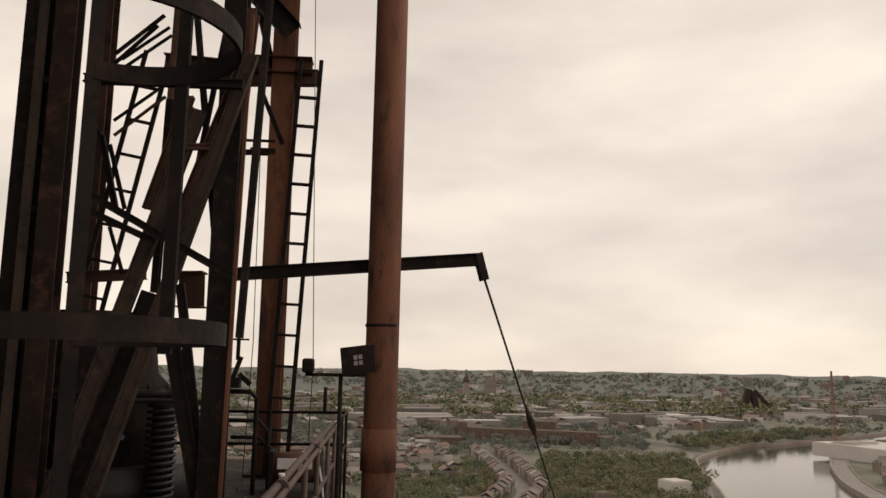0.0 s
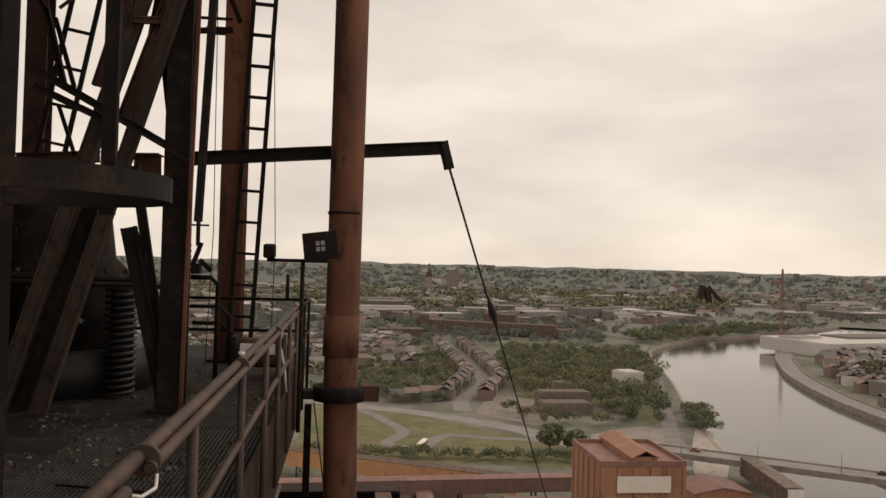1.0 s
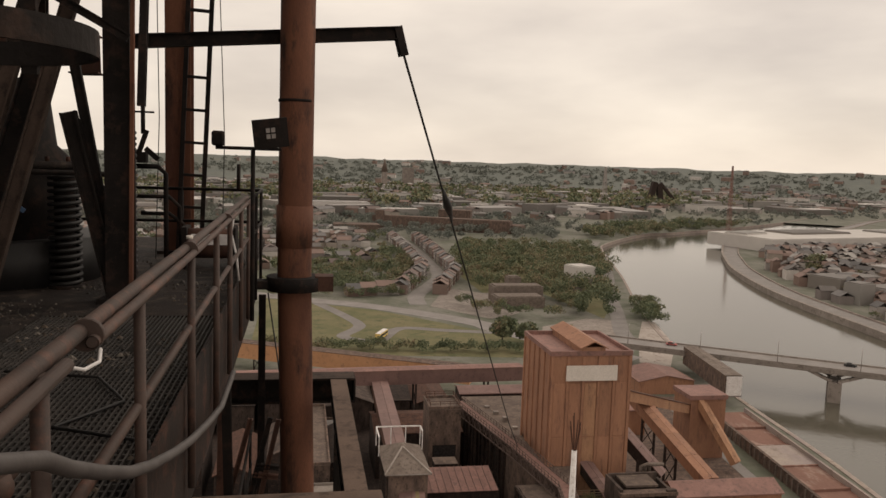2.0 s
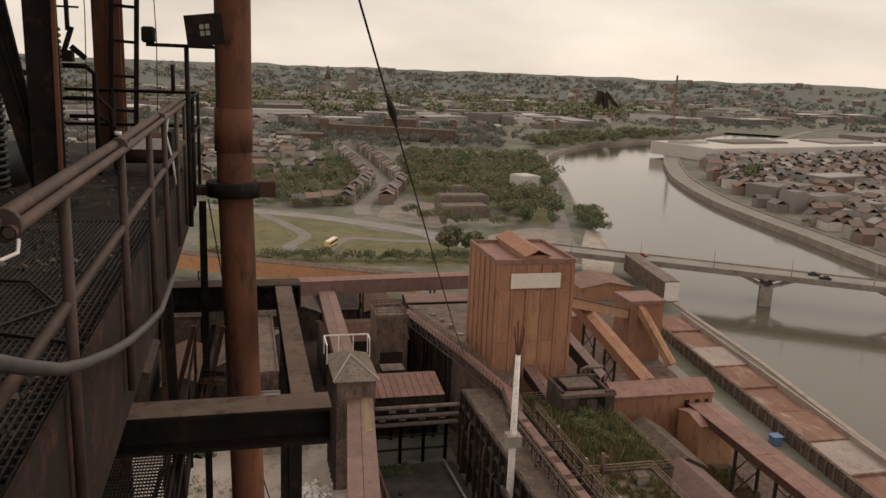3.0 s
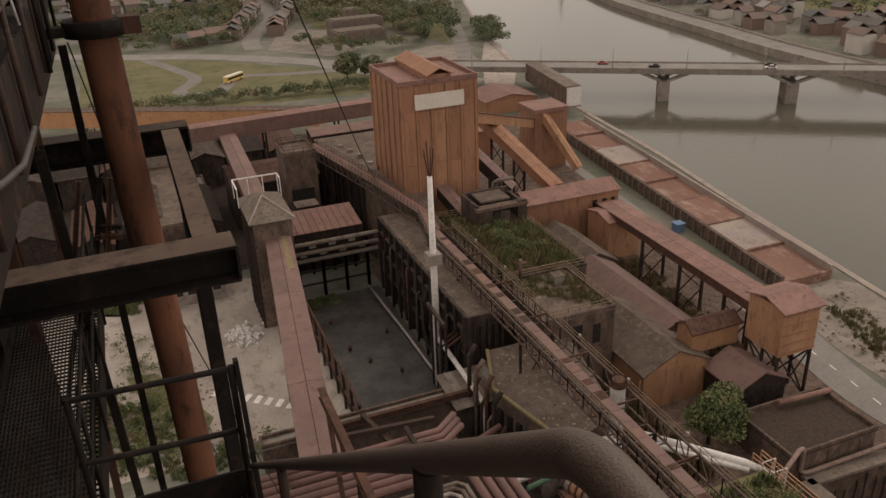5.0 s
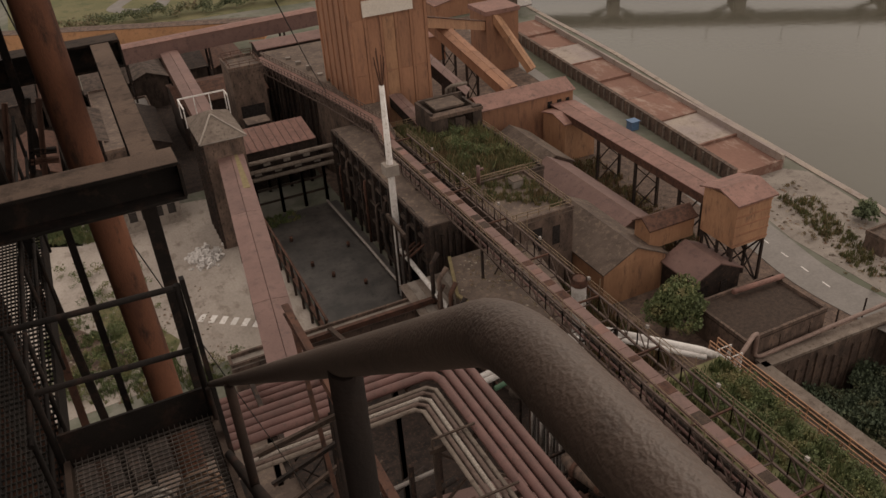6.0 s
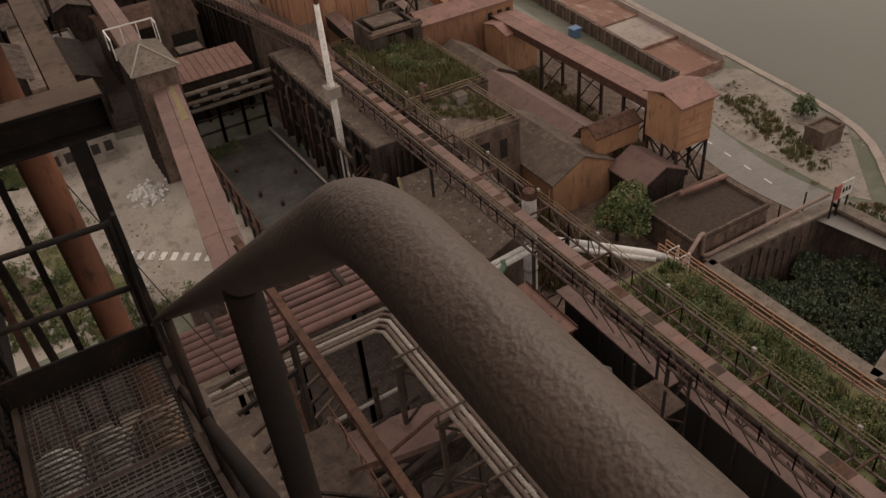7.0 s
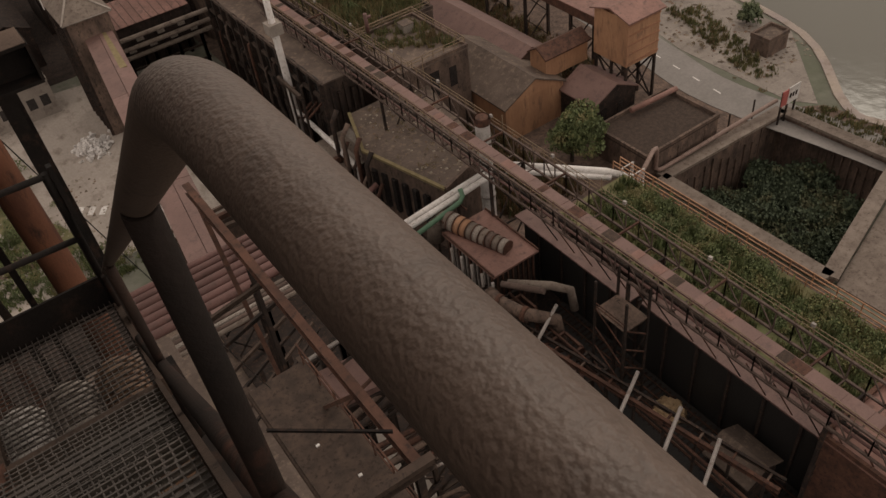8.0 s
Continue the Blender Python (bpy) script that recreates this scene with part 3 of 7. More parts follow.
wood("river_trees", scatter([(172, 372), (180, 372), (206, 440), (198, 448), (182, 410)], 16, 3.5, 5.5), "bushy trees on the river bank", per=420, leaf=0.085)
wood("far_bank_trees", scatter([(330, 830), (420, 905), (500, 960), (640, 1060), (560, 1075), (400, 980), (310, 880)], 120, 5, 9), "row of trees on the far river bend")
wood("field_hedge", [(x, 338 - 0.12 * x + random.uniform(-3, 3), 0, random.uniform(2.0, 3.8)) for x in np.linspace(-15, 108, 46)], "low shrubs along the edge of the grass field")
wood("west_trees", scatter([(-260, 470), (-30, 500), (-40, 760), (-320, 760)], 200, 4, 8), "trees among far houses and sheds")
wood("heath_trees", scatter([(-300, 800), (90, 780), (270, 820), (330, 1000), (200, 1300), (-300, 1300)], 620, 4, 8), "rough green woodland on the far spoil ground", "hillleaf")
wood("far_woods", scatter([(-900, 1300), (500, 1300), (1100, 1700), (1000, 2200), (-900, 2200)], 700, 8, 16), "patches of far woodland below the hills", per=40, leaf=0.24)
wood("east_trees", scatter([(340, 300), (900, 300), (1300, 1100), (760, 980), (420, 640)], 1000, 2.4, 5.0), "scattered trees among houses across the river", per=110, leaf=0.15)
wood("garden_trees", scatter([(-260, 470), (70, 480), (90, 900), (-300, 900)], 420, 2.5, 5), "garden trees among houses", per=80, leaf=0.18)
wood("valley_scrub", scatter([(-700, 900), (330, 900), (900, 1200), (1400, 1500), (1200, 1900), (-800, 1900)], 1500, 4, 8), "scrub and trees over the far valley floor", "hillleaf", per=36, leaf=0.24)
wood("poplars", [(398 + i * 6, 570 + i * 5, 0, 6.0) for i in range(4)] + [(398 + i * 6, 570 + i * 5, 8, 5.5) for i in range(4)], "group of tall dark trees across the river")
hs = []
for _ in range(6500):
    a, r = radians(random.uniform(-50, 66)), random.uniform(1650, 3300)
    x, y = r * math.sin(a), r * math.cos(a)
    if noise.noise(Vector((x / 420, y / 420, 7))) > -0.1 - 0.3 * (r > 2600):
        hs.append((x, y, hill_z(x, y) - 6, random.uniform(6, 12)))
wood("hill_woods", hs, "haze-pale woods covering the far hillsides", "hillleaf", per=24, leaf=0.3)
tree(91, 347, 0, 11, 6.5, "round dark-green tree standing on the grass by the main road", "leaf", 1300, 0.8)
tree(101, 345, 0, 9, 5.0, "smaller dark-green tree by the main road", "leaf", 900, 0.8)
tree(114, 335, 0, 10, 5.5, "dark-green tree near the bridge end", "leaf", 1000, 0.8)


def houses(name, rows, label, roof_h=2.6, windows=True):
    """Rows of small pitched-roof houses: (x, y, heading, width, depth, height) each."""
    g = thing(name, label, "houses", kind="stuff")
    wall, roof, win = bmesh.new(), bmesh.new(), bmesh.new()
    for x, y, a, w, d, h in rows:
        m = Matrix.Translation((x, y, hill_z(x, y))) @ Matrix.Rotation(a, 4, "Z")
        box(wall, -w / 2, w / 2, -d / 2, d / 2, -2, h, m)
        k = len(roof.verts)
        t = bmesh.new()
        gable(t, -w / 2, w / 2, -d / 2, d / 2, h, h + roof_h, "x", 0.3, 0.3)
        roof.verts.ensure_lookup_table()
        mp = {v: roof.verts.new(m @ v.co) for v in t.verts}
        for f in t.faces:
            roof.faces.new([mp[v] for v in f.verts])
        t.free()
        if windows:
            for s in (-1, 1):
                for fl in range(int(h // 2.8)):
                    for wx in (-w * 0.25, w * 0.25):
                        box(win, wx - 0.55, wx + 0.55, s * d / 2 - 0.06, s * d / 2 + 0.06, 0.9 + fl * 2.8, 2.3 + fl * 2.8, m)
    for nm, bm_, mt in (("house_walls", wall, "house"), ("house_roofs", roof, "tile"), ("house_windows", win, "glass")):
        if bm_.verts:
            o = part(nm, bm_, mt, g)
            o["kind"] = "stuff"
        else:
            bm_.free()


rows = []
for k in range(44):
    y = 478 + k * 7.5
    cx = 70 + 28 * min(1, (y - 470) / 90) if y < 560 else 98 + 4 * min(1, (y - 556) / 140)
    for s in (-1, 1):
        rows.append((cx + s * 12 + random.uniform(-0.6, 0.6), y, math.pi / 2 + random.uniform(-0.03, 0.03) - (0.28 if y < 560 else 0.03), 7.3, 9, random.uniform(5.6, 8.2)))
houses("terraced_street", rows, "terraced brick houses lining both sides of a street")
houses("side_street_houses", [(30 + 9 * i + random.uniform(-2, 2), 474 + 1.2 * i + random.uniform(-4, 4), 0.15, 9, 9, random.uniform(3.5, 6)) for i in range(4)]
       + [(p[0], p[1], random.choice((0.2, 1.7)), random.uniform(8, 16), 9, random.uniform(4, 8)) for p in scatter([(-200, 520), (60, 600), (70, 900), (-260, 900)], 300, 1, 2)],
       "small houses with tiled roofs among gardens", windows=False)
houses("east_bank_houses", [(p[0], p[1], random.choice((0.35, 1.9, 0.5)), random.uniform(7, 13), random.uniform(7, 10), random.uniform(5, 8.5)) for p in
                            scatter([(335, 300), (420, 250), (800, 320), (1150, 1000), (760, 930), (430, 690)], 1500, 1, 2) if not (360 < p[0] < 545 and 325 < p[1] < 412)], "dense brick houses across the river", windows=False)
houses("far_town_houses", [(p[0], p[1], random.uniform(0, 3), random.uniform(12, 34), random.uniform(10, 16), random.uniform(5, 13)) for p in
                           scatter([(-1000, 1000), (350, 1050), (700, 1350), (1500, 1500), (1500, 2350), (-1000, 2350)], 700, 1, 2)], "far town houses below the hills", 3.0, False)


hh = []
for _ in range(900):
    a, r = radians(random.uniform(-48, 64)), random.uniform(2000, 3400)
    x, y = r * math.sin(a), r * math.cos(a)
    if noise.noise(Vector((x / 420, y / 420, 7))) < 0.1:
        hh.append((x, y, random.uniform(0, 3), random.uniform(14, 40), random.uniform(10, 16), random.uniform(6, 14)))
rows = []
for i in range(16, len(RB) - 1):
    p, q = Vector(RB[i]), Vector(RB[i + 1])
    if p.y > 760 or p.y < 230:
        continue
    d = (q - p).normalized()
    n = Vector((d.y, -d.x))
    for k in range(max(1, int((q - p).length / 4))):
        c = p.lerp(q, random.random()) + n * random.uniform(24, 85)
        rows.append((c.x, c.y, math.atan2(d.y, d.x) + random.choice((0, 0, 1.57)), random.uniform(7, 13), random.uniform(7, 9), random.uniform(5, 9)))
houses("quayside_houses", rows, "dense grey and brick houses behind the riverside road", windows=False)
wood("quayside_trees", [(r[0] + random.uniform(-9, 9), r[1] + random.uniform(-9, 9), 0, random.uniform(1.6, 3.6)) for r in rows[::2]], "small trees between the riverside houses", per=120, leaf=0.15)
houses("hillside_houses", hh[::3], "pale houses scattered up the far hillsides", 3.0, False)


def flats(name, rows, label, material="works"):
    g = thing(name, label, "sheds", kind="stuff")
    bm = bmesh.new()
    for x, y, a, w, d, h in rows:
        m = Matrix.Translation((x, y, 0)) @ Matrix.Rotation(a, 4, "Z")
        box(bm, -w / 2, w / 2, -d / 2, d / 2, 0, h, m)
        box(bm, -w / 2 + 1, w / 2 - 1, -d / 2 + 1, d / 2 - 1, h, h + 0.6, m)
    o = part("shed_blocks", bm, material, g)
    o["kind"] = "stuff"


flats("far_works", [(p[0], p[1], random.choice((0.1, 0.5, 1.6)), random.uniform(30, 130), random.uniform(20, 50), random.uniform(8, 16)) for p in
                    scatter([(-800, 1050), (300, 1100), (650, 1300), (1500, 1600), (1500, 2300), (-900, 2300)], 240, 1, 2)], "far grey works sheds and warehouses")
flats("river_works", [(610, 815, 0.27, 330, 90, 13), (560, 815, 0.27, 90, 40, 15), (700, 840, 0.27, 80, 44, 15), (900, 1000, 0.4, 120, 50, 12), (860, 800, 0.3, 110, 50, 10), (470, 790, 0.5, 40, 26, 15), (345, 445, 0.3, 14, 12, 13), (372, 450, 0.3, 34, 18, 10), (400, 430, 0.3, 40, 16, 9), (440, 470, 0.3, 50, 30, 8), (380, 505, 0.3, 46, 26, 9), (430, 330, 0.3, 24, 14, 5),
                      (900, 880, 0.5, 130, 60, 9), (470, 560, 0.3, 50, 24, 9), (520, 500, 0.3, 40, 22, 11), (600, 600, 0.4, 60, 30, 8)], "long grey warehouses beside the river bend")
flats("colliery_works", [(162, 925, -0.42, 165, 18, 14), (230, 905, -0.42, 50, 30, 9), (190, 985, -0.3, 40, 26, 20), (92, 950, 0, 10, 14, 20), (60, 880, 0, 50, 30, 9), (-90, 760, 0.1, 80, 50, 8), (-140, 640, 0.2, 110, 40, 9), (-60, 690, 0.1, 70, 30, 7)],
      "long dark works buildings behind the trees", "brown")
flats("grey_hall", [(122, 436, 0.04, 28, 14, 6), (126, 455, 0.04, 30, 12, 9), (128, 470, 0.05, 8, 8, 12)], "low grey flat-roofed hall in a forecourt", "pavroof")
flats("white_riverside_house", [(184, 508, 0.3, 14, 16, 14), (178, 488, 0.3, 10, 12, 9)], "pale riverside house at the edge of the park")


def lattice_mast(x, y, h, w, label):
    t = thing("lattice_mast", label, "mast", (x, y, 0))
    b = Bm()
    for sx in (-1, 1):
        for sy in (-1, 1):
            b.bar((x + sx * w, y + sy * w, 0), (x + sx * w * 0.25, y + sy * w * 0.25, h), w * 0.22, w * 0.22)
    n = 12
    for i in range(n):
        f0, f1 = 1 - 0.75 * i / n, 1 - 0.75 * (i + 1) / n
        z0, z1 = h * i / n, h * (i + 1) / n
        s = 1 if i % 2 else -1
        for sy in (-1, 1):
            b.bar((x - s * w * f0, y + sy * w * f0, z0), (x + s * w * f1, y + sy * w * f1, z1), w * 0.12, w * 0.12)
    b.part("frame", "redroof" if h > 80 else "pipe_grey", t)
    return t


lattice_mast(559, 983, 86, 2.4, "tall red and white lattice mast on the far valley floor")
lattice_mast(622, 1597, 78, 5, "grey lattice pylon on the far valley floor")
t = thing("colliery_tower", "dark angular industrial tower far down the valley", "tower", (758, 1630, 0))
Bm().box(700, 790, 1620, 1642, 0, 14).part("base", "plant_dark", t)
Bm().bar((738, 1630, 10), (748, 1630, 50), 11, 11).bar((762, 1630, 10), (757, 1630, 46), 11, 11).bar((760, 1630, 48), (792, 1630, 14), 6, 6).part("headframe", "plant_dark", t)
t = thing("church", "pale far church with a pointed spire", "church", (222, 2200, 0))
Bm().box(215, 229, 2193, 2207, 0, 46).part("tower", "concrete", t)
Bm().tube([(222, 2200, 46), (222, 2200, 82)], [9.5, 0.3], 8).part("spire", "darkroof", t)
t = thing("tower_block", "pale far tower block", "building", (300, 2300, 0))
Bm().box(284, 316, 2290, 2310, 0, 58).part("wall", "concrete", t)

# ---------- bridge ----------
bd = Vector((120, -81.1, 0)).normalized()
bnrm = Vector((0.56, 0.828, 0)).normalized()
B0 = Vector((131.6, 301.6, 0))


def bpt(s, w, z):
    p = B0 + bd * s + bnrm * w
    return (p.x, p.y, z)


bridge = thing("road_bridge", "long grey concrete road bridge on two river piers", "bridge", (190, 261, 0), kind="structure")
Bm().bar(bpt(-36, 6, 8.2), bpt(230, 6, 8.2), 13, 1.6).part("deck", "concrete", bridge)
Bm().bar(bpt(-36, 6, 9.06), bpt(230, 6, 9.06), 9.6, 0.1).part("carriageway", "asphalt", bridge)
for w in (-0.3, 12.3):
    b = Bm().bar(bpt(-36, w, 9.3), bpt(230, w, 9.3), 0.25, 0.6)
    b.part("parapet", "concrete", bridge)
for s, dz in ((76, 0), (123, 0), (176, 0)):
    b = Bm().bar(bpt(s, -1.5, 0.4), bpt(s, 13, 0.4), 4.5, 8.0)
    b.bar(bpt(s - 1, 1, 4.4), bpt(s - 9, 1, 7.6), 2.0, 1.0).bar(bpt(s + 1, 1, 4.4), bpt(s + 9, 1, 7.6), 2.0, 1.0)
    b.bar(bpt(s - 1, 11, 4.4), bpt(s - 9, 11, 7.6), 2.0, 1.0).bar(bpt(s + 1, 11, 4.4), bpt(s + 9, 11, 7.6), 2.0, 1.0)
    b.part("pier", "concrete", bridge)
for s in range(0, 230, 28):
    b = Bm().tube([bpt(s, -0.2, 9), bpt(s, -0.2, 17), bpt(s, 1.4, 17.6)], [0.16, 0.09, 0.07], 6)
    tagged(b.part("street_lamp", "pipe_grey"), "grey street lamp on the bridge parapet", "street lamp", "bridge lamps")


# ---------- vehicles ----------
def car(name, paint, label, L=4.4, w=1.8, h=1.45):
    c = thing(name, label, "car", group="cars on the bridge and roads")
    b = Bm().box(-L / 2, L / 2, -w / 2, w / 2, 0.3, 0.85).bevel(0.12, 2)
    b.part("body", paint, c)
    b = Bm()
    lo = [(-L * 0.36, -w * 0.46), (L * 0.24, -w * 0.46), (L * 0.24, w * 0.46), (-L * 0.36, w * 0.46)]
    hi = [(-L * 0.26, -w * 0.38), (L * 0.08, -w * 0.38), (L * 0.08, w * 0.38), (-L * 0.26, w * 0.38)]
    v0 = [b.bm.verts.new((*p, 0.85)) for p in lo]; v1 = [b.bm.verts.new((*p, h)) for p in hi]
    for i in range(4):
        b.bm.faces.new((v0[i], v0[(i + 1) % 4], v1[(i + 1) % 4], v1[i]))
    b.bm.faces.new(v1)
    b.part("cabin", "glass", c)
    Bm().box(-L * 0.25, L * 0.07, -w * 0.37, w * 0.37, h - 0.01, h + 0.03).part("roof", paint, c)
    for x in (-L * 0.3, L * 0.3):
        for s in (-1, 1):
            Bm().tube([(x, s * w * 0.5, 0.32), (x, s * w * 0.38, 0.32)], 0.32, 10).part("wheel", "black", c)
    return c


bus = thing("bus", "yellow and white city bus on the slip road", "bus")
Bm().box(-6, 6, -1.25, 1.25, 0.35, 3.0).bevel(0.12, 2).part("body", "yellow", bus)
Bm().box(-5.7, 5.7, -1.27, 1.27, 1.5, 2.5).part("window_band", "glass", bus)
Bm().box(-5.8, 5.8, -1.15, 1.15, 2.98, 3.12).part("roof", "white", bus, "white roof panel")
for x in (-3.6, 3.4):
    for s in (-1, 1):
        Bm().tube([(x, s * 1.26, 0.5), (x, s * 0.9, 0.5)], 0.5, 10).part("wheel", "black", bus)
CARS = [car("car", "white", "white car on the road"), car("car", "black", "dark car on the road"), car("car", "pipe_grey", "grey car on the road"), car("car", "red", "red car on the road"), car("car", "white", "white car on the road"), car("car", "black", "dark car on the road")]


# ---------- the works: buildings and galleries ----------
def trestle(b, x0, x1, y, z0, z1, w=0.35):
    b.bar((x0, y, z0), (x0, y, z1), w, w).bar((x1, y, z0), (x1, y, z1), w, w)
    n = max(1, int((z1 - z0) / 6))
    for i in range(n):
        a, c = z0 + (z1 - z0) * i / n, z0 + (z1 - z0) * (i + 1) / n
        b.bar((x0, y, a), (x1, y, c), w * 0.5, w * 0.5).bar((x1, y, a), (x0, y, c), w * 0.5, w * 0.5).bar((x0, y, c), (x1, y, c), w * 0.6, w * 0.6)


def clad_tower():
    t = thing("clad_tower", "tall orange-brown sheet-clad tower with a blank cream sign", "tower", (61, 166, 0))
    Bm().box(52, 69.5, 156, 176, 0, 41.4).part("wall", "clad", t)
    for i in range(6):
        x, y = 52.3 + i * 3.38, 156.5 + i * 3.8
        Bm().box(x - 0.28, x + 0.28, 155.72, 156.0, 0, 41.2).part("pilaster", "clad", t)
        Bm().box(51.72, 52.0, y - 0.28, y + 0.28, 0, 41.2).part("pilaster", "clad", t)
        Bm().box(69.5, 69.78, y - 0.28, y + 0.28, 0, 41.2).part("pilaster", "clad", t)
    for i in range(5):
        for j in range(3):
            x, z = 52.7 + i * 3.38, 1.0 + j * 11.6
            Bm().box(x, x + 2.6, 155.90, 156.0, z, z + 11.3).part("cladding_panel", "cladlight" if i == 2 else "clad", t)
    b = Bm().box(51.8, 69.7, 155.8, 156.3, 41.4, 42.4).box(51.8, 69.7, 175.7, 176.2, 41.4, 42.4).box(51.8, 52.3, 156.3, 175.7, 41.4, 42.4).box(69.2, 69.7, 156.3, 175.7, 41.4, 42.4)
    b.part("parapet", "redroof", t)
    Bm().box(52.3, 69.2, 156.3, 175.7, 41.4, 41.6).part("roof", "redroof", t)
    Bm().gable(58.2, 63.8, 155.5, 176.2, 43.2, 44.6, "y", 0.2).box(58.4, 63.6, 155.9, 176, 41.6, 43.2).part("roof_lantern", "clad", t)
    Bm().box(55.2, 66.3, 155.4, 155.68, 36.2, 39.4).part("sign", "cream", t, "blank faded cream sign board")


clad_tower()


def gallery(p, q, w, h, label, roof="galroof", wall="rust", legs=3, name="conveyor_gallery", seams=4, ground=0.0):
    """A covered conveyor bridge with its roof top from p to q."""
    p, q = Vector(p), Vector(q)
    t = thing(name, label, "conveyor gallery", ((p.x + q.x) / 2, (p.y + q.y) / 2, 0))
    m, L = axis(p, q)
    m.translation = p
    def lb(x0, x1, y0, y1, z0, z1):
        b = Bm(); b.box(x0, x1, y0, y1, z0, z1, m); return b
    lb(0, L, -w / 2 + 0.15, w / 2 - 0.15, -h, -0.25).part("wall", wall, t)
    for s in (-1, 1):
        b = Bm()
        for k in range(seams):
            a, c = L * k / seams + 0.04, L * (k + 1) / seams - 0.04
            y0, y1 = sorted((s * 0.04, s * w / 2))
            z = 0.18
            vs = [b.bm.verts.new(m @ Vector(v)) for v in ((a, y0, -0.2 if s < 0 else z - 0.2), (c, y0, -0.2 if s < 0 else z - 0.2), (c, y1, z - 0.2 if s < 0 else -0.2), (a, y1, z - 0.2 if s < 0 else -0.2),
                                                          (a, y0, -0.05 if s < 0 else z), (c, y0, -0.05 if s < 0 else z), (c, y1, z if s < 0 else -0.05), (a, y1, z if s < 0 else -0.05))]
            for f in ((0, 3, 2, 1), (4, 5, 6, 7), (0, 1, 5, 4), (1, 2, 6, 5), (2, 3, 7, 6), (3, 0, 4, 7)):
                b.bm.faces.new([vs[i] for i in f])
        pieces(b, "roof_sheet", roof, t)
    nrm = (m.to_3x3() @ Vector((0, 1, 0)))
    for k in range(legs):
        c = p.lerp(q, (k + 0.5) / legs)
        b = Bm()
        a1, a2 = c + nrm * w * 0.42, c - nrm * w * 0.42
        b.bar((a1.x, a1.y, ground), (a1.x, a1.y, c.z - h), 0.5, 0.5).bar((a2.x, a2.y, ground), (a2.x, a2.y, c.z - h), 0.5, 0.5)
        zz = ground
        while zz < c.z - h - 3:
            b.bar((a1.x, a1.y, zz), (a2.x, a2.y, min(zz + 5, c.z - h)), 0.2, 0.2).bar((a2.x, a2.y, zz), (a1.x, a1.y, min(zz + 5, c.z - h)), 0.2, 0.2)
            zz += 5
        pieces(b, "strut", "plant_dark", t)
    return t


gallery((22.2, 146, 19), (12.4, 66, 19), 4.9, 3.2, "long conveyor gallery with a plum-brown sheet roof", legs=4, seams=3)
t = thing("roof_moss", "yellow moss and weeds on the long gallery roof", "moss", (22, 136, 19))
Bm().bar((22.6, 144.5, 19.06), (21.2, 128, 19.06), 1.3, 0.12).part("mat", "weed_moss", t)
gallery((23.4, 226, 18), (21.6, 157, 19), 4.6, 3.2, "conveyor gallery with a plum-brown sheet roof", legs=2, seams=2)
gallery((-20, 222, 21), (66, 227, 21), 5.0, 4.2, "long brown conveyor gallery running behind the clad tower", roof="redroof", wall="galroof", legs=4, seams=9)
gallery((-60, 330, 10), (60, 268, 10), 6, 6.0, "bright orange clad conveyor gallery", roof="brown", wall="orange", legs=4)
gallery((99.8, 150, 10), (92.8, 91, 14.5), 6.2, 1.9, "long red-brown conveyor gallery above the weeds", roof="redroof", wall="rust", legs=4)
gallery((70, 170, 31), (108, 205, 15), 4.0, 2.6, "ochre conveyor gallery between two towers", roof="rust", wall="cladlight", legs=1)
gallery((86, 189, 23), (92, 160, 12), 4.0, 2.6, "inclined orange conveyor gallery", roof="clad", wall="clad", legs=1)
gallery((71.5, 166, 24), (80, 159, 14), 4.2, 2.4, "inclined conveyor gallery with a worn pale roof", roof="galroof", wall="plant_dark", legs=1)
gallery((111, 203, 18), (117, 191, 3), 2.6, 2.0, "steep ochre conveyor gallery", roof="cladlight", wall="cladlight", legs=0)
gallery((60, 160, 20), (63, 142, 14), 3.0, 2.4, "short inclined conveyor gallery", roof="galroof", wall="plant_dark", legs=1)
rg = gallery((153, 290, 11), (147, 247, 11), 6, 7, "grey riverside conveyor house with a pale end", roof="pavroof", wall="brown", legs=0)
Bm().box(144.2, 149.8, 246.5, 246.8, 4, 10.7).part("end_panel", "white", rg, "weathered white end panel")
Bm().box(144.0, 150.0, 246.4, 246.5, 3.7, 4.0).part("sill", "truss", rg)


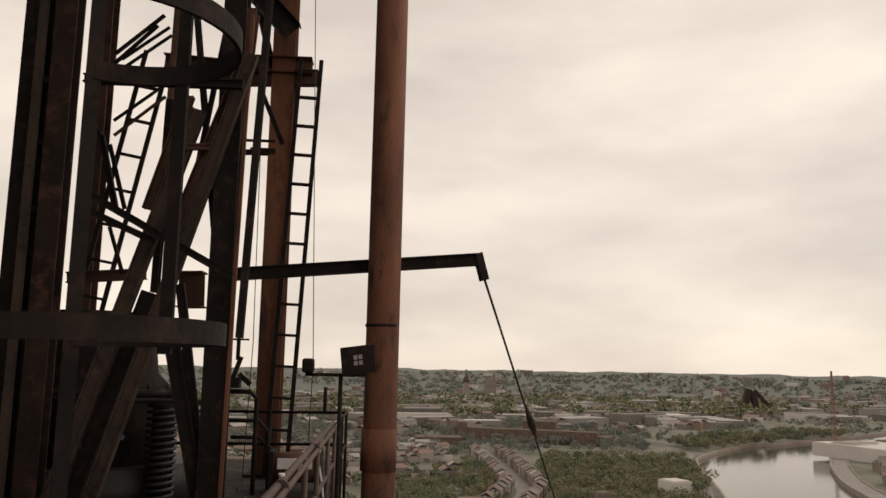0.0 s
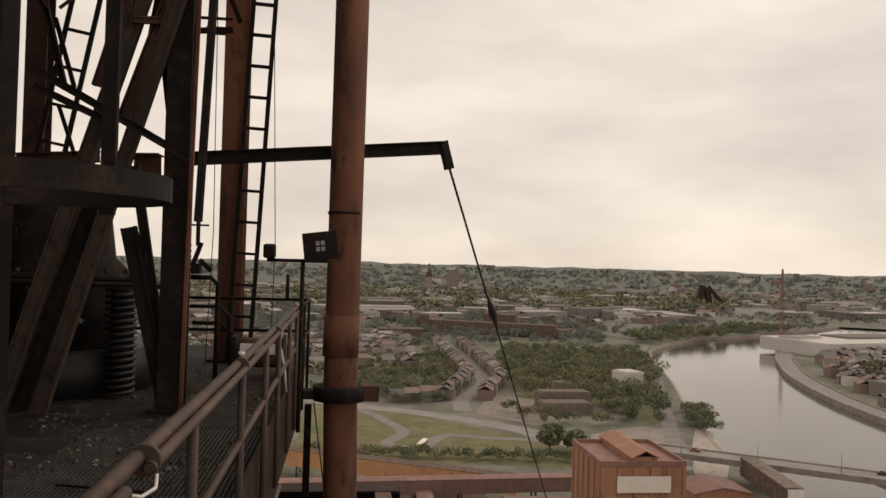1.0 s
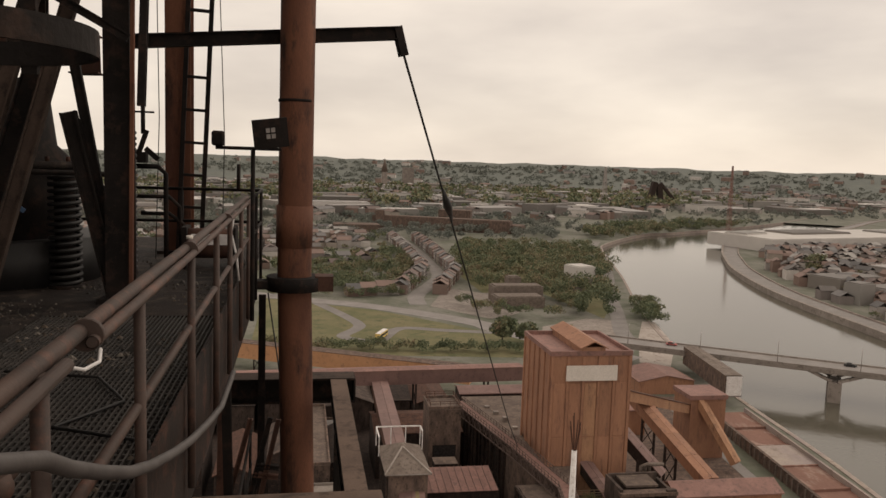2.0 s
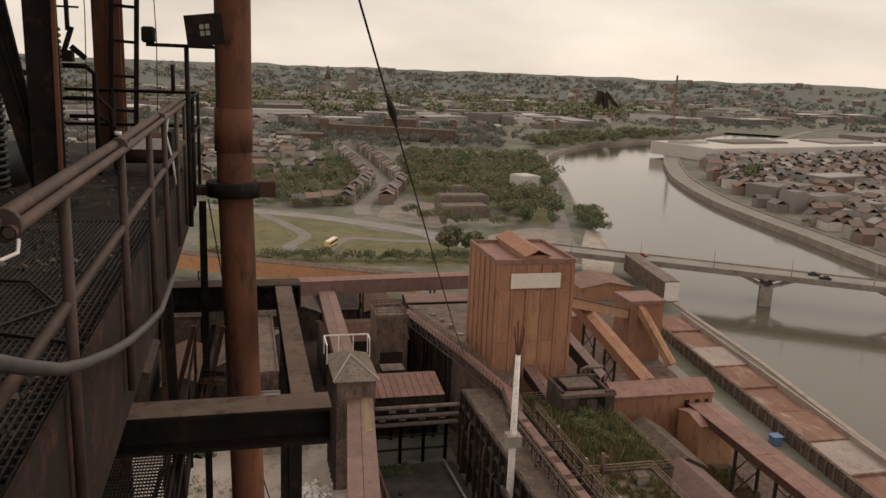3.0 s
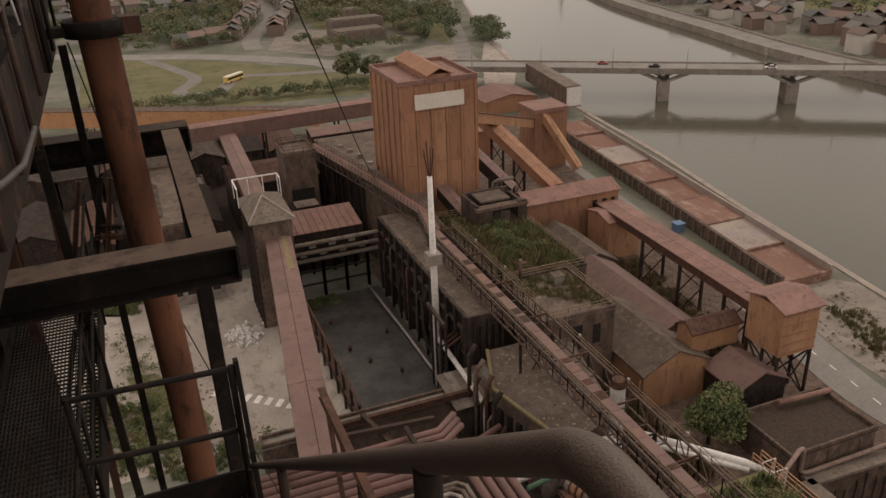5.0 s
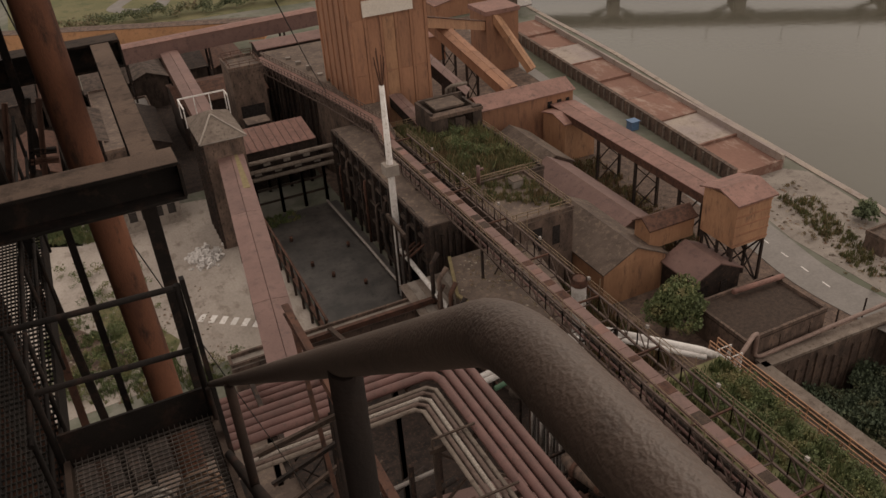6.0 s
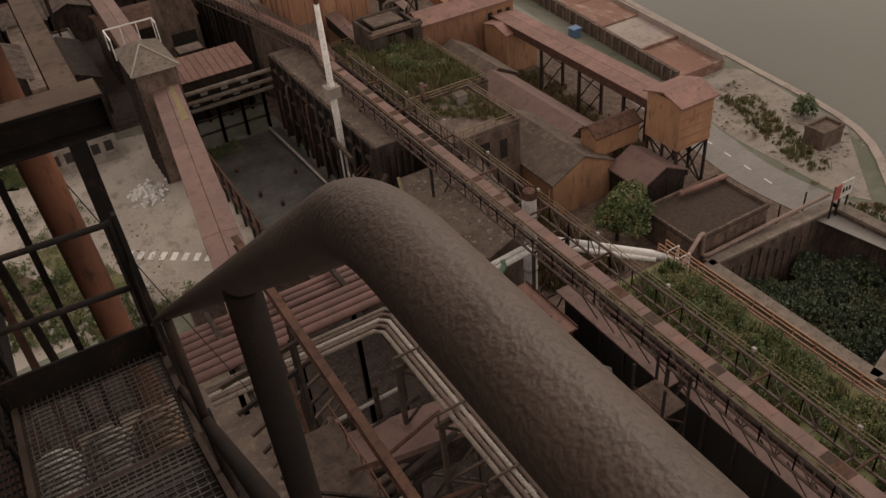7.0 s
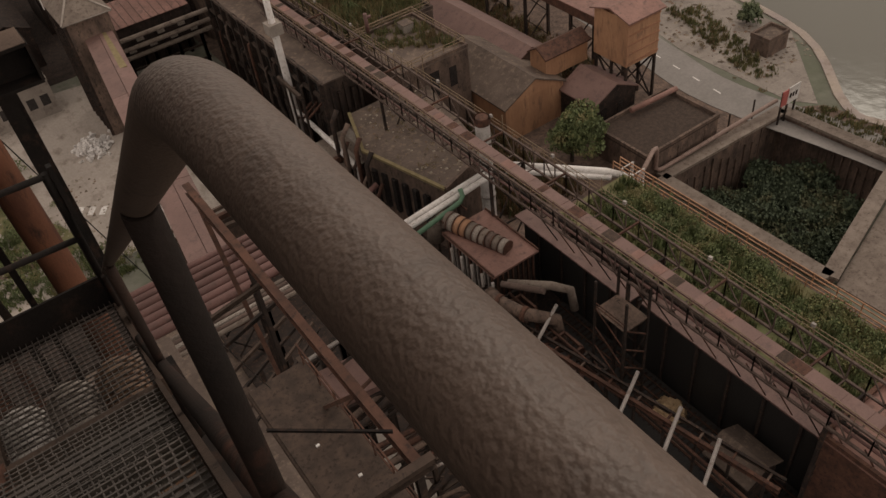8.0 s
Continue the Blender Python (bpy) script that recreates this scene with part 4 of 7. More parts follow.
def simple_house(name, x0, x1, y0, y1, z0, z1, roof, wall, label, category="building", ridge=None, along="y", windows=(), at_ground=True):
    t = thing(name, label, category, ((x0 + x1) / 2, (y0 + y1) / 2, z0))
    Bm().box(x0, x1, y0, y1, z0, z1).part("wall", wall, t)
    if ridge:
        Bm().gable(x0, x1, y0, y1, z1, ridge, along).part("roof", roof, t)
        b = Bm()
        if along == "y":
            xm = (x0 + x1) / 2
            for y in (y0, y1):
                b.bm.faces.new([b.bm.verts.new(v) for v in ((x0, y, z1), (x1, y, z1), (xm, y, ridge - 0.3))])
        else:
            ym = (y0 + y1) / 2
            for x in (x0, x1):
                b.bm.faces.new([b.bm.verts.new(v) for v in ((x, y0, z1), (x, y1, z1), (x, ym, ridge - 0.3))])
        pieces(b, "gable_wall", wall, t)
    else:
        Bm().box(x0 - 0.1, x1 + 0.1, y0 - 0.1, y1 + 0.1, z1, z1 + 0.25).part("roof", roof, t)
        b = Bm()
        for a in ((x0 - 0.1, x1 + 0.1, y0 - 0.1, y0 + 0.3), (x0 - 0.1, x1 + 0.1, y1 - 0.3, y1 + 0.1), (x0 - 0.1, x0 + 0.3, y0 + 0.3, y1 - 0.3), (x1 - 0.3, x1 + 0.1, y0 + 0.3, y1 - 0.3)):
            b.box(*a, z1 + 0.25, z1 + 0.8)
        b.part("parapet", wall, t)
    for face, u0, u1, v0, v1 in windows:
        b = Bm()
        if face == "s":
            b.box(u0, u1, y0 - 0.08, y0 + 0.02, v0, v1)
        elif face == "w":
            b.box(x0 - 0.08, x0 + 0.02, u0, u1, v0, v1)
        b.part("window", "glass", t)
    return t


# pavilion tower on the long gallery
t = thing("pavilion_tower", "square masonry tower with a pale pyramid roof and white rails", "tower", (19.8, 149, 0))
Bm().box(17.4, 24.8, 143, 157, 0, 22.6).part("wall", "brown", t)
for i in range(4):
    Bm().box(17.2, 17.4, 143.6 + 3.4 * i, 145.6 + 3.4 * i, 15.5, 20.5).part("window", "glass", t)
b = Bm()
e = [b.bm.verts.new(v) for v in ((16.7, 142.4, 22.7), (25.4, 142.4, 22.7), (25.4, 157.7, 22.7), (16.7, 157.7, 22.7), (20.6, 148.6, 25.8), (20.8, 151, 25.8))]
for f in ((0, 1, 4), (1, 2, 5, 4), (2, 3, 5), (3, 0, 4, 5), (3, 2, 1, 0)):
    b.bm.faces.new([e[i] for i in f])
b.part("roof", "pavroof", t)
for p, q in (((16.7, 142.4, 22.75), (20.6, 148.6, 25.85)), ((25.4, 142.4, 22.75), (20.6, 148.6, 25.85)), ((16.7, 142.4, 22.6), (25.4, 142.4, 22.6))):
    Bm().bar(p, q, 0.35, 0.14).part("hip_cap", "concrete", t)
for p, q in (((16.4, 158, 26.6), (25.4, 158, 26.6)), ((16.4, 158, 26.6), (16.4, 152, 26.6)), ((25.4, 158, 26.6), (25.4, 155, 26.6))):
    Bm().bar(p, q, 0.24, 0.24).part("rail", "white", t)
for x, y in ((16.4, 158), (19.4, 158), (22.4, 158), (25.4, 158), (16.4, 152), (25.4, 155)):
    Bm().bar((x, y, 22.7), (x, y, 26.6), 0.18, 0.18).part("rail_post", "white", t)
for i in range(6):
    Bm().box(16.9, 17.4, 143.2 + 2.3 * i, 143.6 + 2.3 * i, 0, 22.4).part("pilaster", "plant_dark", t)

# stilted box with a red roof between the galleries
t = thing("stilted_house", "dark stilted machine house with a red-brown sheet roof", "building", (34, 158, 0))
Bm().box(26, 41, 152, 160, 9, 15).part("wall", "plant_dark", t)
for i in range(10):
    x = 26.4 + 1.5 * i
    Bm().bar((x, 151.2, 15.1), (x, 160.6, 16.6), 1.46, 0.12).part("roof_sheet", "redroof", t)
    Bm().bar((x - 0.75, 151.2, 15.24), (x - 0.75, 160.6, 16.74), 0.12, 0.14).part("roof_rib", "galroof", t)
b = Bm()
for x in (26.6, 31.7, 36.6, 41.4):
    trestle(b, x, x + 0.01, 152, 0, 9, 0.6)
    trestle(b, x, x + 0.01, 163, 0, 9, 0.6)
for z in (3, 6):
    b.bar((26, 152, z), (42, 152, z), 0.3, 0.4)
pieces(b, "stilt", "plant_dark", t)
b = Bm()
for i, z in enumerate((9.3, 11.2, 13.4)):
    b.tube([(25, 150.6 - i * 0.4, z), (43.5, 150.6 - i * 0.4, z)], 0.45, 8)
pieces(b, "pipe", "pavroof", t)
b = Bm()
for i in range(7):
    b.box(27 + 2.1 * i, 28.4 + 2.1 * i, 151.2, 151.6, 9.8 + (i % 2) * 1.8, 11 + (i % 2) * 1.8)
pieces(b, "panel", "ductpale", t)

simple_house("concrete_tower", 30.5, 38, 178, 187, 0, 23.4, "darkroof", "brown", "stained concrete tower with an open top", windows=[("s", 31.5, 37, 7, 15)])
t = thing("dark_hall", "long sooty hall with a dark littered flat roof", "hall", (53, 180, 0))
Bm().prism([(46.5, 166), (52.5, 143), (58.5, 157), (59, 182), (61, 206), (44, 206)], 0, 17.4).part("wall", "brown", t)
Bm().prism([(46.3, 166), (52.3, 142.6), (58.8, 156.6), (59.3, 182), (61.3, 206.4), (43.8, 206.4)], 17.4, 17.8).part("roof", "darkroof", t)
Bm().bar((58.6, 156.8, 17.95), (59.4, 182, 17.95), 0.6, 0.5).part("parapet", "weed_moss", t)
for i in range(12):
    y = 168 + 3.1 * i
    x = 46.2 - (y - 166) * 0.055
    Bm().box(x - 0.5, x, y - 0.3, y + 0.3, 0, 17.4).part("pillar", "plant_dark", t)
    if i % 3:
        Bm().box(x - 0.1, x + 0.3, y + 0.7, y + 2.4, 9, 15).part("opening", "glass", t)
for i in range(8):
    Bm().box(48 + i, 49.2 + i, 196 - 5.5 * i, 197 - 5.5 * i, 17.8, 18.3 + 0.3 * (i % 3)).part("roof_box", "concrete", t)
simple_house("low_red_roof_house", 44, 65, 208.5, 216, 0, 18.2, "galroof", "plant_dark", "sooty hall with a brown sheet roof", ridge=19.2, along="x")
simple_house("switch_house", 20, 42, 196, 214, 0, 12, "rust", "plant_dark", "sooty low works house with a rusty roof", ridge=14, along="x")
simple_house("frame_house", 25.5, 43, 165, 176, 0, 9, "darkroof", "plant_dark", "blackened low building behind the stilted house")

# sooty multi-storey block along the courtyard
t = thing("furnace_block", "tall sooty framed building along the dark courtyard", "building", (46, 126, 0))
Bm().box(44.2, 50.2, 103.6, 150, 0, 16.2).part("wall", "soot", t)
for i in range(13):
    y = 103.9 + i * 3.8
    Bm().box(43.5, 44.2, y - 0.32, y + 0.32, 0, 16.4).part("pillar", "plant_dark", t)
for z in (4.6, 8.8, 13.0, 16.0):
    Bm().box(43.75, 44.2, 103.6, 150, z, z + 0.55).part("ledge", "soot", t)
for i in range(12):
    for j in range(4):
        if (i * 7 + j * 3) % 6:
            Bm().box(44.08, 44.22, 105.0 + i * 3.8, 106.9 + i * 3.8, 1.2 + j * 4.2, 4.0 + j * 4.2).part("window", "glass", t)
Bm().box(43.9, 50.4, 103.4, 150.2, 16.2, 16.45).part("roof", "darkroof", t)
for i in range(9):
    y = 105.5 + 5 * i
    Bm().tube([(43.1, y, 0), (43.1, y, 9 + (i * 3) % 6), (43.3, y + 0.3, 10 + (i * 3) % 6), (44, y + 0.4, 10.4 + (i * 3) % 6)], 0.22 + 0.06 * (i % 2), 8).part("pipe", ("plant_dark", "soot", "rust")[i % 3], t)
for i in range(3):
    y = 106 + 4.5 * i
    Bm().tube([(42.6, y + 6, 11), (42.4, y + 5, 6), (42.4, y + 3.4, 3.2), (42.8, y, 2.4)], 0.34, 10).part("bent_pipe", "plant_dark", t)
for i in range(5):
    x = 45 + 1.2 * i
    Bm().box(x, x + 0.5, 103.0, 103.6, 0, 15.4 - 1.3 * (i % 2)).part("pillar", "plant_dark", t)
Bm().tube([(41.9, 104, 0.6), (41.5, 128, 0.8), (40.4, 149, 1.6)], 0.26, 8).part("ground_pipe", "pipe_grey", t)
for i in range(4):
    y = 104.5 + 2.2 * i
    Bm().bar((40.6, y, 0), (40.6, y, 15 + (i % 2)), 0.3, 0.3).part("post", "plant_dark", t)
    Bm().bar((40.6, y, 11 - i), (44, y + 0.5, 12.5 - i), 0.22, 0.3).part("tie", "rust", t)
Bm().bar((40.2, 104, 15.6), (40.4, 112, 15.6), 0.5, 0.6).part("beam", "beam", t)

simple_house("roof_garden_block", 55, 68, 98, 114, 0, 15, "darkroof", "brown", "concrete block overgrown with weeds on its flat roof", windows=[("s", 60.2, 62, 9, 13.5), ("s", 64, 65.4, 9.5, 13)])
simple_house("overgrown_block", 54.5, 72.5, 114.4, 147, 0, 14.4, "darkroof", "soot", "sooty block with tall weeds growing on its roof")
t = thing("roof_ruin", "broken brick penthouse with dark openings on an overgrown roof", "ruin", (67, 143, 14.6))
for x0, x1, y0, y1, h in ((61, 64.5, 137.6, 138.2, 4.6), (66.2, 68.4, 137.6, 138.2, 3.4), (70.2, 72.2, 137.6, 138.2, 5.0), (61, 61.6, 138.2, 146, 5.2), (71.6, 72.2, 138.2, 146, 4.2), (61.6, 71.6, 145.4, 146, 5.4)):
    Bm().box(x0, x1, y0, y1, 14.65, 14.65 + h).part("wall", "soot", t)
Bm().box(60.8, 72.4, 137.4, 139.4, 18.6, 19.3).part("lintel", "brown", t)
Bm().box(63, 69.5, 140, 146.2, 19.4, 19.8).part("roof_slab", "darkroof", t)
for i in range(3):
    Bm().tube([(69.5 + 0.9 * i, 148.2, 14.7), (69.5 + 0.9 * i, 148.2, 20.3), (70.3 + 0.9 * i, 147.4, 21), (72 + 0.9 * i, 147, 21)], 0.36, 10).part("vent_pipe", "pavroof", t)
t = thing("flat_brown_hall", "low hall with a worn brown flat roof and weeds", "hall", (51, 87, 0))
Bm().prism([(45.9, 99.6), (59.6, 99.6), (55, 77.7), (46, 74.5), (42.6, 89.8)], 0, 11.4).part("wall", "brown", t)
Bm().prism([(45.8, 99.9), (60, 99.9), (55.4, 77.4), (45.8, 74.1), (42.2, 89.8)], 11.4, 11.8).part("roof", "darkroof", t)
for p, q in (((42.2, 89.8), (45.8, 74.1)), ((42.2, 89.8), (45.8, 99.9)), ((45.8, 74.1), (55.4, 77.4))):
    Bm().bar((*p, 11.95), (*q, 11.95), 0.5, 0.4).part("parapet", "weed_moss" if p[0] < 43 else "brown", t)
for i in range(6):
    y = 78 + 2.1 * i
    x = 45.1 - (y - 77) * 0.2
    Bm().box(x - 0.3, x + 0.3, y - 0.5, y + 0.5, 3, 9).part("window", "glass", t)
wood("hall_roof_weeds", scatter([(44, 88), (47, 76), (54, 79), (58, 98), (47, 98)], 60, 0.2, 0.6, 11.8), "dry weeds on a flat brown roof", "weed", per=60)
t = thing("lean_to", "small shed with a pale torn sheet roof", "shed", (43, 98.5, 0))
Bm().box(38.4, 47.6, 94.8, 102.6, 0, 6.4).part("wall", "soot", t)
for i in range(7):
    x = 37.9 + 1.45 * i
    Bm().bar((x + 0.7, 94.0, 6.5 + 0.04 * (i % 2)), (x + 0.7, 103.0, 7.4), 1.42, 0.1).part("roof_sheet", ("pavroof", "concrete")[i % 2], t)
simple_house("low_wall_house", 9, 42, 97.5, 100, 0, 6, "concrete", "brown", "low stained wall building closing the courtyard")

# red hall and the sheds towards the river
simple_house("red_hall", 79, 103, 150.5, 158.5, 0, 12.5, "redroof", "clad", "orange-brown clad hall with a red sheet roof", category="hall", ridge=14.2, along="x",
             windows=[("s", 96, 97.2, 9, 10.6), ("s", 98.6, 99.8, 9, 10.6), ("s", 101, 102, 9, 10.6)])
simple_house("tail_house", 94, 102, 140, 149, 0, 9.4, "redroof", "cladlight", "ochre clad house at the tail of a conveyor", ridge=10.4, along="x")
simple_house("long_shed", 77, 87, 99, 128, 0, 6.5, "galroof", "brown", "long low shed with a worn brown pitched roof", category="shed", ridge=9.2)
simple_house("dark_long_shed", 79.5, 88.5, 128.5, 147, 0, 6.5, "darkroof", "brown", "low shed with a dark pitched roof", category="shed", ridge=9.0)
simple_house("ochre_shed", 68.5, 81, 89.5, 110, 0, 7.0, "darkroof", "cladlight", "ochre-walled shed with a dark pitched roof", category="shed", ridge=10.2)
simple_house("link_gallery", 79, 88.4, 91.5, 95.5, 7.0, 11, "rust", "cladlight", "short ochre gallery with a brown curved roof", category="gallery", ridge=12.4, along="x")
simple_house("gable_shed", 80.5, 90, 81.5, 89.5, 0, 5.6, "galroof", "plant_dark", "dark gabled shed with a worn brown roof", category="shed", ridge=8.0, along="y",
             windows=[("s", 82, 83.4, 1, 4), ("s", 86, 87.4, 1, 4)])
simple_house("flat_shed", 77, 93, 66.5, 77.5, 0, 4.6, "beam", "brown", "low building with a dark flat roof", category="shed")
t = thing("roof_pipe", "salmon-coloured pipe lying along a dark flat roof", "pipe", (88, 75, 5.5))
Bm().tube([(83.5, 76.2, 5.9), (93.2, 75.6, 5.9)], 0.45, 10).part("pipe", "redroof", t)
t = thing("transfer_tower", "ochre clad transfer tower on lattice legs with a red roof", "tower", (92, 86, 0))
Bm().box(88.4, 95.6, 82.3, 90, 9, 17.4).part("wall", "cladlight", t)
b = Bm()
for i in range(5):
    b.box(88.32, 95.68, 82.2, 82.3, 9.4 + i * 1.7, 9.7 + i * 1.7)
pieces(b, "band", "clad", t)
Bm().gable(88.2, 95.8, 82, 90.2, 17.4, 18.6, "x", 0.4).part("roof", "redroof", t)
b = Bm()
for y in (82.6, 86, 89.6):
    trestle(b, 88.7, 95.3, y, 0, 9, 0.4)
for x in (88.7, 95.3):
    b.bar((x, 82.6, 0), (x, 89.6, 9), 0.25, 0.25).bar((x, 89.6, 0), (x, 82.6, 9), 0.25, 0.25)
pieces(b, "leg", "plant_dark", t)
t = thing("corner_tower", "orange-brown brick transfer tower", "tower", (113, 207, 0))
Bm().box(108, 118.5, 202, 212, 0, 17).part("wall", "clad", t)
Bm().box(107.6, 118.9, 201.6, 212.4, 17, 18.2).part("roof", "redroof", t)
simple_house("red_yard_house", 120, 141, 263, 281, 0, 5, "redroof", "clad", "red-roofed works house near the bridge", ridge=7, along="y")
simple_house("brick_yard_house", 84, 104, 222, 244, 0, 8, "redroof", "clad", "brick works house with a red sheet roof", ridge=10, along="x")

# ore bins along the quay
bins = thing("ore_bins", "long row of open ore bins with rusty red floors", "ore bins", (134, 180, 0))
b = Bm()
def qx(y):
    return 117.8 + (y - 112) * 0.114
for k in range(8):
    y0, y1 = 112 + 15.5 * k, 112 + 15.5 * (k + 1)
    m = [(qx(y0), y0), (qx(y0) + 13, y0), (qx(y1) + 13, y1), (qx(y1), y1)]
    Bm().prism(m, 0, 1.5 + 0.3 * (k % 3)).part("bin_floor", "ore" if k % 4 != 1 else "quay", bins)
    Bm().bar((qx(y0), y0, 1.1), (qx(y0) + 13, y0, 1.1), 0.5, 2.2).part("divider", "ore", bins)
    Bm().bar((qx(y0), y0, 1.7), (qx(y1), y1, 1.7), 0.9, 3.4).part("front_wall", "brown", bins)
    for i in range(5):
        yy = y0 + 1.5 + 3 * i
        Bm().box(qx(yy) - 0.75, qx(yy) - 0.42, yy - 0.25, yy + 0.25, 0, 3.1).part("buttress", "pavroof", bins)
    Bm().bar((qx(y0) + 13.3, y0, 1.6), (qx(y1) + 13.3, y1, 1.6), 0.7, 3.2).part("rear_wall", "quay", bins)
t = thing("blue_skip", "small blue cabin on the quay road", "cabin", (117.9, 146.6, 0))
Bm().box(116.8, 119, 145.5, 147.6, 0, 2.2).bevel(0.06).part("body", "blue", t)
Bm().box(116.6, 119.2, 145.3, 147.8, 2.2, 2.32).part("roof", "blue", t)

# lattice pipe bridge with a red walkway
PB = thing("pipe_bridge", "long lattice walkway bridge with a red-brown deck and rails", "bridge", (49, 75, 0))
Bm().box(48.3, 49.9, 8, 132, 19.75, 20.0).part("deck", "galroof", PB)
b = Bm()
for x in (47.6, 53.2):
    for z in (19.8, 17.2):
        b.bar((x, 8, z), (x, 132, z), 0.25, 0.25)
    for i in range(62):
        y = 8 + 2 * i
        b.bar((x, y, 17.2), (x, y + 2, 19.8) if i % 2 == 0 else (x, y, 19.8), 0.12, 0.12)
        b.bar((x, y, 17.2), (x, y, 19.8), 0.12, 0.12)
for i in range(31):
    b.bar((47.6, 8 + 4 * i, 17.2), (53.2, 8 + 4 * i, 17.2), 0.15, 0.15)
b.part("truss", "truss", PB)["kind"] = "stuff"
b = Bm()
for x in (47.6, 53.2):
    for z in (20.55, 21.1):
        b.bar((x, 8, z), (x, 132, z), 0.06, 0.06)
    for i in range(63):
        b.bar((x, 8 + 2 * i, 19.8), (x + random.uniform(-0.1, 0.1), 8 + 2 * i + random.uniform(-0.1, 0.1), 21.1), 0.07, 0.07)
        if i % 9 == 4 and x > 52:
            b.bar((x, 8 + 2 * i, 21.1), (x, 8 + 2 * i, 22.4), 0.1, 0.1)
b.part("railing", "ochrepipe", PB)["kind"] = "stuff"
for y in (18, 42, 66, 92, 116):
    b = Bm()
    trestle(b, 47.7, 53.1, y, 0, 17.2, 0.35)
    pieces(b, "strut", "plant_dark", PB)
for i in range(3):
    Bm().tube([(48.2 + 0.5 * i, 8, 17.6), (48.2 + 0.5 * i, 130, 17.6)], 0.16, 8).part("pipe", ("pipe_red", "plant_dark", "pipe_grey")[i], PB)
for i in range(11):
    Bm().bar((47.6, 10 + 12 * i, 19.8), (53.2, 10 + 12 * i, 19.8), 0.2, 0.25).part("cross_beam", "rust", PB)
t = thing("stair_bridge", "rusty lattice walkway bridge bending towards a tower", "bridge", (46, 165, 17))
LINE = [Vector((49.1, 131, 20)), Vector((50.6, 140, 20)), Vector((47.4, 161, 20)), Vector((40.3, 194, 20.5))]
for p, q in zip(LINE, LINE[1:]):
    Bm().bar(p - Vector((0, 0, 0.15)), q - Vector((0, 0, 0.15)), 2.4, 0.3).part("deck", "redroof", t)
    side = Vector((0, 0, 1)).cross(q - p).normalized() * 1.3
    n = int((q - p).length / 1.5)
    for s in (-1, 1):
        b = Bm()
        for z in (-2.2, 0, 0.6, 1.2):
            w = 0.2 if z <= 0 else 0.1
            b.bar(p + side * s + Vector((0, 0, z)), q + side * s + Vector((0, 0, z)), w, w)
        for i in range(n):
            c, e = p.lerp(q, i / n) + side * s, p.lerp(q, (i + 1) / n) + side * s
            b.bar(c + Vector((0, 0, -2.2)), c + Vector((0, 0, 1.2)), 0.12, 0.12)
            b.bar(c + Vector((0, 0, -2.2)), e, 0.11, 0.11) if i % 2 else b.bar(c, e + Vector((0, 0, -2.2)), 0.11, 0.11)
        b.part("side_truss", "truss", t)
for f in (0.25, 0.6, 0.9):
    p = LINE[2].lerp(LINE[3], f)
    Bm().bar((p.x - 1, p.y, 0), (p.x - 1, p.y, 18), 0.4, 0.4).bar((p.x + 1, p.y, 0), (p.x + 1, p.y, 18), 0.4, 0.4).part("trestle", "plant_dark", t)

# white mast and chimney
t = thing("guyed_mast", "pale steel mast with a lattice head and a collar", "mast", (41.3, 110.5, 0))
Bm().tube([(41.3, 110.5, 0), (41.3, 110.5, 24), (41.3, 110.5, 38.5)], [0.62, 0.55, 0.4], 12).part("pole", "white", t)
Bm().box(40.2, 42.4, 109.4, 111.6, 23.6, 25.4).part("collar", "concrete", t)
b = Bm()
for i in range(8):
    a = i * 0.785
    b.bar((41.3, 110.5, 37), (41.3 + math.cos(a) * 0.8, 110.5 + math.sin(a) * 0.8, 42 + (i % 3)), 0.12, 0.12)
b.part("head", "rust", t)
t = thing("white_pipe", "pale pipe descending across the roofs", "pipe", (38, 92, 6))
Bm().tube([(41.4, 110, 9.6), (41.6, 95, 8.4), (41.65, 93, 8.2), (41.7, 92.2, 7.7), (41.7, 91.9, 6.8), (41.7, 91.8, 2)], 0.42, 12).part("pipe", "white", t)
t = thing("chimney", "short pale chimney with a rusty open top", "chimney", (52.1, 73, 0))
Bm().tube([(52.1, 73, 0), (52.1, 73, 20.4)], 1.0, 20, caps=False).part("flue", "white", t)
Bm().tube([(52.1, 73, 20.2), (52.1, 73, 21.2)], 1.12, 20, caps=False).tube([(52.1, 73, 21.2), (52.1, 73, 20)], 0.86, 20).part("rim", "rust", t)
for z in (8, 14):
    Bm().tube([(52.1, 73, z), (52.1, 73, z + 0.35)], 1.08, 20).part("band", "pipe_grey", t)
t = thing("white_duct", "pale lagged duct with a ladder frame at its end", "duct", (61, 66, 8))
Bm().tube([(53.5, 71.5, 13.5), (64, 62, 12), (66.5, 59.5, 11)], 0.55, 10).tube([(53.5, 70.5, 13), (64, 61, 11.5)], 0.4, 10).part("duct", "white", t)
b = Bm()
trestle(b, 65.5, 67.5, 58.5, 0, 12.6, 0.2); trestle(b, 65.5, 67.5, 60.5, 0, 12.6, 0.2)
b.part("frame", "white", t)
t = thing("cross_ducts", "pale and green lagged pipes crossing the gap", "pipe", (47, 71, 10))
for dy, z in ((0, 13.5), (-0.95, 13.4)):
    Bm().tube([(35.5, 70.6 + dy, z - 0.4), (50.6, 71.6 + dy, z)], 0.42, 10).part("pipe", "white", t)
M["green"] = mat("green_paint", (0.05, 0.12, 0.07), (0.07, 0.16, 0.09), None, 0.6, 0, 1, 8, 0.1)
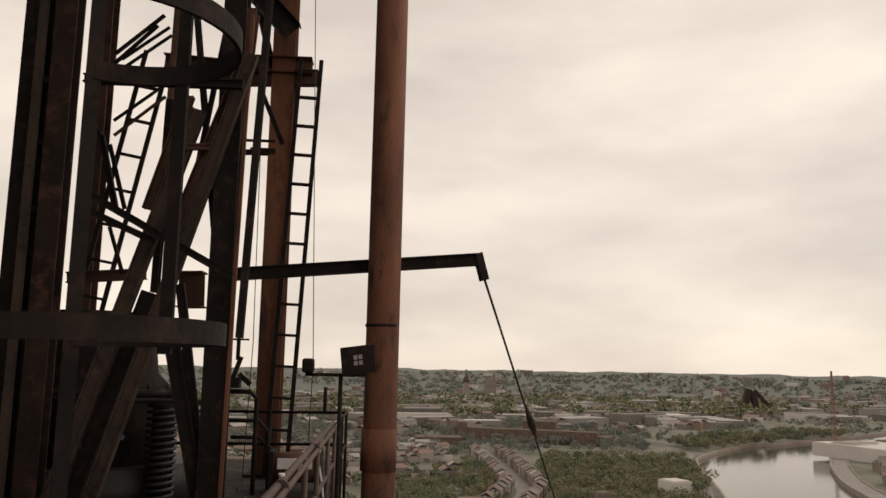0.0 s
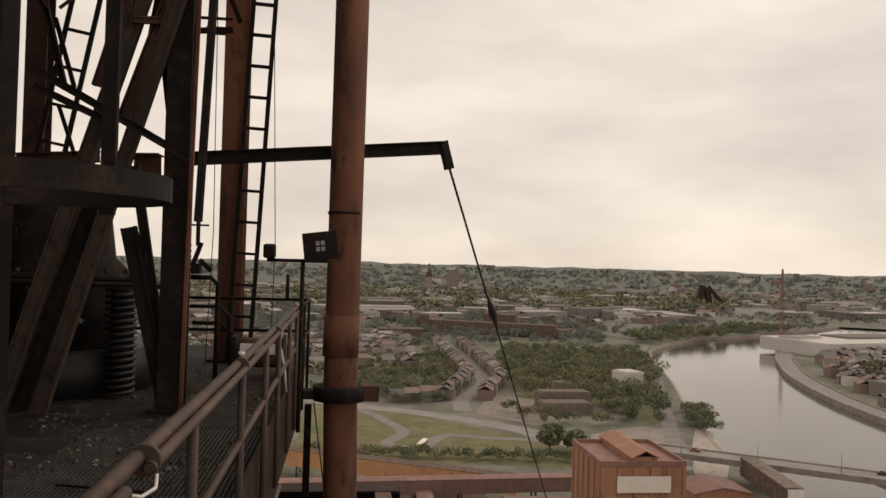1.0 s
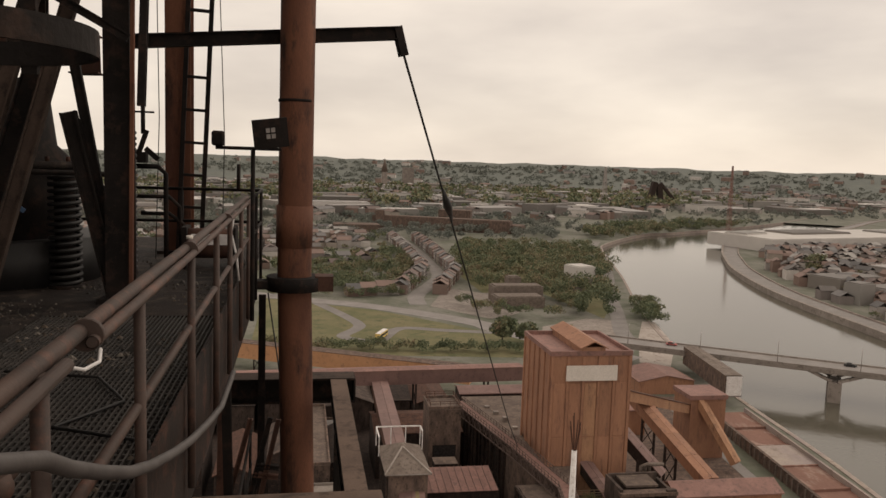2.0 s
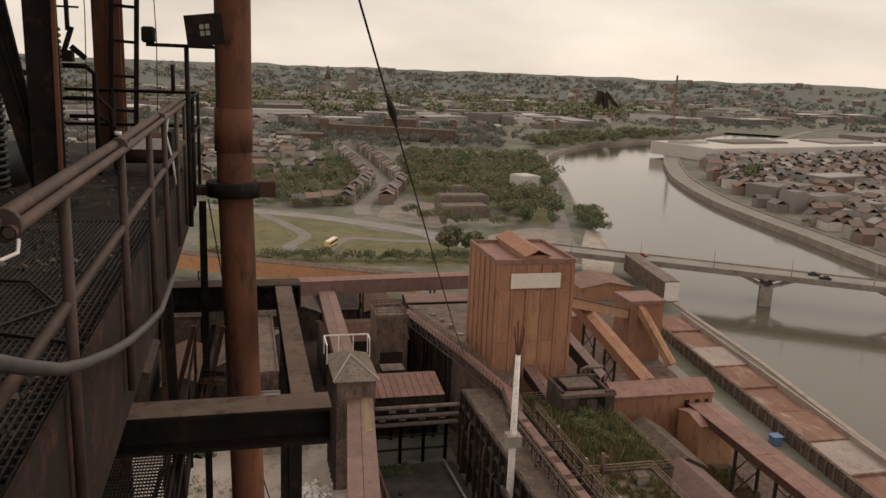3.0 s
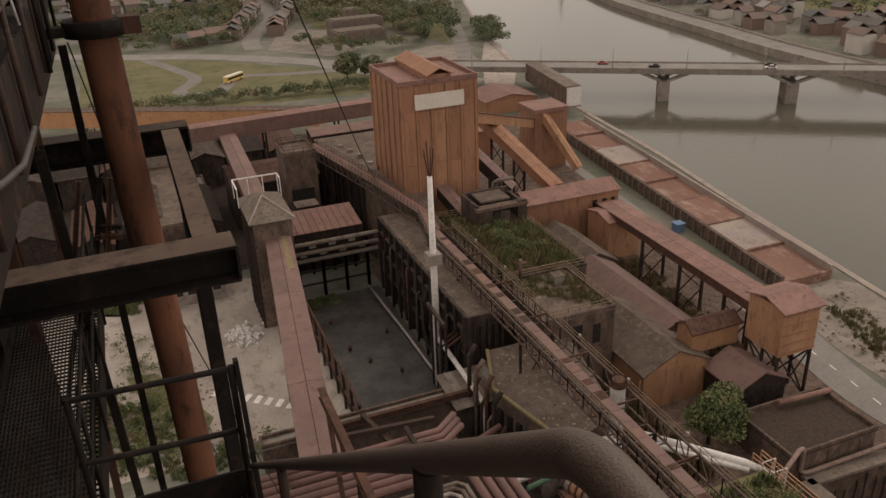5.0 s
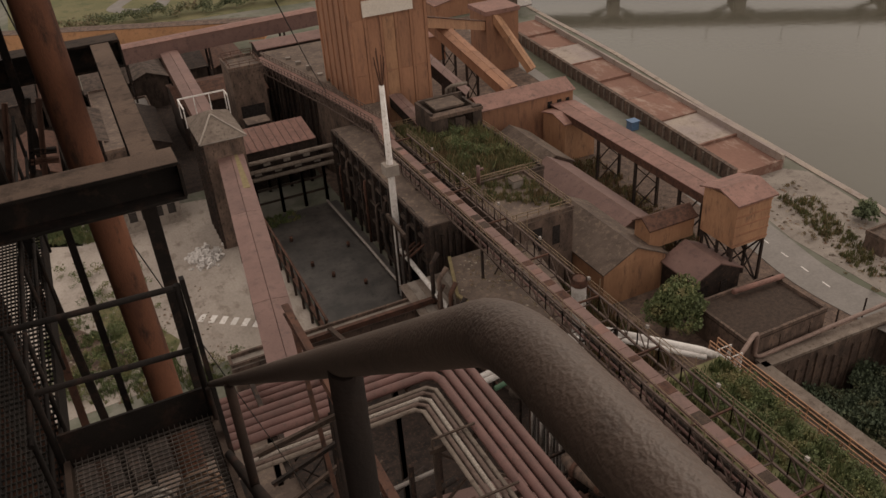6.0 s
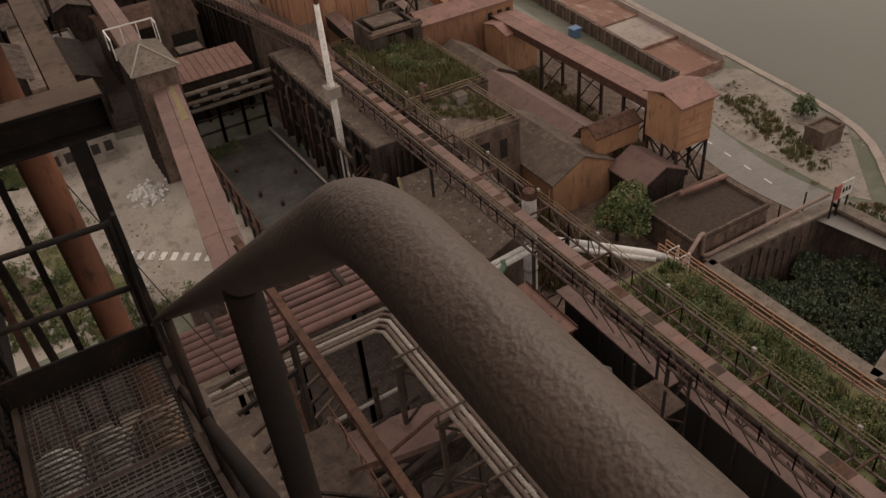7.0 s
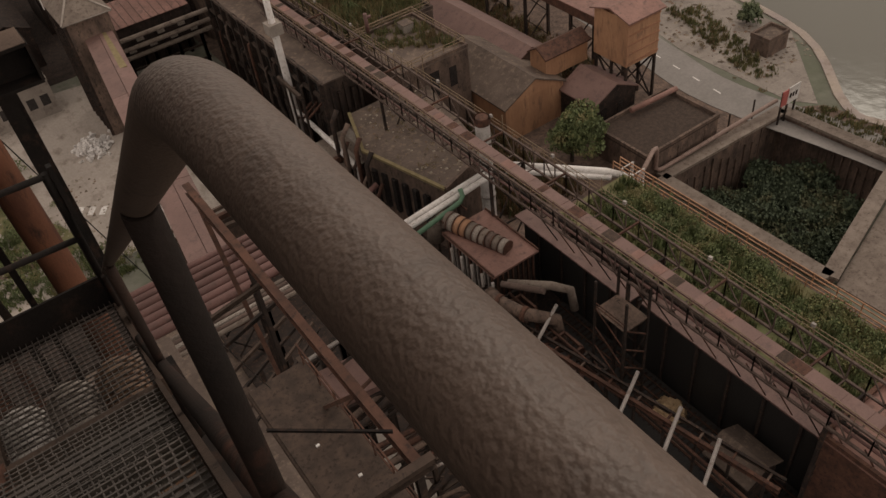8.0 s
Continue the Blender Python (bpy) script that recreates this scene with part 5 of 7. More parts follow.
Bm().tube([(36.6, 68.1, 12.8), (44.8, 69.2, 13.2), (45.6, 69.6, 13.6), (45.7, 70.2, 14.4)], 0.34, 10).part("green_pipe", "green", t, "green painted pipe")
for x in (37.4, 41.2, 45.0):
    Bm().bar((x, 68, 12.5), (x, 72, 12.5), 0.2, 0.3).part("bracket", "rust", t)
    Bm().bar((x, 70, 0), (x, 70, 12.5), 0.3, 0.3).part("post", "plant_dark", t)

# filter house with an orange elbow duct
t = thing("filter_house", "brown filter house with a segmented duct along its roof", "machine", (44, 62, 0))
wl = Bm().box(41, 47.4, 57.4, 67.4, 0, 10.9).part("wall", "plant_dark", t)
for i in range(13):
    Bm().box(40.78, 41.0, 57.6 + 0.75 * i, 57.85 + 0.75 * i, 4, 10.9).part("rib", "pipe_grey" if i % 3 else "rust", wl)
for i in range(8):
    Bm().box(41.3 + 0.8 * i, 41.5 + 0.8 * i, 57.2, 57.4, 4, 10.9).part("rib", "rust", wl)
rf = Bm().box(40.6, 47.8, 57.0, 67.8, 10.9, 11.2).part("roof", "redroof", t)
for x in (40.6, 47.65):
    Bm().box(x, x + 0.15, 57.0, 67.8, 11.2, 11.5).part("kerb", "rust", rf)
D0, D1 = Vector((42.2, 69.0, 12.0)), Vector((44.8, 59.4, 11.8))
for i in range(10):
    p, q = D0.lerp(D1, i / 10 + 0.004), D0.lerp(D1, (i + 1) / 10 - 0.004)
    Bm().tube([p, q], 1.32 - 0.04 * i, 18).part("duct_segment", "cladlight" if i in (2, 3) else ("pavroof", "ductpale", "pavroof", "truss")[i % 4], t)
    Bm().tube([q, q + (D1 - D0) * 0.012], 1.4 - 0.04 * i, 18).part("duct_flange", "rust", t)
Bm().tube([(41.0, 70.2, 8.5), (41.2, 70.0, 10.6), (41.6, 69.6, 11.6), (42.3, 68.8, 12.0)], 1.2, 16).part("elbow_duct", "pavroof", t)
for k in range(5):
    Bm().tube([(40.4 - 0.02 * k, 57.0 + 2.1 * k, 5), (40.4 - 0.02 * k, 57.0 + 2.1 * k, 10.4)], 0.2, 8).part("down_pipe", "pipe_grey", t)
t = thing("vent_ducts", "thick grey swan-neck ducts beside the filter house", "duct", (42, 52, 5))
Bm().tube([(40, 57, 9), (39, 54, 10.5), (40, 50.5, 10.5), (43, 48.5, 9), (43.5, 48, 4)], 0.8, 12).part("duct", "brown", t)
Bm().tube([(42, 56, 10), (45, 51.5, 11), (46.2, 49.5, 11), (46.4, 49, 8)], 0.55, 10).part("pipe", "pavroof", t)
Bm().tube([(41, 56, 10.6), (43.5, 51, 11.5)], 0.4, 10).part("pipe", "truss", t)
for p in ((39.0, 54, 10.5), (40, 50.5, 10.5)):
    Bm().tube([(p[0] - 0.1, p[1] + 0.25, p[2]), (p[0] + 0.1, p[1] - 0.25, p[2])], 0.98, 14).part("flange", "rust", t)

# sunken track bed, bunkers below the bridge
t = thing("bunker_row", "bunker row with a shadow-black front and a plum-brown lean-to roof", "bunker", (51, 40, 0))
# black wall stands in for the shadowed opening under the eave
Bm().box(51.2, 52.6, 6, 64, 0, 10.8).part("wall", "black", t)
Bm().bar((50.9, 43.5, 11.2), (51.0, 64, 11.2), 2.6, 0.25).part("roof", "galroof", t)
Bm().bar((51.6, 19, 11.1), (51.8, 42.6, 11.1), 2.4, 0.25).part("roof", "galroof", t)
for i in range(13):
    Bm().box(50.95, 51.2, 8 + 4.4 * i, 8.35 + 4.4 * i, 0, 10.8).part("rib", "plant_dark", t)
t = thing("track_bed", "dark sunken rails and sleepers beside the bunkers", "track", (42, 30, 0))
Bm().box(32, 50.9, 2, 56, 0.05, 0.5).part("bed", "black", t)
for x in (37.2, 38.7, 41.2, 42.7, 45.6, 47.1, 48.6, 50.0):
    Bm().bar((x, 2, 0.62), (x, 56, 0.62), 0.14, 0.2).part("rail", "rust", t)
b = Bm()
for k in range(70):
    for x in (37.95, 41.95, 46.3, 49.3):
        b.box(x - 1.2, x + 1.2, 2.4 + 0.76 * k, 2.7 + 0.76 * k, 0.5, 0.56)
b.part("sleeper", "plant_dark", t)["kind"] = "stuff"
t = thing("hopper_beams", "brown steel beams of the open hopper frames", "beam", (42, 30, 9))
Bm().ibeam((38.2, 52, 9), (44.3, 18.6, 9), 0.4, 0.7).part("beam", "rust", t)
Bm().ibeam((39.6, 52, 8.6), (45.9, 19, 8.6), 0.3, 0.5).part("beam", "plant_dark", t)
for k in range(9):
    y = 20 + 3.6 * k
    x = 44.3 - (y - 18.6) * 0.183
    Bm().bar((x, y, 8.7), (x + 1.7, y + 0.4, 8.5), 0.2, 0.3).part("tie", "rust" if k % 2 else "brown", t)
    Bm().bar((x, y, 0), (x, y, 8.8), 0.25, 0.25).part("post", "plant_dark", t)
simple_house("box_roof_house", 48.5, 58, 6, 18.5, 0, 14, "redroof", "rust", "house with a red-brown sheet roof")
b = Bm()
heap = thing("straw_heap", "small straw-coloured heap beside the tracks", "heap", (48.3, 35, 0.5))
for i in range(26):
    a, r = i * 2.4, 0.35 * math.sqrt(i)
    b.tube([(48.3 + r * math.cos(a), 35 + r * math.sin(a), 0.3), (48.3 + r * math.cos(a) * 0.9, 35 + r * math.sin(a) * 0.9, 2.4 - r * 0.9)], [0.7, 0.35], 6)
b.part("straw", "straw", heap)["kind"] = "stuff"

# pit with trees
t = thing("pit", "deep brick-lined pit with vegetation in it", "pit", (92, 52, -12), kind="structure")
n = len(PIT)
for i in range(n):
    (x0, y0), (x1, y1) = PIT[i], PIT[(i + 1) % n]
    Bm().bar((x0, y0, -5.5), (x1, y1, -5.5), 1.2, 13).part("wall", "brown", t)
    b = Bm()
    for k in range(14):
        f = (k + 0.5) / 14
        p = Vector((x0 + (x1 - x0) * f, y0 + (y1 - y0) * f, 0))
        q = p + (Vector((92, 52, 0)) - p).normalized() * 0.8
        b.bar((q.x, q.y, -12), (q.x + random.uniform(-0.15, 0.15), q.y, random.uniform(-3.5, 0.2)), 0.28, 0.28)
    pieces(b, "pilaster", "brown", t)
    Bm().bar((x0, y0, 1.2), (x1, y1, 1.2), 2.2, 0.5).part("coping", "pavroof", t)
Bm().prism([(78, 35), (108, 43), (107, 65), (78, 66)], -13, -12).part("pit_floor", "ground", t)
lawn([(107.8, 28), (114.2, 28), (114.2, 57), (113.4, 61), (108, 65.4)], "brown", "dark strewn ground between the pit and the quay", "works_ground", 0.05)
lawn([(79.4, 22), (107.4, 22), (107.4, 42.6), (79.4, 35)], "pavroof", "soiled concrete slab beside the pit", "slab", 0.3)
tall_grass("quay_grass", scatter([(108, 30), (114, 30), (113.5, 60), (108.5, 64)], 260, 0.4, 1.2), "dry grass along the quay edge")
random.seed(5)
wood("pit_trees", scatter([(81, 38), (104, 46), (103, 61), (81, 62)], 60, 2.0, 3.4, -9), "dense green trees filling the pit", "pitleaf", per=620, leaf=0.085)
t = thing("raised_bank", "raised strip overgrown with green weeds", "bank", (61, 36, 0))
Bm().box(53.6, 65.5, 8, 60, 0, 11.6).part("fill", "brown", t)
Bm().box(53.6, 65.5, 8, 60, 11.6, 11.9).part("topsoil", "grass", t)
wood("bank_weeds", scatter([(57.5, 9), (65, 9), (65, 56), (58.5, 58)], 380, 0.5, 1.2, 11.6), "green weeds on the raised strip", "leafgreen", per=110, leaf=0.12)
tall_grass("bank_grass", scatter([(54.2, 9), (64.8, 9), (64.8, 59), (54.2, 59)], 700, 0.5, 1.4, 11.9), "tall green grass on the raised strip", "leafgreen")
wood("bank_dry_weeds", scatter([(55, 9), (59, 9), (60, 58), (55, 58)], 60, 0.3, 0.7, 11.7), "dry weeds along the raised strip", "weed", per=100)
for x in (65.3, 66.6):
    t = thing("fence", "rusty ochre pipe fence along the raised strip", "fence", (x, 34, 11.6 if x < 66 else 0))
    b = Bm()
    for z in (12.5, 13.1):
        b.bar((x, 8, z), (x, 62, z), 0.12, 0.12)
    b.part("rail", "cladlight", t)
    for i in range(19):
        Bm().bar((x, 8 + 3 * i, 11.6 if x < 66 else 0), (x, 8 + 3 * i, 13.1), 0.12, 0.12).part("post", "cladlight", t)
tall_grass("roof_grass", scatter([(55.5, 115.5), (71.5, 115.5), (71.5, 137), (56, 146)], 620, 0.7, 2.3, 14.65), "tall dry grass over an old flat roof")
wood("roof_saplings", scatter([(60, 122), (70, 122), (70, 137), (62, 140)], 26, 0.8, 1.7, 14.8), "green saplings on an old roof", "leafgreen", per=160, leaf=0.1)
tall_grass("roof_garden_grass", scatter([(55.7, 109), (67.3, 99), (67.3, 113.3), (55.7, 113.3)], 170, 0.4, 1.3, 15.25), "dry yellow grass on a concrete roof")
wood("yard_weeds", scatter([(-12, 128), (2, 128), (0, 150), (-14, 152)], 40, 0.6, 1.6), "weeds at the edge of the dusty yard", "leafgreen", per=100)
tall_grass("shed_grass", scatter([(56.5, 74), (69, 72), (68, 104), (61, 97)], 420, 0.8, 2.6), "tall rusty-brown weeds beside the ochre shed", "weed")
wood("gap_weeds", scatter([(88, 96), (95, 96), (100, 136), (88, 140)], 60, 0.6, 1.5), "weeds beneath the conveyor", "weed", per=100)
wood("quay_weeds", scatter([(107, 60), (112, 72), (128, 104), (124, 112), (110, 84)], 14, 0.3, 0.8), "weeds on the quay apron", "weed", per=160, leaf=0.12)
tall_grass("yard_grass", scatter([(-16, 138), (-5, 124), (4, 111), (12, 104), (-2, 103), (-18, 112)], 420, 0.4, 1.5), "green weeds and dry grass between the dusty tracks", "leafgreen")
tall_grass("far_yard_grass", scatter([(-18, 165), (-6, 160), (-4, 176), (-20, 180)], 260, 0.5, 1.6), "green weeds by the ruined building", "leafgreen")
tall_grass("gap_grass", scatter([(88.5, 97), (96, 97), (101, 138), (89, 140)], 320, 0.5, 1.8), "tall brown weeds below the conveyor", "weed")
tall_grass("apron_grass", scatter([(111.5, 74), (116, 72), (126, 98), (121, 104)], 200, 0.4, 1.3), "dry grass in rows on the quay apron")
tree(73, 78.5, 0, 9.5, 4.6, "bushy green tree growing between the sheds", "leafgreen", 7000, 0.24)
tree(127, 88, 0, 3.5, 2.6, "small dark bush on the quay", "leaf", 700, 0.35)
t = thing("billboard", "white sign board with a red panel on posts", "sign", (105, 62.4, 0))
Bm().box(103.2, 104.6, 62.5, 62.65, 3.6, 6.4).part("red_panel", "red", t)
Bm().box(104.6, 107.4, 62.5, 62.65, 3.6, 6.6).part("panel", "white", t)
b = Bm()
for i in range(3):
    b.box(105.0 + 0.7 * i, 105.4 + 0.7 * i, 62.44, 62.5, 4.6, 5.4)
b.part("lettering", "plant_dark", t)
b = Bm()
for x in (103.4, 105, 107):
    b.bar((x, 62.7, 0), (x, 62.7, 6.2), 0.25, 0.25)
pieces(b, "post", "plant_dark", t)
t = thing("yard_pipe", "pale pipe on posts with a square loop", "pipe", (90, 67, 4))
Bm().tube([(66, 60, 6.4), (77.6, 65.8, 6.6), (78.4, 66, 6.4), (78.6, 66, 5.6), (78.6, 66, 2.6), (79.2, 65.9, 2), (80, 65.8, 1.9), (98, 65.2, 2.6), (105, 64.6, 3.2)], 0.34, 12).part("pipe", "redpale", t)
b = Bm()
for x in (84, 90, 96, 102):
    b.bar((x, 66.6, 0), (x, 66.6, 3.8), 0.2, 0.2)
pieces(b, "post", "plant_dark", t)
simple_house("quay_hut", 119, 124.5, 77, 81, 0, 3, "darkroof", "brown", "small brick hut on the quay apron")
# rubble heap
random.seed(8)
rub = thing("rubble_heap", "heap of pale broken concrete", "rubble", (13.4, 142, 0))
b = Bm()
for i in range(140):
    r = abs(random.gauss(0, 1.9)); a = random.uniform(0, 6.28); s = random.uniform(0.2, 0.7)
    m = Matrix.Translation((12.6 + r * math.cos(a), 142 + r * math.sin(a), max(0.1, 1.5 - r * 0.45))) @ Euler((random.random() * 3, random.random() * 3, random.random() * 3)).to_matrix().to_4x4()
    b.box(-s, s, -s * 0.7, s * 0.7, -s * 0.4, s * 0.4, m)
b.part("rubble", "white", rub)["kind"] = "stuff"
simple_house("ruined_house", -2, 12, 160, 176, 0, 7, "concrete", "concrete", "grey ruined building with dark window holes", windows=[("s", -1 + 2.6 * i, 0.6 + 2.6 * i, 2.4, 4.6) for i in range(5)])
simple_house("grey_store", 8, 15, 195, 225, 0, 6, "asphalt", "brown", "low store with a grey flat roof")
simple_house("grey_slab_house", 1, 8, 178, 222, 0, 11, "darkroof", "brown", "long low works building with a dark roof")


# ---------- clutter on the works ----------
random.seed(33)


def roof_rail(x0, x1, y0, y1, z, material="rust"):
    t = thing("roof_railing", "rusty pipe railing round a flat roof", "railing", ((x0 + x1) / 2, (y0 + y1) / 2, z))
    c = [(x0, y0), (x1, y0), (x1, y1), (x0, y1)]
    for (ax, ay), (bx, by) in zip(c, c[1:] + c[:1]):
        for h in (0.55, 1.1):
            Bm().bar((ax, ay, z + h), (bx, by, z + h), 0.1, 0.1).part("rail", material, t)
        n = max(2, int(math.hypot(bx - ax, by - ay) / 2))
        for i in range(n):
            Bm().bar((ax + (bx - ax) * i / n, ay + (by - ay) * i / n, z), (ax + (bx - ax) * i / n, ay + (by - ay) * i / n, z + 1.1), 0.1, 0.1).part("post", material, t)


roof_rail(55.3, 67.7, 98.3, 113.7, 15.9, "ochrepipe")
roof_rail(54.8, 72.2, 114.7, 146.7, 15.2, "ochrepipe")
roof_rail(30.8, 37.7, 178.3, 186.7, 24.2)


def roof_box(x, y, z, w, d, h, material, label):
    t = thing("roof_unit", label, "roof unit", (x, y, z))
    Bm().box(x - w / 2, x + w / 2, y - d / 2, y + d / 2, z, z + h).part("housing", material, t)
    Bm().box(x - w / 2 - 0.1, x + w / 2 + 0.1, y - d / 2 - 0.1, y + d / 2 + 0.1, z + h, z + h + 0.12).part("lid", "darkroof", t)


roof_box(64, 110, 15.3, 2, 2, 1.4, "concrete", "small concrete box on a roof")
roof_box(33, 170, 9.3, 5, 4, 5, "plant_dark", "sooty raised machine box")
t = thing("red_valve", "red painted standpipe on the overgrown roof", "valve", (58.4, 113.2, 15.2))
Bm().tube([(58.4, 113.2, 15.2), (58.4, 113.2, 19.4)], 0.34, 10).tube([(58.4, 113.2, 18.6), (59.4, 113.2, 18.6)], 0.28, 8).part("standpipe", "pipe_red", t)
t = thing("cowl_pipes", "pale vent pipes with bent cowls", "pipe", (77.5, 152, 12))
for i in range(2):
    Bm().tube([(74 + 1.6 * i, 149, 8), (74 + 1.6 * i, 149, 12.6), (74.6 + 1.6 * i, 150, 13.6), (76 + 1.6 * i, 152, 13.8)], 0.38, 10).part("pipe", "pipe_grey", t)
t = thing("wall_pipes", "rusty pipes climbing the sooty wall", "pipes", (42, 96, 0))
for i in range(8):
    y = 86 + 1.5 * i
    Bm().tube([(41.4 - 0.2 * (i % 3), y, 0), (41.4 - 0.2 * (i % 3), y, 6 + (i * 5) % 9), (42.6, y + 0.4, 7.5 + (i * 5) % 9)], 0.28 + 0.1 * (i % 2), 8).part("pipe", ("rust", "plant_dark", "brown")[i % 3], t)
tall_grass("courtyard_grass", scatter([(25.6, 146), (34, 147), (33, 150.6), (25.6, 150.6)], 90, 0.3, 1.1) + scatter([(25.4, 101), (26.4, 101), (26.4, 148), (25.4, 148)], 70, 0.2, 0.7), "weeds along the courtyard edges", "leafgreen")
for x, y in ((32.5, 122.5), (36.8, 117.2), (29.4, 139.2), (38.6, 131.4), (30.2, 128)):
    t = thing("drum", "small rusty drum standing on wet asphalt", "drum", (x, y, 0.05))
    Bm().tube([(x, y, 0.05), (x, y, 0.95)], 0.32, 12).part("barrel", "rust", t)
    Bm().tube([(x, y, 0.5), (x, y, 0.56)], 0.35, 12).part("hoop", "plant_dark", t)
t = thing("kerb_channel", "broken concrete gutter along the courtyard's end", "gutter", (34, 103, 0))
for i in range(8):
    Bm().bar((25.6 + 2.0 * i, 103 + 0.25 * i, 0.16), (27.4 + 2.0 * i, 103.1 + 0.25 * i, 0.16), 0.35, 0.22).part("slab", "pavroof", t)
t = thing("yard_posts", "sooty steel posts and beams round the courtyard", "frame", (25, 126, 0))
for i in range(11):
    Bm().bar((24.6, 101 + 4.8 * i, 0), (24.6, 101 + 4.8 * i, 7.5), 0.4, 0.4).part("post", "plant_dark", t)
for z in (3.6, 7.4):
    Bm().bar((24.6, 100, z), (24.6, 150, z), 0.35, 0.35).part("beam", "rust", t)
Bm().tube([(25.6, 100, 1), (25.8, 148, 1.2)], 0.35, 8).part("pipe", "rust", t)
t = thing("low_pipe_beams", "brown box beams and rails at the courtyard end", "beams", (34, 93, 5))
Bm().bar((20, 96.5, 7.5), (42, 96.5, 7.5), 0.7, 0.9).part("beam", "rust", t)
Bm().bar((19, 92, 9), (33, 90.5, 9), 0.6, 0.8).bar((24, 97, 8), (27, 84, 8), 0.7, 0.7).part("beam", "beam", t)
t = thing("red_pipe_bend", "oxide-red pipe run with upright stubs", "pipe", (36, 84, 7))
Bm().tube([(22, 84, 8), (36, 84, 8), (41, 85, 9)], 0.45, 10).tube([(33, 84, 8), (33.4, 84, 10.5)], 0.3, 8).tube([(34, 84, 8), (33.6, 84, 10)], 0.25, 8).part("pipe", "pipe_red", t)
random.seed(44)
t = thing("scrap_plates", "scattered rusty scrap beside the tracks", "scrap", (38, 42, 1))
for i in range(40):
    x, y = random.uniform(33, 43), random.uniform(20, 56)
    m = Matrix.Translation((x, y, random.uniform(0.8, 3.5))) @ Euler((random.uniform(-0.3, 0.3), random.uniform(-0.3, 0.3), random.uniform(0, 3))).to_matrix().to_4x4()
    w = random.uniform(0.3, 1.6)
    b = Bm(); b.box(-w, w, -w * 0.5, w * 0.5, -0.06, 0.06, m); b.part("plate", random.choice(("rust", "plant_dark", "beam", "galroof", "pipe_grey")), t)
t = thing("hopper_row", "sooty frames of open hoppers beside the bridge", "frame", (40, 47, 0))
for k in range(5):
    y = 40 + 4 * k
    b = Bm()
    for x0, x1, ya, yb in ((36, 43, y, y), (36, 43, y + 3, y + 3), (36, 36, y, y + 3), (43, 43, y, y + 3)):
        b.bar((x0, ya, 8), (x1, yb, 8), 0.3, 0.4)
    for x in (36, 43):
        b.bar((x, y, 0), (x, y, 8), 0.3, 0.3)
    b.part("frame", "rust" if k % 2 else "plant_dark", t)
for y in (24, 29, 35, 48):
    t = thing("strut_pipe", "pale pipe strut spanning the track bed", "pipe", (40, y, 9))
    Bm().tube([(36.5, y - 2, 9), (44, y + 1.5, 10)], 0.22, 8).part("pipe", "pipe_grey", t)
simple_house("hopper_hut", 44.9, 49.6, 22, 27, 0, 5, "darkroof", "plant_dark", "small sooty hut with a brown roof", ridge=6.4)

for i in range(7):
    x = -34 + 11.5 * i
    simple_house("transfer_shed", x, x + 10.5, 231 + 2 * (i % 3), 258 + (i % 2) * 3, 0, 8.5 + (i * 5) % 5, ("soot", "plant_dark", "rust", "soot")[i % 4], "soot", "sooty transfer shed behind the long gallery", "shed", ridge=10.5 + (i * 5) % 5, along="x" if i % 2 else "y")
for i in range(5):
    x = -42 + 12 * i
    simple_house("sooty_shed", x, x + 9, 182 + 3 * (i % 2), 208, 0, 7 + (i * 3) % 5, ("soot", "plant_dark", "rust")[i % 3], "plant_dark", "sooty works shed behind the galleries", "shed", ridge=9 + (i * 3) % 5)
random.seed(55)
t = thing("deck_patches", "worn plates and lamp boxes along the bridge deck", "plates", (49, 70, 20))
for i in range(40):
    y = 9 + 3 * i + random.uniform(-0.6, 0.6)
    Bm().box(48.4, 49.8, y, y + random.uniform(0.8, 2.2), 20.0, 20.03 + 0.03 * random.random()).part("plate", random.choice(("galroof", "redroof", "rust", "galroof", "beam")), t)
for i in range(10):
    Bm().box(52.9, 53.2, 12 + 12 * i, 12.4 + 12 * i, 21.1, 21.5).part("lamp_box", "pipe_grey", t)
t = thing("under_bridge_ducts", "sooty ducts and braces below the bridge", "duct", (47, 40, 14))
for i in range(16):
    y = 10 + 3.1 * i
    Bm().bar((50.4, y, 11.6), (48, y + 1.4, 17.2), 0.14, 0.14).part("brace", "rust" if i % 3 else "plant_dark", t)
for i in range(5):
    Bm().tube([(44 - 0.5 * i, 12, 3 + 1.2 * i), (44 - 0.5 * i, 56, 3.5 + 1.2 * i)], 0.18 + 0.06 * (i % 2), 8).part("duct", ("plant_dark", "rust", "brown")[i % 3], t)
t = thing("walkway_stub", "lattice stair platform hanging off the bridge", "platform", (45.5, 41, 10))
Bm().box(43.8, 47.2, 38.5, 43, 14.6, 14.75).part("deck", "brown", t)
for x, y in ((43.8, 38.5), (47.2, 38.5), (43.8, 43), (47.2, 43)):
    Bm().bar((x, y, 0), (x, y, 19), 0.25, 0.25).part("leg", "plant_dark", t)
for k in range(5):
    Bm().bar((43.8, 38.5, 3 * k), (43.8, 43, 3 * k + 3), 0.14, 0.14).part("brace", "rust", t)
    Bm().bar((43.8, 38.5, 3 * k + 3), (47.2, 38.5, 3 * k), 0.14, 0.14).part("brace", "rust", t)
for z in (15.3, 15.8):
    Bm().bar((43.8, 38.5, z), (43.8, 43, z), 0.1, 0.1).part("rail", "rust", t)
random.seed(66)
V, F = [], []
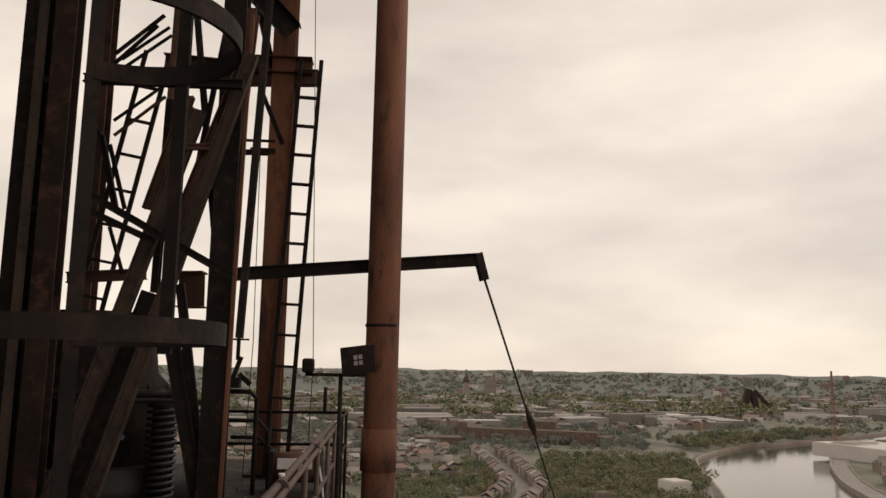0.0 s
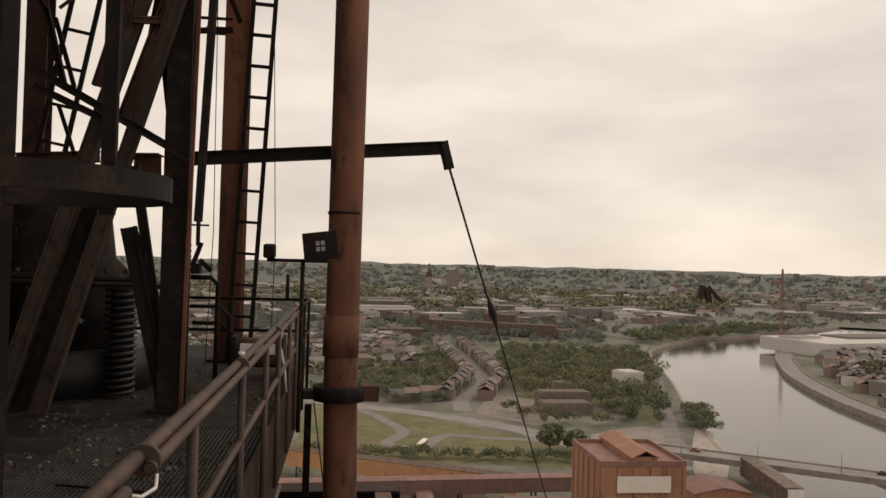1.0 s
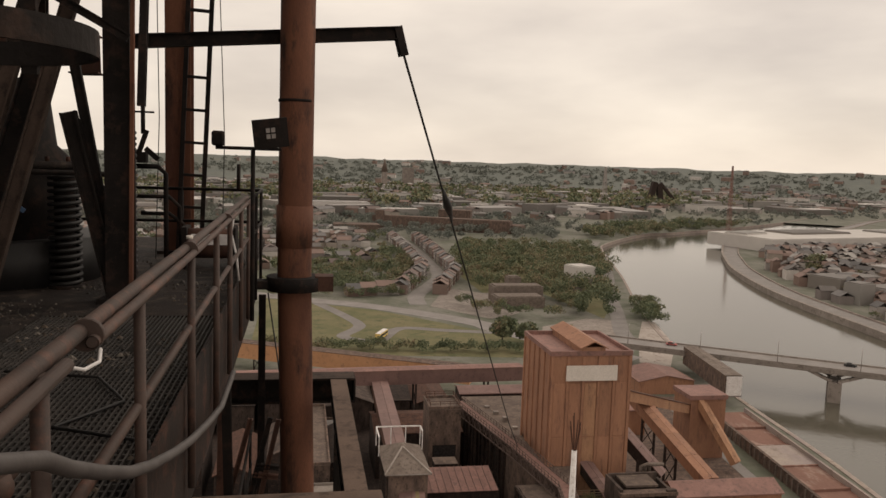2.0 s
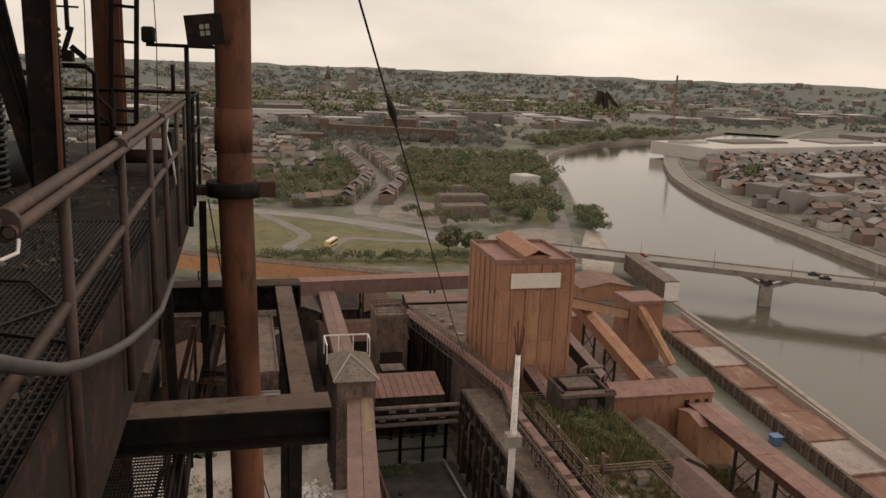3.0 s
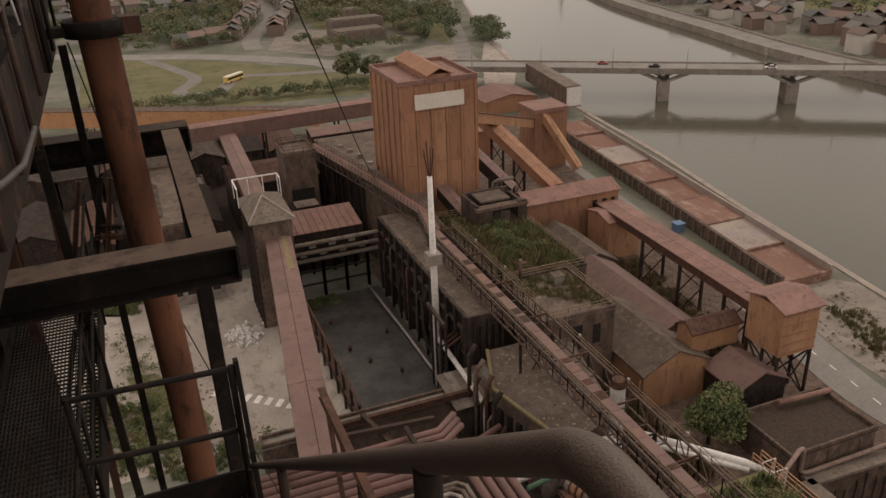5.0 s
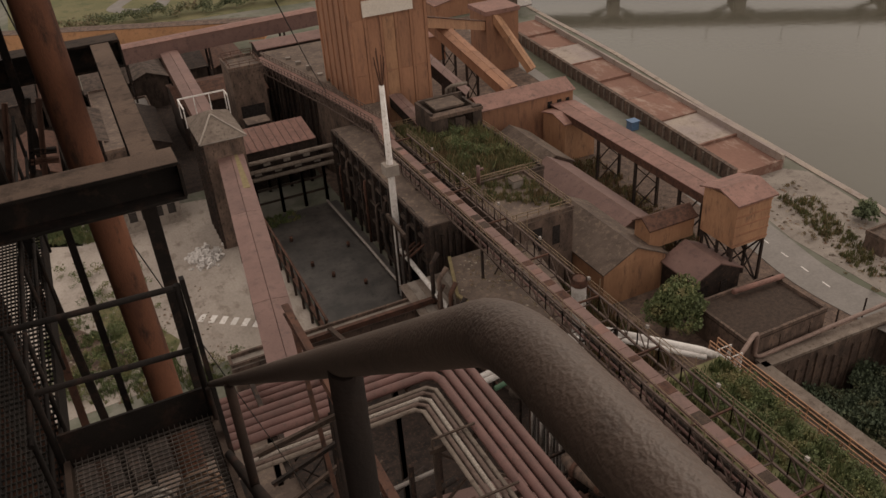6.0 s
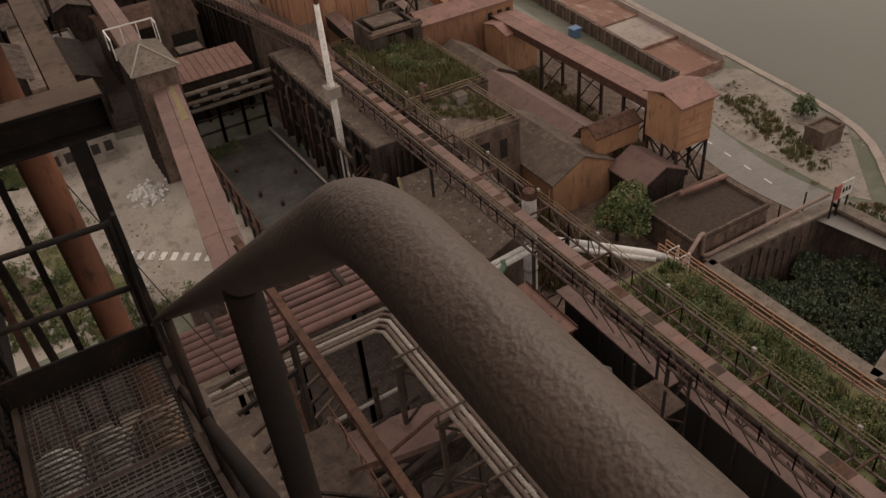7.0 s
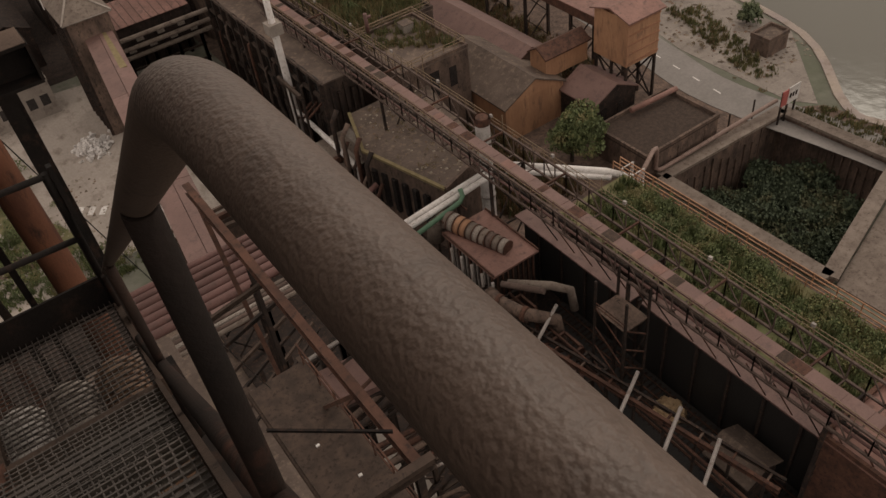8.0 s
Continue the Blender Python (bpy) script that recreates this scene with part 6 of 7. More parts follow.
for i in range(1200):
    zone = random.random()
    if zone < 0.45:
        x, y, z, s = random.uniform(-14, 10), random.uniform(106, 135), 0.05, random.uniform(0.06, 0.28)
    elif zone < 0.7:
        x, y, z, s = random.uniform(43, 59), random.uniform(76, 99), 11.82, random.uniform(0.05, 0.25)
        if not inside((x, y), [(45.8, 99), (59, 99), (55, 78), (46, 75), (43, 89.8)]):
            continue
    else:
        x, y, z, s = random.uniform(112, 128), random.uniform(72, 106), 0.06, random.uniform(0.1, 0.4)
    k = len(V)
    V += [(x - s, y - s * 0.7, z), (x + s * 0.8, y - s, z), (x + s, y + s * 0.8, z), (x - s * 0.6, y + s, z), (x, y, z + s * 0.8)]
    F += [(k, k + 1, k + 4), (k + 1, k + 2, k + 4), (k + 2, k + 3, k + 4), (k + 3, k, k + 4)]
M["debris"] = island_mat("loose_debris", [(0.30, 0.25, 0.2), (0.17, 0.13, 0.10), (0.22, 0.15, 0.11), (0.34, 0.29, 0.24), (0.13, 0.10, 0.08)], 0.9, 0.3, 1)
tagged(mesh_ob("debris", V, F, "debris"), "scattered broken bricks and grit on yards and roofs", "debris", kind="stuff")
lawn([(-16.9, 174.2), (-8.2, 170.0), (-8.3, 160.2), (-16.8, 164.3)], "grass", "patch of weedy grass on the dusty yard", "grass_patch", 0.05)
wood("yard_tufts", scatter([(-16.9, 174.2), (-8.2, 170.0), (-8.3, 160.2), (-16.8, 164.3)], 70, 0.3, 0.9), "low green weeds on the dusty yard", "leafgreen", per=80)
lawn([(-9.5, 136.0), (-4.5, 135.6), (3.7, 117.4), (2.4, 114.5), (-5.3, 120.7)], "grass", "strip of weedy grass across the dusty yard", "grass_patch", 0.06)
wood("yard_tufts", scatter([(-9.5, 136.0), (-4.5, 135.6), (3.7, 117.4), (2.4, 114.5), (-5.3, 120.7)], 70, 0.3, 0.9), "low green weeds on the dusty yard", "leafgreen", per=80)
lawn([(-16.4, 137.5), (-5.9, 121.0), (-3.0, 114.3), (-9.2, 115.9), (-15.4, 117.5)], "brown", "bare brown dirt on the yard", "dirt", 0.055)
wood("yard_edge_weeds", scatter([(-16, 128), (-4, 126), (3, 112), (12, 108), (8, 104), (-14, 110)], 90, 0.5, 1.5), "green weeds between dusty tracks", "leafgreen", per=110)


# ---------- the furnace-top platform ----------
plat = thing("platform", "steel furnace-top platform with a grimy deck and open grating", "platform", (-1, 7, 79), kind="structure")
Bm().box(-6.5, 0.22, 8.6, 16.5, 78.9, 79.0).part("deck_plate", "floor", plat, "grimy brown deck plate")
Bm().box(-6.5, -1.6, 0.5, 8.6, 78.9, 79.0).part("deck_plate", "floor", plat)
b = Bm()
for i in range(46):
    x = -1.58 + i * 0.0395
    b.box(x, x + 0.012, 0.6, 8.6, 78.96, 79.0)
b.part("grating_bars", "grate", plat)["kind"] = "stuff"
b = Bm()
for i in range(95):
    y = 0.7 + i * 0.083
    b.box(-1.6, 0.22, y, y + 0.018, 78.955, 78.99)
b.part("cross_bars", "grate", plat)["kind"] = "stuff"
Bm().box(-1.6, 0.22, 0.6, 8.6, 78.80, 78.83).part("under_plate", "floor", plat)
Bm().box(0.225, 0.245, 0.6, 13.2, 78.4, 79.23).part("toe_plate", "sideplate", plat, "rusty toe plate along the platform edge")
Bm().ibeam((0.10, 0.6, 78.62), (0.10, 13.2, 78.62), 0.24, 0.5).part("edge_beam", "dark", plat)

rail_r = 0.027
t = thing("guard_rail", "brown painted pipe guard rail along the platform edge", "railing", (0.27, 6, 79))
tube_ = Bm()
tube_.tube([(0.265, 0.9, 80.1), (0.265, 2.55, 80.1), (0.265, 5.1, 80.1), (0.265, 10.4, 80.13)], rail_r, 14).part("top_rail", "rail", t)
Bm().tube([(0.31, 2.72, 80.075), (0.315, 5.2, 80.075), (0.315, 10.4, 80.1)], 0.021, 12, caps=False).tube([(0.31, 5.2, 80.075), (0.31, 2.72, 80.075)], 0.017, 12).part("conduit", "rail", t)
Bm().tube([(0.31, 1.2, 80.06), (0.31, 2.45, 80.075)], 0.021, 12).part("conduit", "rail", t)
Bm().tube([(0.31, 2.45, 80.07), (0.33, 2.55, 80.035), (0.345, 2.66, 80.03), (0.335, 2.72, 80.055)], 0.006, 6).part("wire", "white", t, "bare pale wire between two conduits")
Bm().tube([(0.275, 0.9, 79.6), (0.275, 10.4, 79.62)], 0.023, 12).part("mid_rail", "rail", t)
for y in (2.3, 3.58, 5.15, 6.6, 7.8, 9.2, 10.4):
    Bm().tube([(0.285, y, 78.6), (0.285, y, 80.09)], 0.024, 12).part("post", "rail", t)
for y in (2.75, 5.05, 7.4):
    Bm().tube([(0.285, y, 80.09), (0.285, y + 0.03, 80.09)], 0.052, 14).part("strap", "rail", t)
Bm().tube([(0.28, 5.12, 80.15), (0.28, 5.12, 80.17)], 0.02, 8).part("ring", "cream", t)

t = thing("end_rail", "dark guard rail across the far end of the platform", "railing", (-0.6, 13.2, 79))
for z in (80.1, 79.6):
    Bm().tube([(-3.5, 13.2, z), (0.3, 13.2, z), (0.3, 10.4, z)], 0.024, 10).part("rail", "dark", t)
for x, y in ((-2.2, 13.2), (-0.9, 13.2), (0.3, 13.2), (0.3, 11.8), (0.3, 11.0)):
    Bm().tube([(x, y, 78.6), (x, y, 80.12)], 0.024, 10).part("post", "dark", t)
Bm().tube([(-0.05, 13.2, 80.1), (-0.05, 13.25, 80.5)], 0.03, 8).part("stub", "dark", t)
t = thing("hanging_rope", "pale frayed rope tied to the rail", "rope", (0.2, 8.8, 79.4))
Bm().tube([(0.25, 8.8, 80.1), (0.22, 8.7, 79.85), (0.27, 8.75, 79.6), (0.3, 8.7, 79.35)], 0.012, 6).part("rope", "white", t)

# hose looping under the beam
t = thing("hose", "grey rubber hose sagging from the rail to a beam", "hose", (0.34, 4, 79.3))
pts = [(0.36, 7.3, 78.75), (0.36, 6.2, 78.78), (0.36, 5.4, 78.93), (0.36, 4.6, 79.1), (0.36, 4.0, 79.25), (0.36, 3.4, 79.42), (0.36, 3.0, 79.55), (0.36, 2.6, 79.71), (0.355, 2.3, 79.84), (0.35, 2.1, 79.94), (0.33, 1.7, 80.08), (0.3, 1.3, 80.12)]
Bm().tube(pts, 0.023, 12).part("hose", "hose", t)

# outrigger beams and the tall pipe
for y, nm in ((8.25, "outrigger_beam"), (13.1, "outrigger_beam")):
    t = thing(nm, "dusty brown steel I-beam reaching out from the platform", "beam", (0.6, y, 76.92), group="outrigger beams")
    Bm().ibeam((-0.8, y, 76.92), (1.82, y, 76.92), 0.42, 0.40, 0.03, 0.02).part("beam", "dark", t)
    Bm().box(-0.8, 1.815, y - 0.205, y + 0.205, 77.121, 77.126).part("dust_layer", "dust" if y < 9 else "beam", t, "dusty brown top of the beam")
    Bm().box(1.80, 1.83, y - 0.2, y + 0.2, 76.74, 77.1).part("end_plate", "dark", t)
t = thing("tie_beam", "brown steel beam linking two outriggers", "beam", (1.55, 10.7, 76.95))
Bm().ibeam((1.55, 8.47, 76.98), (1.55, 12.9, 76.98), 0.26, 0.26, 0.025, 0.018).part("beam", "dark", t)
Bm().box(1.425, 1.675, 8.48, 12.88, 77.111, 77.116).part("dust_layer", "dust", t, "dusty brown top of the beam")
t = thing("outrigger_post", "dark steel post below the outrigger end", "post", (1.45, 8.2, 70))
Bm().ibeam((1.45, 8.25, 76.72), (1.45, 8.25, 70), 0.14, 0.2, 0.02, 0.014, up=(0, 1, 0)).part("post", "dark", t)
t = thing("outrigger_post", "dark steel post below the far outrigger", "post", (1.6, 12.9, 70))
Bm().ibeam((1.6, 12.9, 76.72), (1.6, 12.9, 66), 0.2, 0.2, 0.02, 0.014, up=(0, 1, 0)).part("post", "dark", t)

PX, PY = 0.84, 12.0
pole = thing("tall_pipe", "tall rusty orange-brown vent pipe clamped to the platform", "pipe", (PX, PY, 60))
pp = Bm().tube([(PX + 0.75, PY, 40), (PX + 0.17, PY, 72), (PX, PY, 79), (PX + 0.06, PY, 97)], 0.245, 32).part("pipe", "pole", pole)
Bm().tube([(PX - 0.01, PY, 79.35), (PX, PY, 79.95)], 0.262, 32).part("coupling", "pole", pp, "welded pipe coupling")
Bm().tube([(PX, PY, 81.42), (PX, PY, 81.46)], 0.252, 32).part("weld", "dark", pp)
b = Bm().tube([(PX, PY, 78.72), (PX, PY, 78.92)], 0.40, 28)
cr = b.part("clamp_ring", "dark", pole, "sooty clamp ring")
Bm().box(PX + 0.3, PX + 0.56, PY - 0.2, PY + 0.12, 78.72, 78.94).part("clamp_lug", "rust", cr)
Bm().box(0.2, PX - 0.3, PY - 0.16, PY + 0.1, 78.74, 78.86).part("bracket", "dark", pole)

arm = thing("davit_arm", "dark steel arm with a wire at its tip", "arm", (0, 12.35, 82.3))
Bm().ibeam((-1.5, 12.35, 82.19), (2.31, 12.35, 82.52), 0.16, 0.19, 0.02, 0.04).part("beam", "dark", arm)
Bm().bar((2.29, 12.35, 82.62), (2.41, 12.4, 82.2), 0.1, 0.13).part("shackle", "dark", arm)
A0, A1 = Vector((2.41, 12.4, 82.22)), Vector((41.3, 141.1, 28.0))
wire = thing("guy_wire", "long steel guy wire with a turnbuckle", "cable", tuple(A0))
Bm().tube([A0, A0.lerp(A1, 0.5) + Vector((0, 0, -0.6)), A1], [0.022, 0.05, 0.09], 6).part("wire", "black", wire)
kp = lambda f: A0.lerp(A1, f)
Bm().tube([kp(0.04), kp(0.048), kp(0.056)], [0.02, 0.11, 0.02], 8).part("turnbuckle", "black", wire)

# floodlights
wire2 = thing("stay_wire", "thin dark stay wire running down from the pipe", "cable", (0.5, 12.3, 78))
Bm().tube([(0.45, 12.4, 78.6), (1.05, 13.2, 74.2), (1.95, 14.2, 70.4), (4.2, 17, 61)], 0.012, 5).part("wire", "black", wire2)
lp = thing("floodlight_post", "thin post with a crossbar carrying two lamps", "lamp post", (0.3, 9.8, 79))
Bm().tube([(0.3, 9.8, 78.7), (0.3, 9.8, 80.72)], 0.026, 10).part("post", "dark", lp)
Bm().tube([(-0.12, 9.8, 80.73), (0.62, 9.8, 80.73)], 0.02, 8).part("crossbar", "dark", lp)
fl = thing("floodlight", "square black floodlight tilted on a crossbar", "floodlight", (0.46, 9.75, 80.86))
m = pose(0.46, 9.75, 80.92, 12, -8, 10)
b = Bm(); b.box(-0.17, 0.17, -0.05, 0.06, -0.15, 0.15, m); b.bevel(0.012)
fh = b.part("housing", "black", fl)
b = Bm(); b.box(-0.2, 0.2, -0.07, -0.05, -0.17, 0.17, m)
b.part("bezel", "dark", fl)
for i, (u, v) in enumerate(((-0.03, 0.04), (0.03, 0.04), (-0.03, -0.03), (0.03, -0.03))):
    b = Bm(); b.box(u - 0.022, u + 0.022, -0.082, -0.07, v - 0.025, v + 0.025, m); b.part("emitter", "pipe_grey", fh)
Bm().tube([(0.46, 9.8, 80.73), (0.46, 9.8, 80.82)], 0.02, 8).part("bracket", "dark", fl)
fl.location.x += 0.1
lp.location.x += 0.07
fl = thing("small_lamp", "small dark lamp at the end of a crossbar", "lamp", (-0.1, 9.8, 80.75))
Bm().box(-0.17, -0.03, 9.72, 9.86, 80.75, 80.92).bevel(0.02).part("housing", "dark", fl)
fl.location.x += 0.08

# ---------- steelwork of the furnace top ----------
def column(x, y, z0, z1, w, label, material="dark", edge="rust", turn=0):
    t = thing("column", label, "column", (x, y, z0))
    Bm().ibeam((x, y, z0), (x, y, z1), w, w, 0.03, 0.025, up=(0, 1, 0) if not turn else (1, 0, 0)).part("column", material, t)
    if edge:
        Bm().box(x + w / 2 - 0.03, x + w / 2 + 0.015, y - w / 2 - 0.02, y - w / 2 + 0.02, z0, z1).part("flange_edge", edge, t, "rust-red flange edge")
    Bm().box(x - w * 0.8, x + w * 0.8, y - w * 0.8, y + w * 0.8, z0, z0 + 0.05).part("base_plate", "floor", t)
    return t




def member(p, q, w, h, label, material="dark", category="brace"):
    t = thing("brace", label, category, tuple(Vector(p).lerp(Vector(q), 0.5)))
    Bm().ibeam(p, q, w * 0.75, h * 0.85, 0.018, 0.016).part("brace", material, t)
    return t


column(-1.02, 9.45, 79, 91, 0.27, "sooty black steel column with a rusty flange edge", "dark", None)
member((-0.80, 9.27, 85.0), (-0.88, 9.25, 79.0), 0.05, 0.07, "rust-red steel angle along the column", "pole")
member((-0.88, 9.62, 85.2), (-1.07, 9.6, 82.28), 0.22, 0.25, "rust-brown inclined steel plate", "rust")
column(-1.06, 14.1, 79, 91, 0.40, "rust-brown steel column standing on the deck", "pole", None)
column(-4.28, 14.1, 79, 91, 0.34, "rust-brown steel column further back", "rust", None)
column(-3.32, 9.4, 79, 91, 0.25, "sooty steel tower leg", "dark", None)
column(-3.2, 9.2, 79, 91, 0.08, "thin brown steel angle beside a tower leg", "beam", None)
column(-2.98, 9.4, 79, 91, 0.25, "sooty channel tower leg with rust streaks", "sideplate", None)
member((-1.6, 14.1, 84.6), (-0.9, 14.1, 84.6), 0.14, 0.14, "short dark cross bar", "dark", "bar")
member((-1.9, 14.0, 86.15), (-0.55, 14.0, 86.15), 0.5, 0.35, "rusty box beam high on the tower", "rust", "beam")
member((-1.9, 14.0, 88.5), (-0.9, 14.0, 84.8), 0.1, 0.14, "sooty diagonal steel brace high up")
member((-1.55, 13, 87.2), (-0.8, 13, 86.4), 0.3, 0.4, "dark bulky steelwork high up")
member((-0.77, 9.20, 84.47), (-2.35, 9.20, 79.00), 0.14, 0.18, "dusty brown inclined steel brace", "beam", "brace")
member((-1.37, 9.30, 83.80), (-2.81, 9.30, 79.00), 0.16, 0.20, "dusty brown inclined steel brace", "beam", "brace")
member((-1.83, 9.45, 81.64), (-2.63, 9.45, 79.00), 0.17, 0.21, "sooty inclined brace down to the deck", "dark", "brace")
member((-2.46, 9.00, 82.69), (-0.83, 9.00, 81.80), 0.08, 0.10, "sooty diagonal angle brace", "dark", "brace")
member((-2.46, 9.05, 82.51), (-1.70, 9.05, 82.17), 0.07, 0.09, "sooty diagonal angle brace", "dark", "brace")
member((-1.93, 9.60, 88.00), (-1.16, 9.60, 82.28), 0.09, 0.11, "sooty steep steel brace", "dark", "brace")
member((-0.74, 9.60, 88.00), (-1.55, 9.60, 82.27), 0.07, 0.09, "sooty steep steel brace", "dark", "brace")
member((-1.82, 9.70, 84.03), (-1.85, 9.70, 81.66), 0.11, 0.14, "sooty steep steel brace", "dark", "brace")
member((-1.77, 9.70, 88.00), (-1.82, 9.70, 84.03), 0.09, 0.11, "rust-brown steel post on the tower", "rust", "brace")
member((-0.46, 9.00, 88.00), (-0.71, 9.00, 81.12), 0.10, 0.12, "dark steel hanger post beside the column", "dark", "brace")
member((-3.23, 12.00, 85.41), (-2.55, 12.00, 85.96), 0.04, 0.05, "dark thin lattice bar high up", "dark", "brace")
member((-3.18, 12.00, 85.29), (-2.51, 12.00, 85.83), 0.04, 0.05, "dark thin lattice bar high up", "dark", "brace")
member((-3.28, 12.00, 84.44), (-2.58, 12.00, 85.02), 0.04, 0.05, "dark thin lattice bar high up", "dark", "brace")
member((-3.26, 12.00, 84.21), (-2.54, 12.00, 84.85), 0.04, 0.05, "dark thin lattice bar high up", "rust", "brace")
member((-3.31, 12.00, 84.07), (-3.02, 12.00, 83.09), 0.05, 0.07, "dark thin steel brace", "dark", "brace")
member((-3.63, 12.00, 84.46), (-3.42, 12.00, 84.14), 0.05, 0.07, "dark thin steel brace", "dark", "brace")
member((-3.22, 12.00, 82.82), (-2.98, 12.00, 82.12), 0.05, 0.06, "dark thin steel brace", "dark", "brace")
member((-1.51, 9.25, 83.33), (-1.06, 9.25, 83.34), 0.08, 0.09, "rust-brown steel cross tie", "rust", "brace")
member((-3.77, 12.00, 82.05), (-2.64, 12.00, 82.13), 0.15, 0.19, "rust-brown steel cross beam", "rust", "beam")
member((-3.06, 14.00, 85.88), (-0.44, 14.00, 85.97), 0.25, 0.32, "rust-brown steel cross beam", "rust", "beam")
member((-1.78, 10.50, 81.77), (-1.45, 10.50, 81.78), 0.43, 0.54, "rusty steel gusset box behind the braces", "rust", "brace")
member((-1.53, 9.40, 81.05), (-1.06, 9.40, 79.00), 0.15, 0.19, "sooty steep brace meeting the column foot", "dark", "brace")
member((-1.51, 9.50, 81.75), (-1.05, 9.50, 79.00), 0.09, 0.12, "sooty steep brace meeting the column foot", "dark", "brace")
member((-3.44, 9.30, 84.36), (-3.12, 9.30, 84.07), 0.05, 0.06, "dark steel rung beside a tower leg", "dark", "brace")
member((-3.36, 9.30, 83.46), (-3.10, 9.30, 83.32), 0.05, 0.06, "dark steel rung beside a tower leg", "dark", "brace")
member((-3.28, 9.30, 82.60), (-3.14, 9.30, 82.56), 0.05, 0.06, "dark steel rung beside a tower leg", "dark", "brace")
member((-1.30, 13.00, 85.41), (-0.89, 13.00, 84.45), 0.07, 0.09, "sooty steel bracing high on the tower", "dark", "brace")
member((-1.56, 13.00, 84.28), (-1.00, 13.00, 84.32), 0.08, 0.10, "sooty steel bracing high on the tower", "dark", "brace")
member((-1.57, 13.00, 84.49), (-1.01, 13.00, 84.49), 0.04, 0.05, "sooty steel bracing high on the tower", "dark", "brace")
member((-1.68, 13.00, 86.54), (-1.35, 13.00, 85.71), 0.07, 0.09, "sooty steel bracing high on the tower", "dark", "brace")
member((-3.45, 10.00, 80.99), (-2.95, 10.00, 80.97), 0.11, 0.14, "sooty steel bar near the machinery", "dark", "brace")
member((-2.85, 10.00, 80.34), (-2.62, 10.00, 79.46), 0.09, 0.11, "sooty steel bar near the machinery", "dark", "brace")


member((-0.89, 9.35, 84.43), (-1.61, 9.35, 82.24), 0.18, 0.15, "dusty brown diagonal steel brace", "rust")
member((-1.52, 9.4, 84.0), (-1.91, 9.4, 82.6), 0.16, 0.14, "dusty brown diagonal steel brace", "rust")
member((-2.82, 12.8, 85.68), (-1.47, 12.8, 85.59), 0.36, 0.32, "rust-brown cross beam high on the tower", "rust")
member((-3.33, 12.0, 85.5), (-2.64, 12.0, 86.15), 0.05, 0.06, "thin dark lattice bar high up", "dark")
member((-3.4, 12.0, 85.27), (-2.73, 12.0, 85.98), 0.05, 0.06, "thin dark lattice bar high up", "dark")
member((-3.44, 12.0, 84.2), (-3.15, 12.0, 83.07), 0.11, 0.10, "thin dark steel brace high up", "dark")
member((-2.6, 9.0, 84.02), (-0.82, 9.0, 84.02), 0.14, 0.12, "dark ring bar of the tower", "dark")
member((0.29, 11.0, 77.11), (0.0, 11.0, 75.98), 0.09, 0.08, "sooty brace below the outriggers", "rust")
member((0.55, 11.0, 77.12), (0.27, 11.0, 75.96), 0.09, 0.08, "sooty brace below the outriggers", "dark")
member((0.66, 11.0, 77.09), (0.41, 11.0, 75.95), 0.09, 0.08, "sooty brace below the outriggers", "rust")
member((0.02, 11.0, 75.05), (-0.38, 11.0, 74.02), 0.09, 0.08, "sooty brace below the outriggers", "dark")
member((-0.05, 11.0, 75.1), (0.04, 11.0, 73.96), 0.09, 0.08, "sooty brace below the outriggers", "dark")
member((-0.18, 11.0, 75.07), (-0.49, 11.0, 74.04), 0.09, 0.08, "sooty brace below the outriggers", "rust")
member((0.37, 11.0, 76.45), (0.67, 11.0, 76.41), 0.09, 0.08, "sooty brace below the outriggers", "dark")
member((0.33, 11.0, 76.33), (0.66, 11.0, 76.28), 0.09, 0.08, "sooty brace below the outriggers", "rust")


def ladder(p, q, w, label, side=(0, 1, 0), material="dark", step=0.3):
    t = thing("ladder", label, "ladder", tuple(p))
    p, q = Vector(p), Vector(q)
    d = (q - p).normalized()
    s = Vector(side).cross(d).normalized() * w / 2
    for k in (-1, 1):
        Bm().bar(p + s * k, q + s * k, 0.07, 0.05, up=side).part("stile", material, t)
    n = int((q - p).length / step)
    for i in range(n):
        c = p + d * step * (i + 0.5)
        Bm().bar(c - s, c + s, 0.045, 0.07, up=side).part("rung", material, t)
    return t


ladder((-0.86, 13.7, 79.0), (-0.55, 13.7, 86.2), 0.36, "dark steel ladder leaning beside a rusty column", step=0.52)
ladder((-4.05, 13.7, 81.6), (-3.2, 13.7, 86.2), 0.42, "dark inclined stair with open treads", step=0.62)

# unseen wall, added to block sky light from the left
closing = thing("shade_wall_west", "unseen dark wall added to keep sky light off the furnace top", "wall", (-6.6, 3, 79), kind="structure")
Bm().box(-6.7, -6.5, -6, 11.5, 79, 91).part("wall", "dark", closing)
# deck and beams above the view, added to shade the steelwork below
t = thing("shade_deck", "unseen dark deck added overhead to shade the platform", "platform", (-5, 10, 91), kind="structure")
Bm().box(-10, -0.1, 4, 20, 91, 91.4).part("deck", "dark", t)
for y in (5, 9.4, 14, 19):
    Bm().ibeam((-10, y, 90.7), (-0.1, y, 90.7), 0.3, 0.6).part("beam", "dark", t)

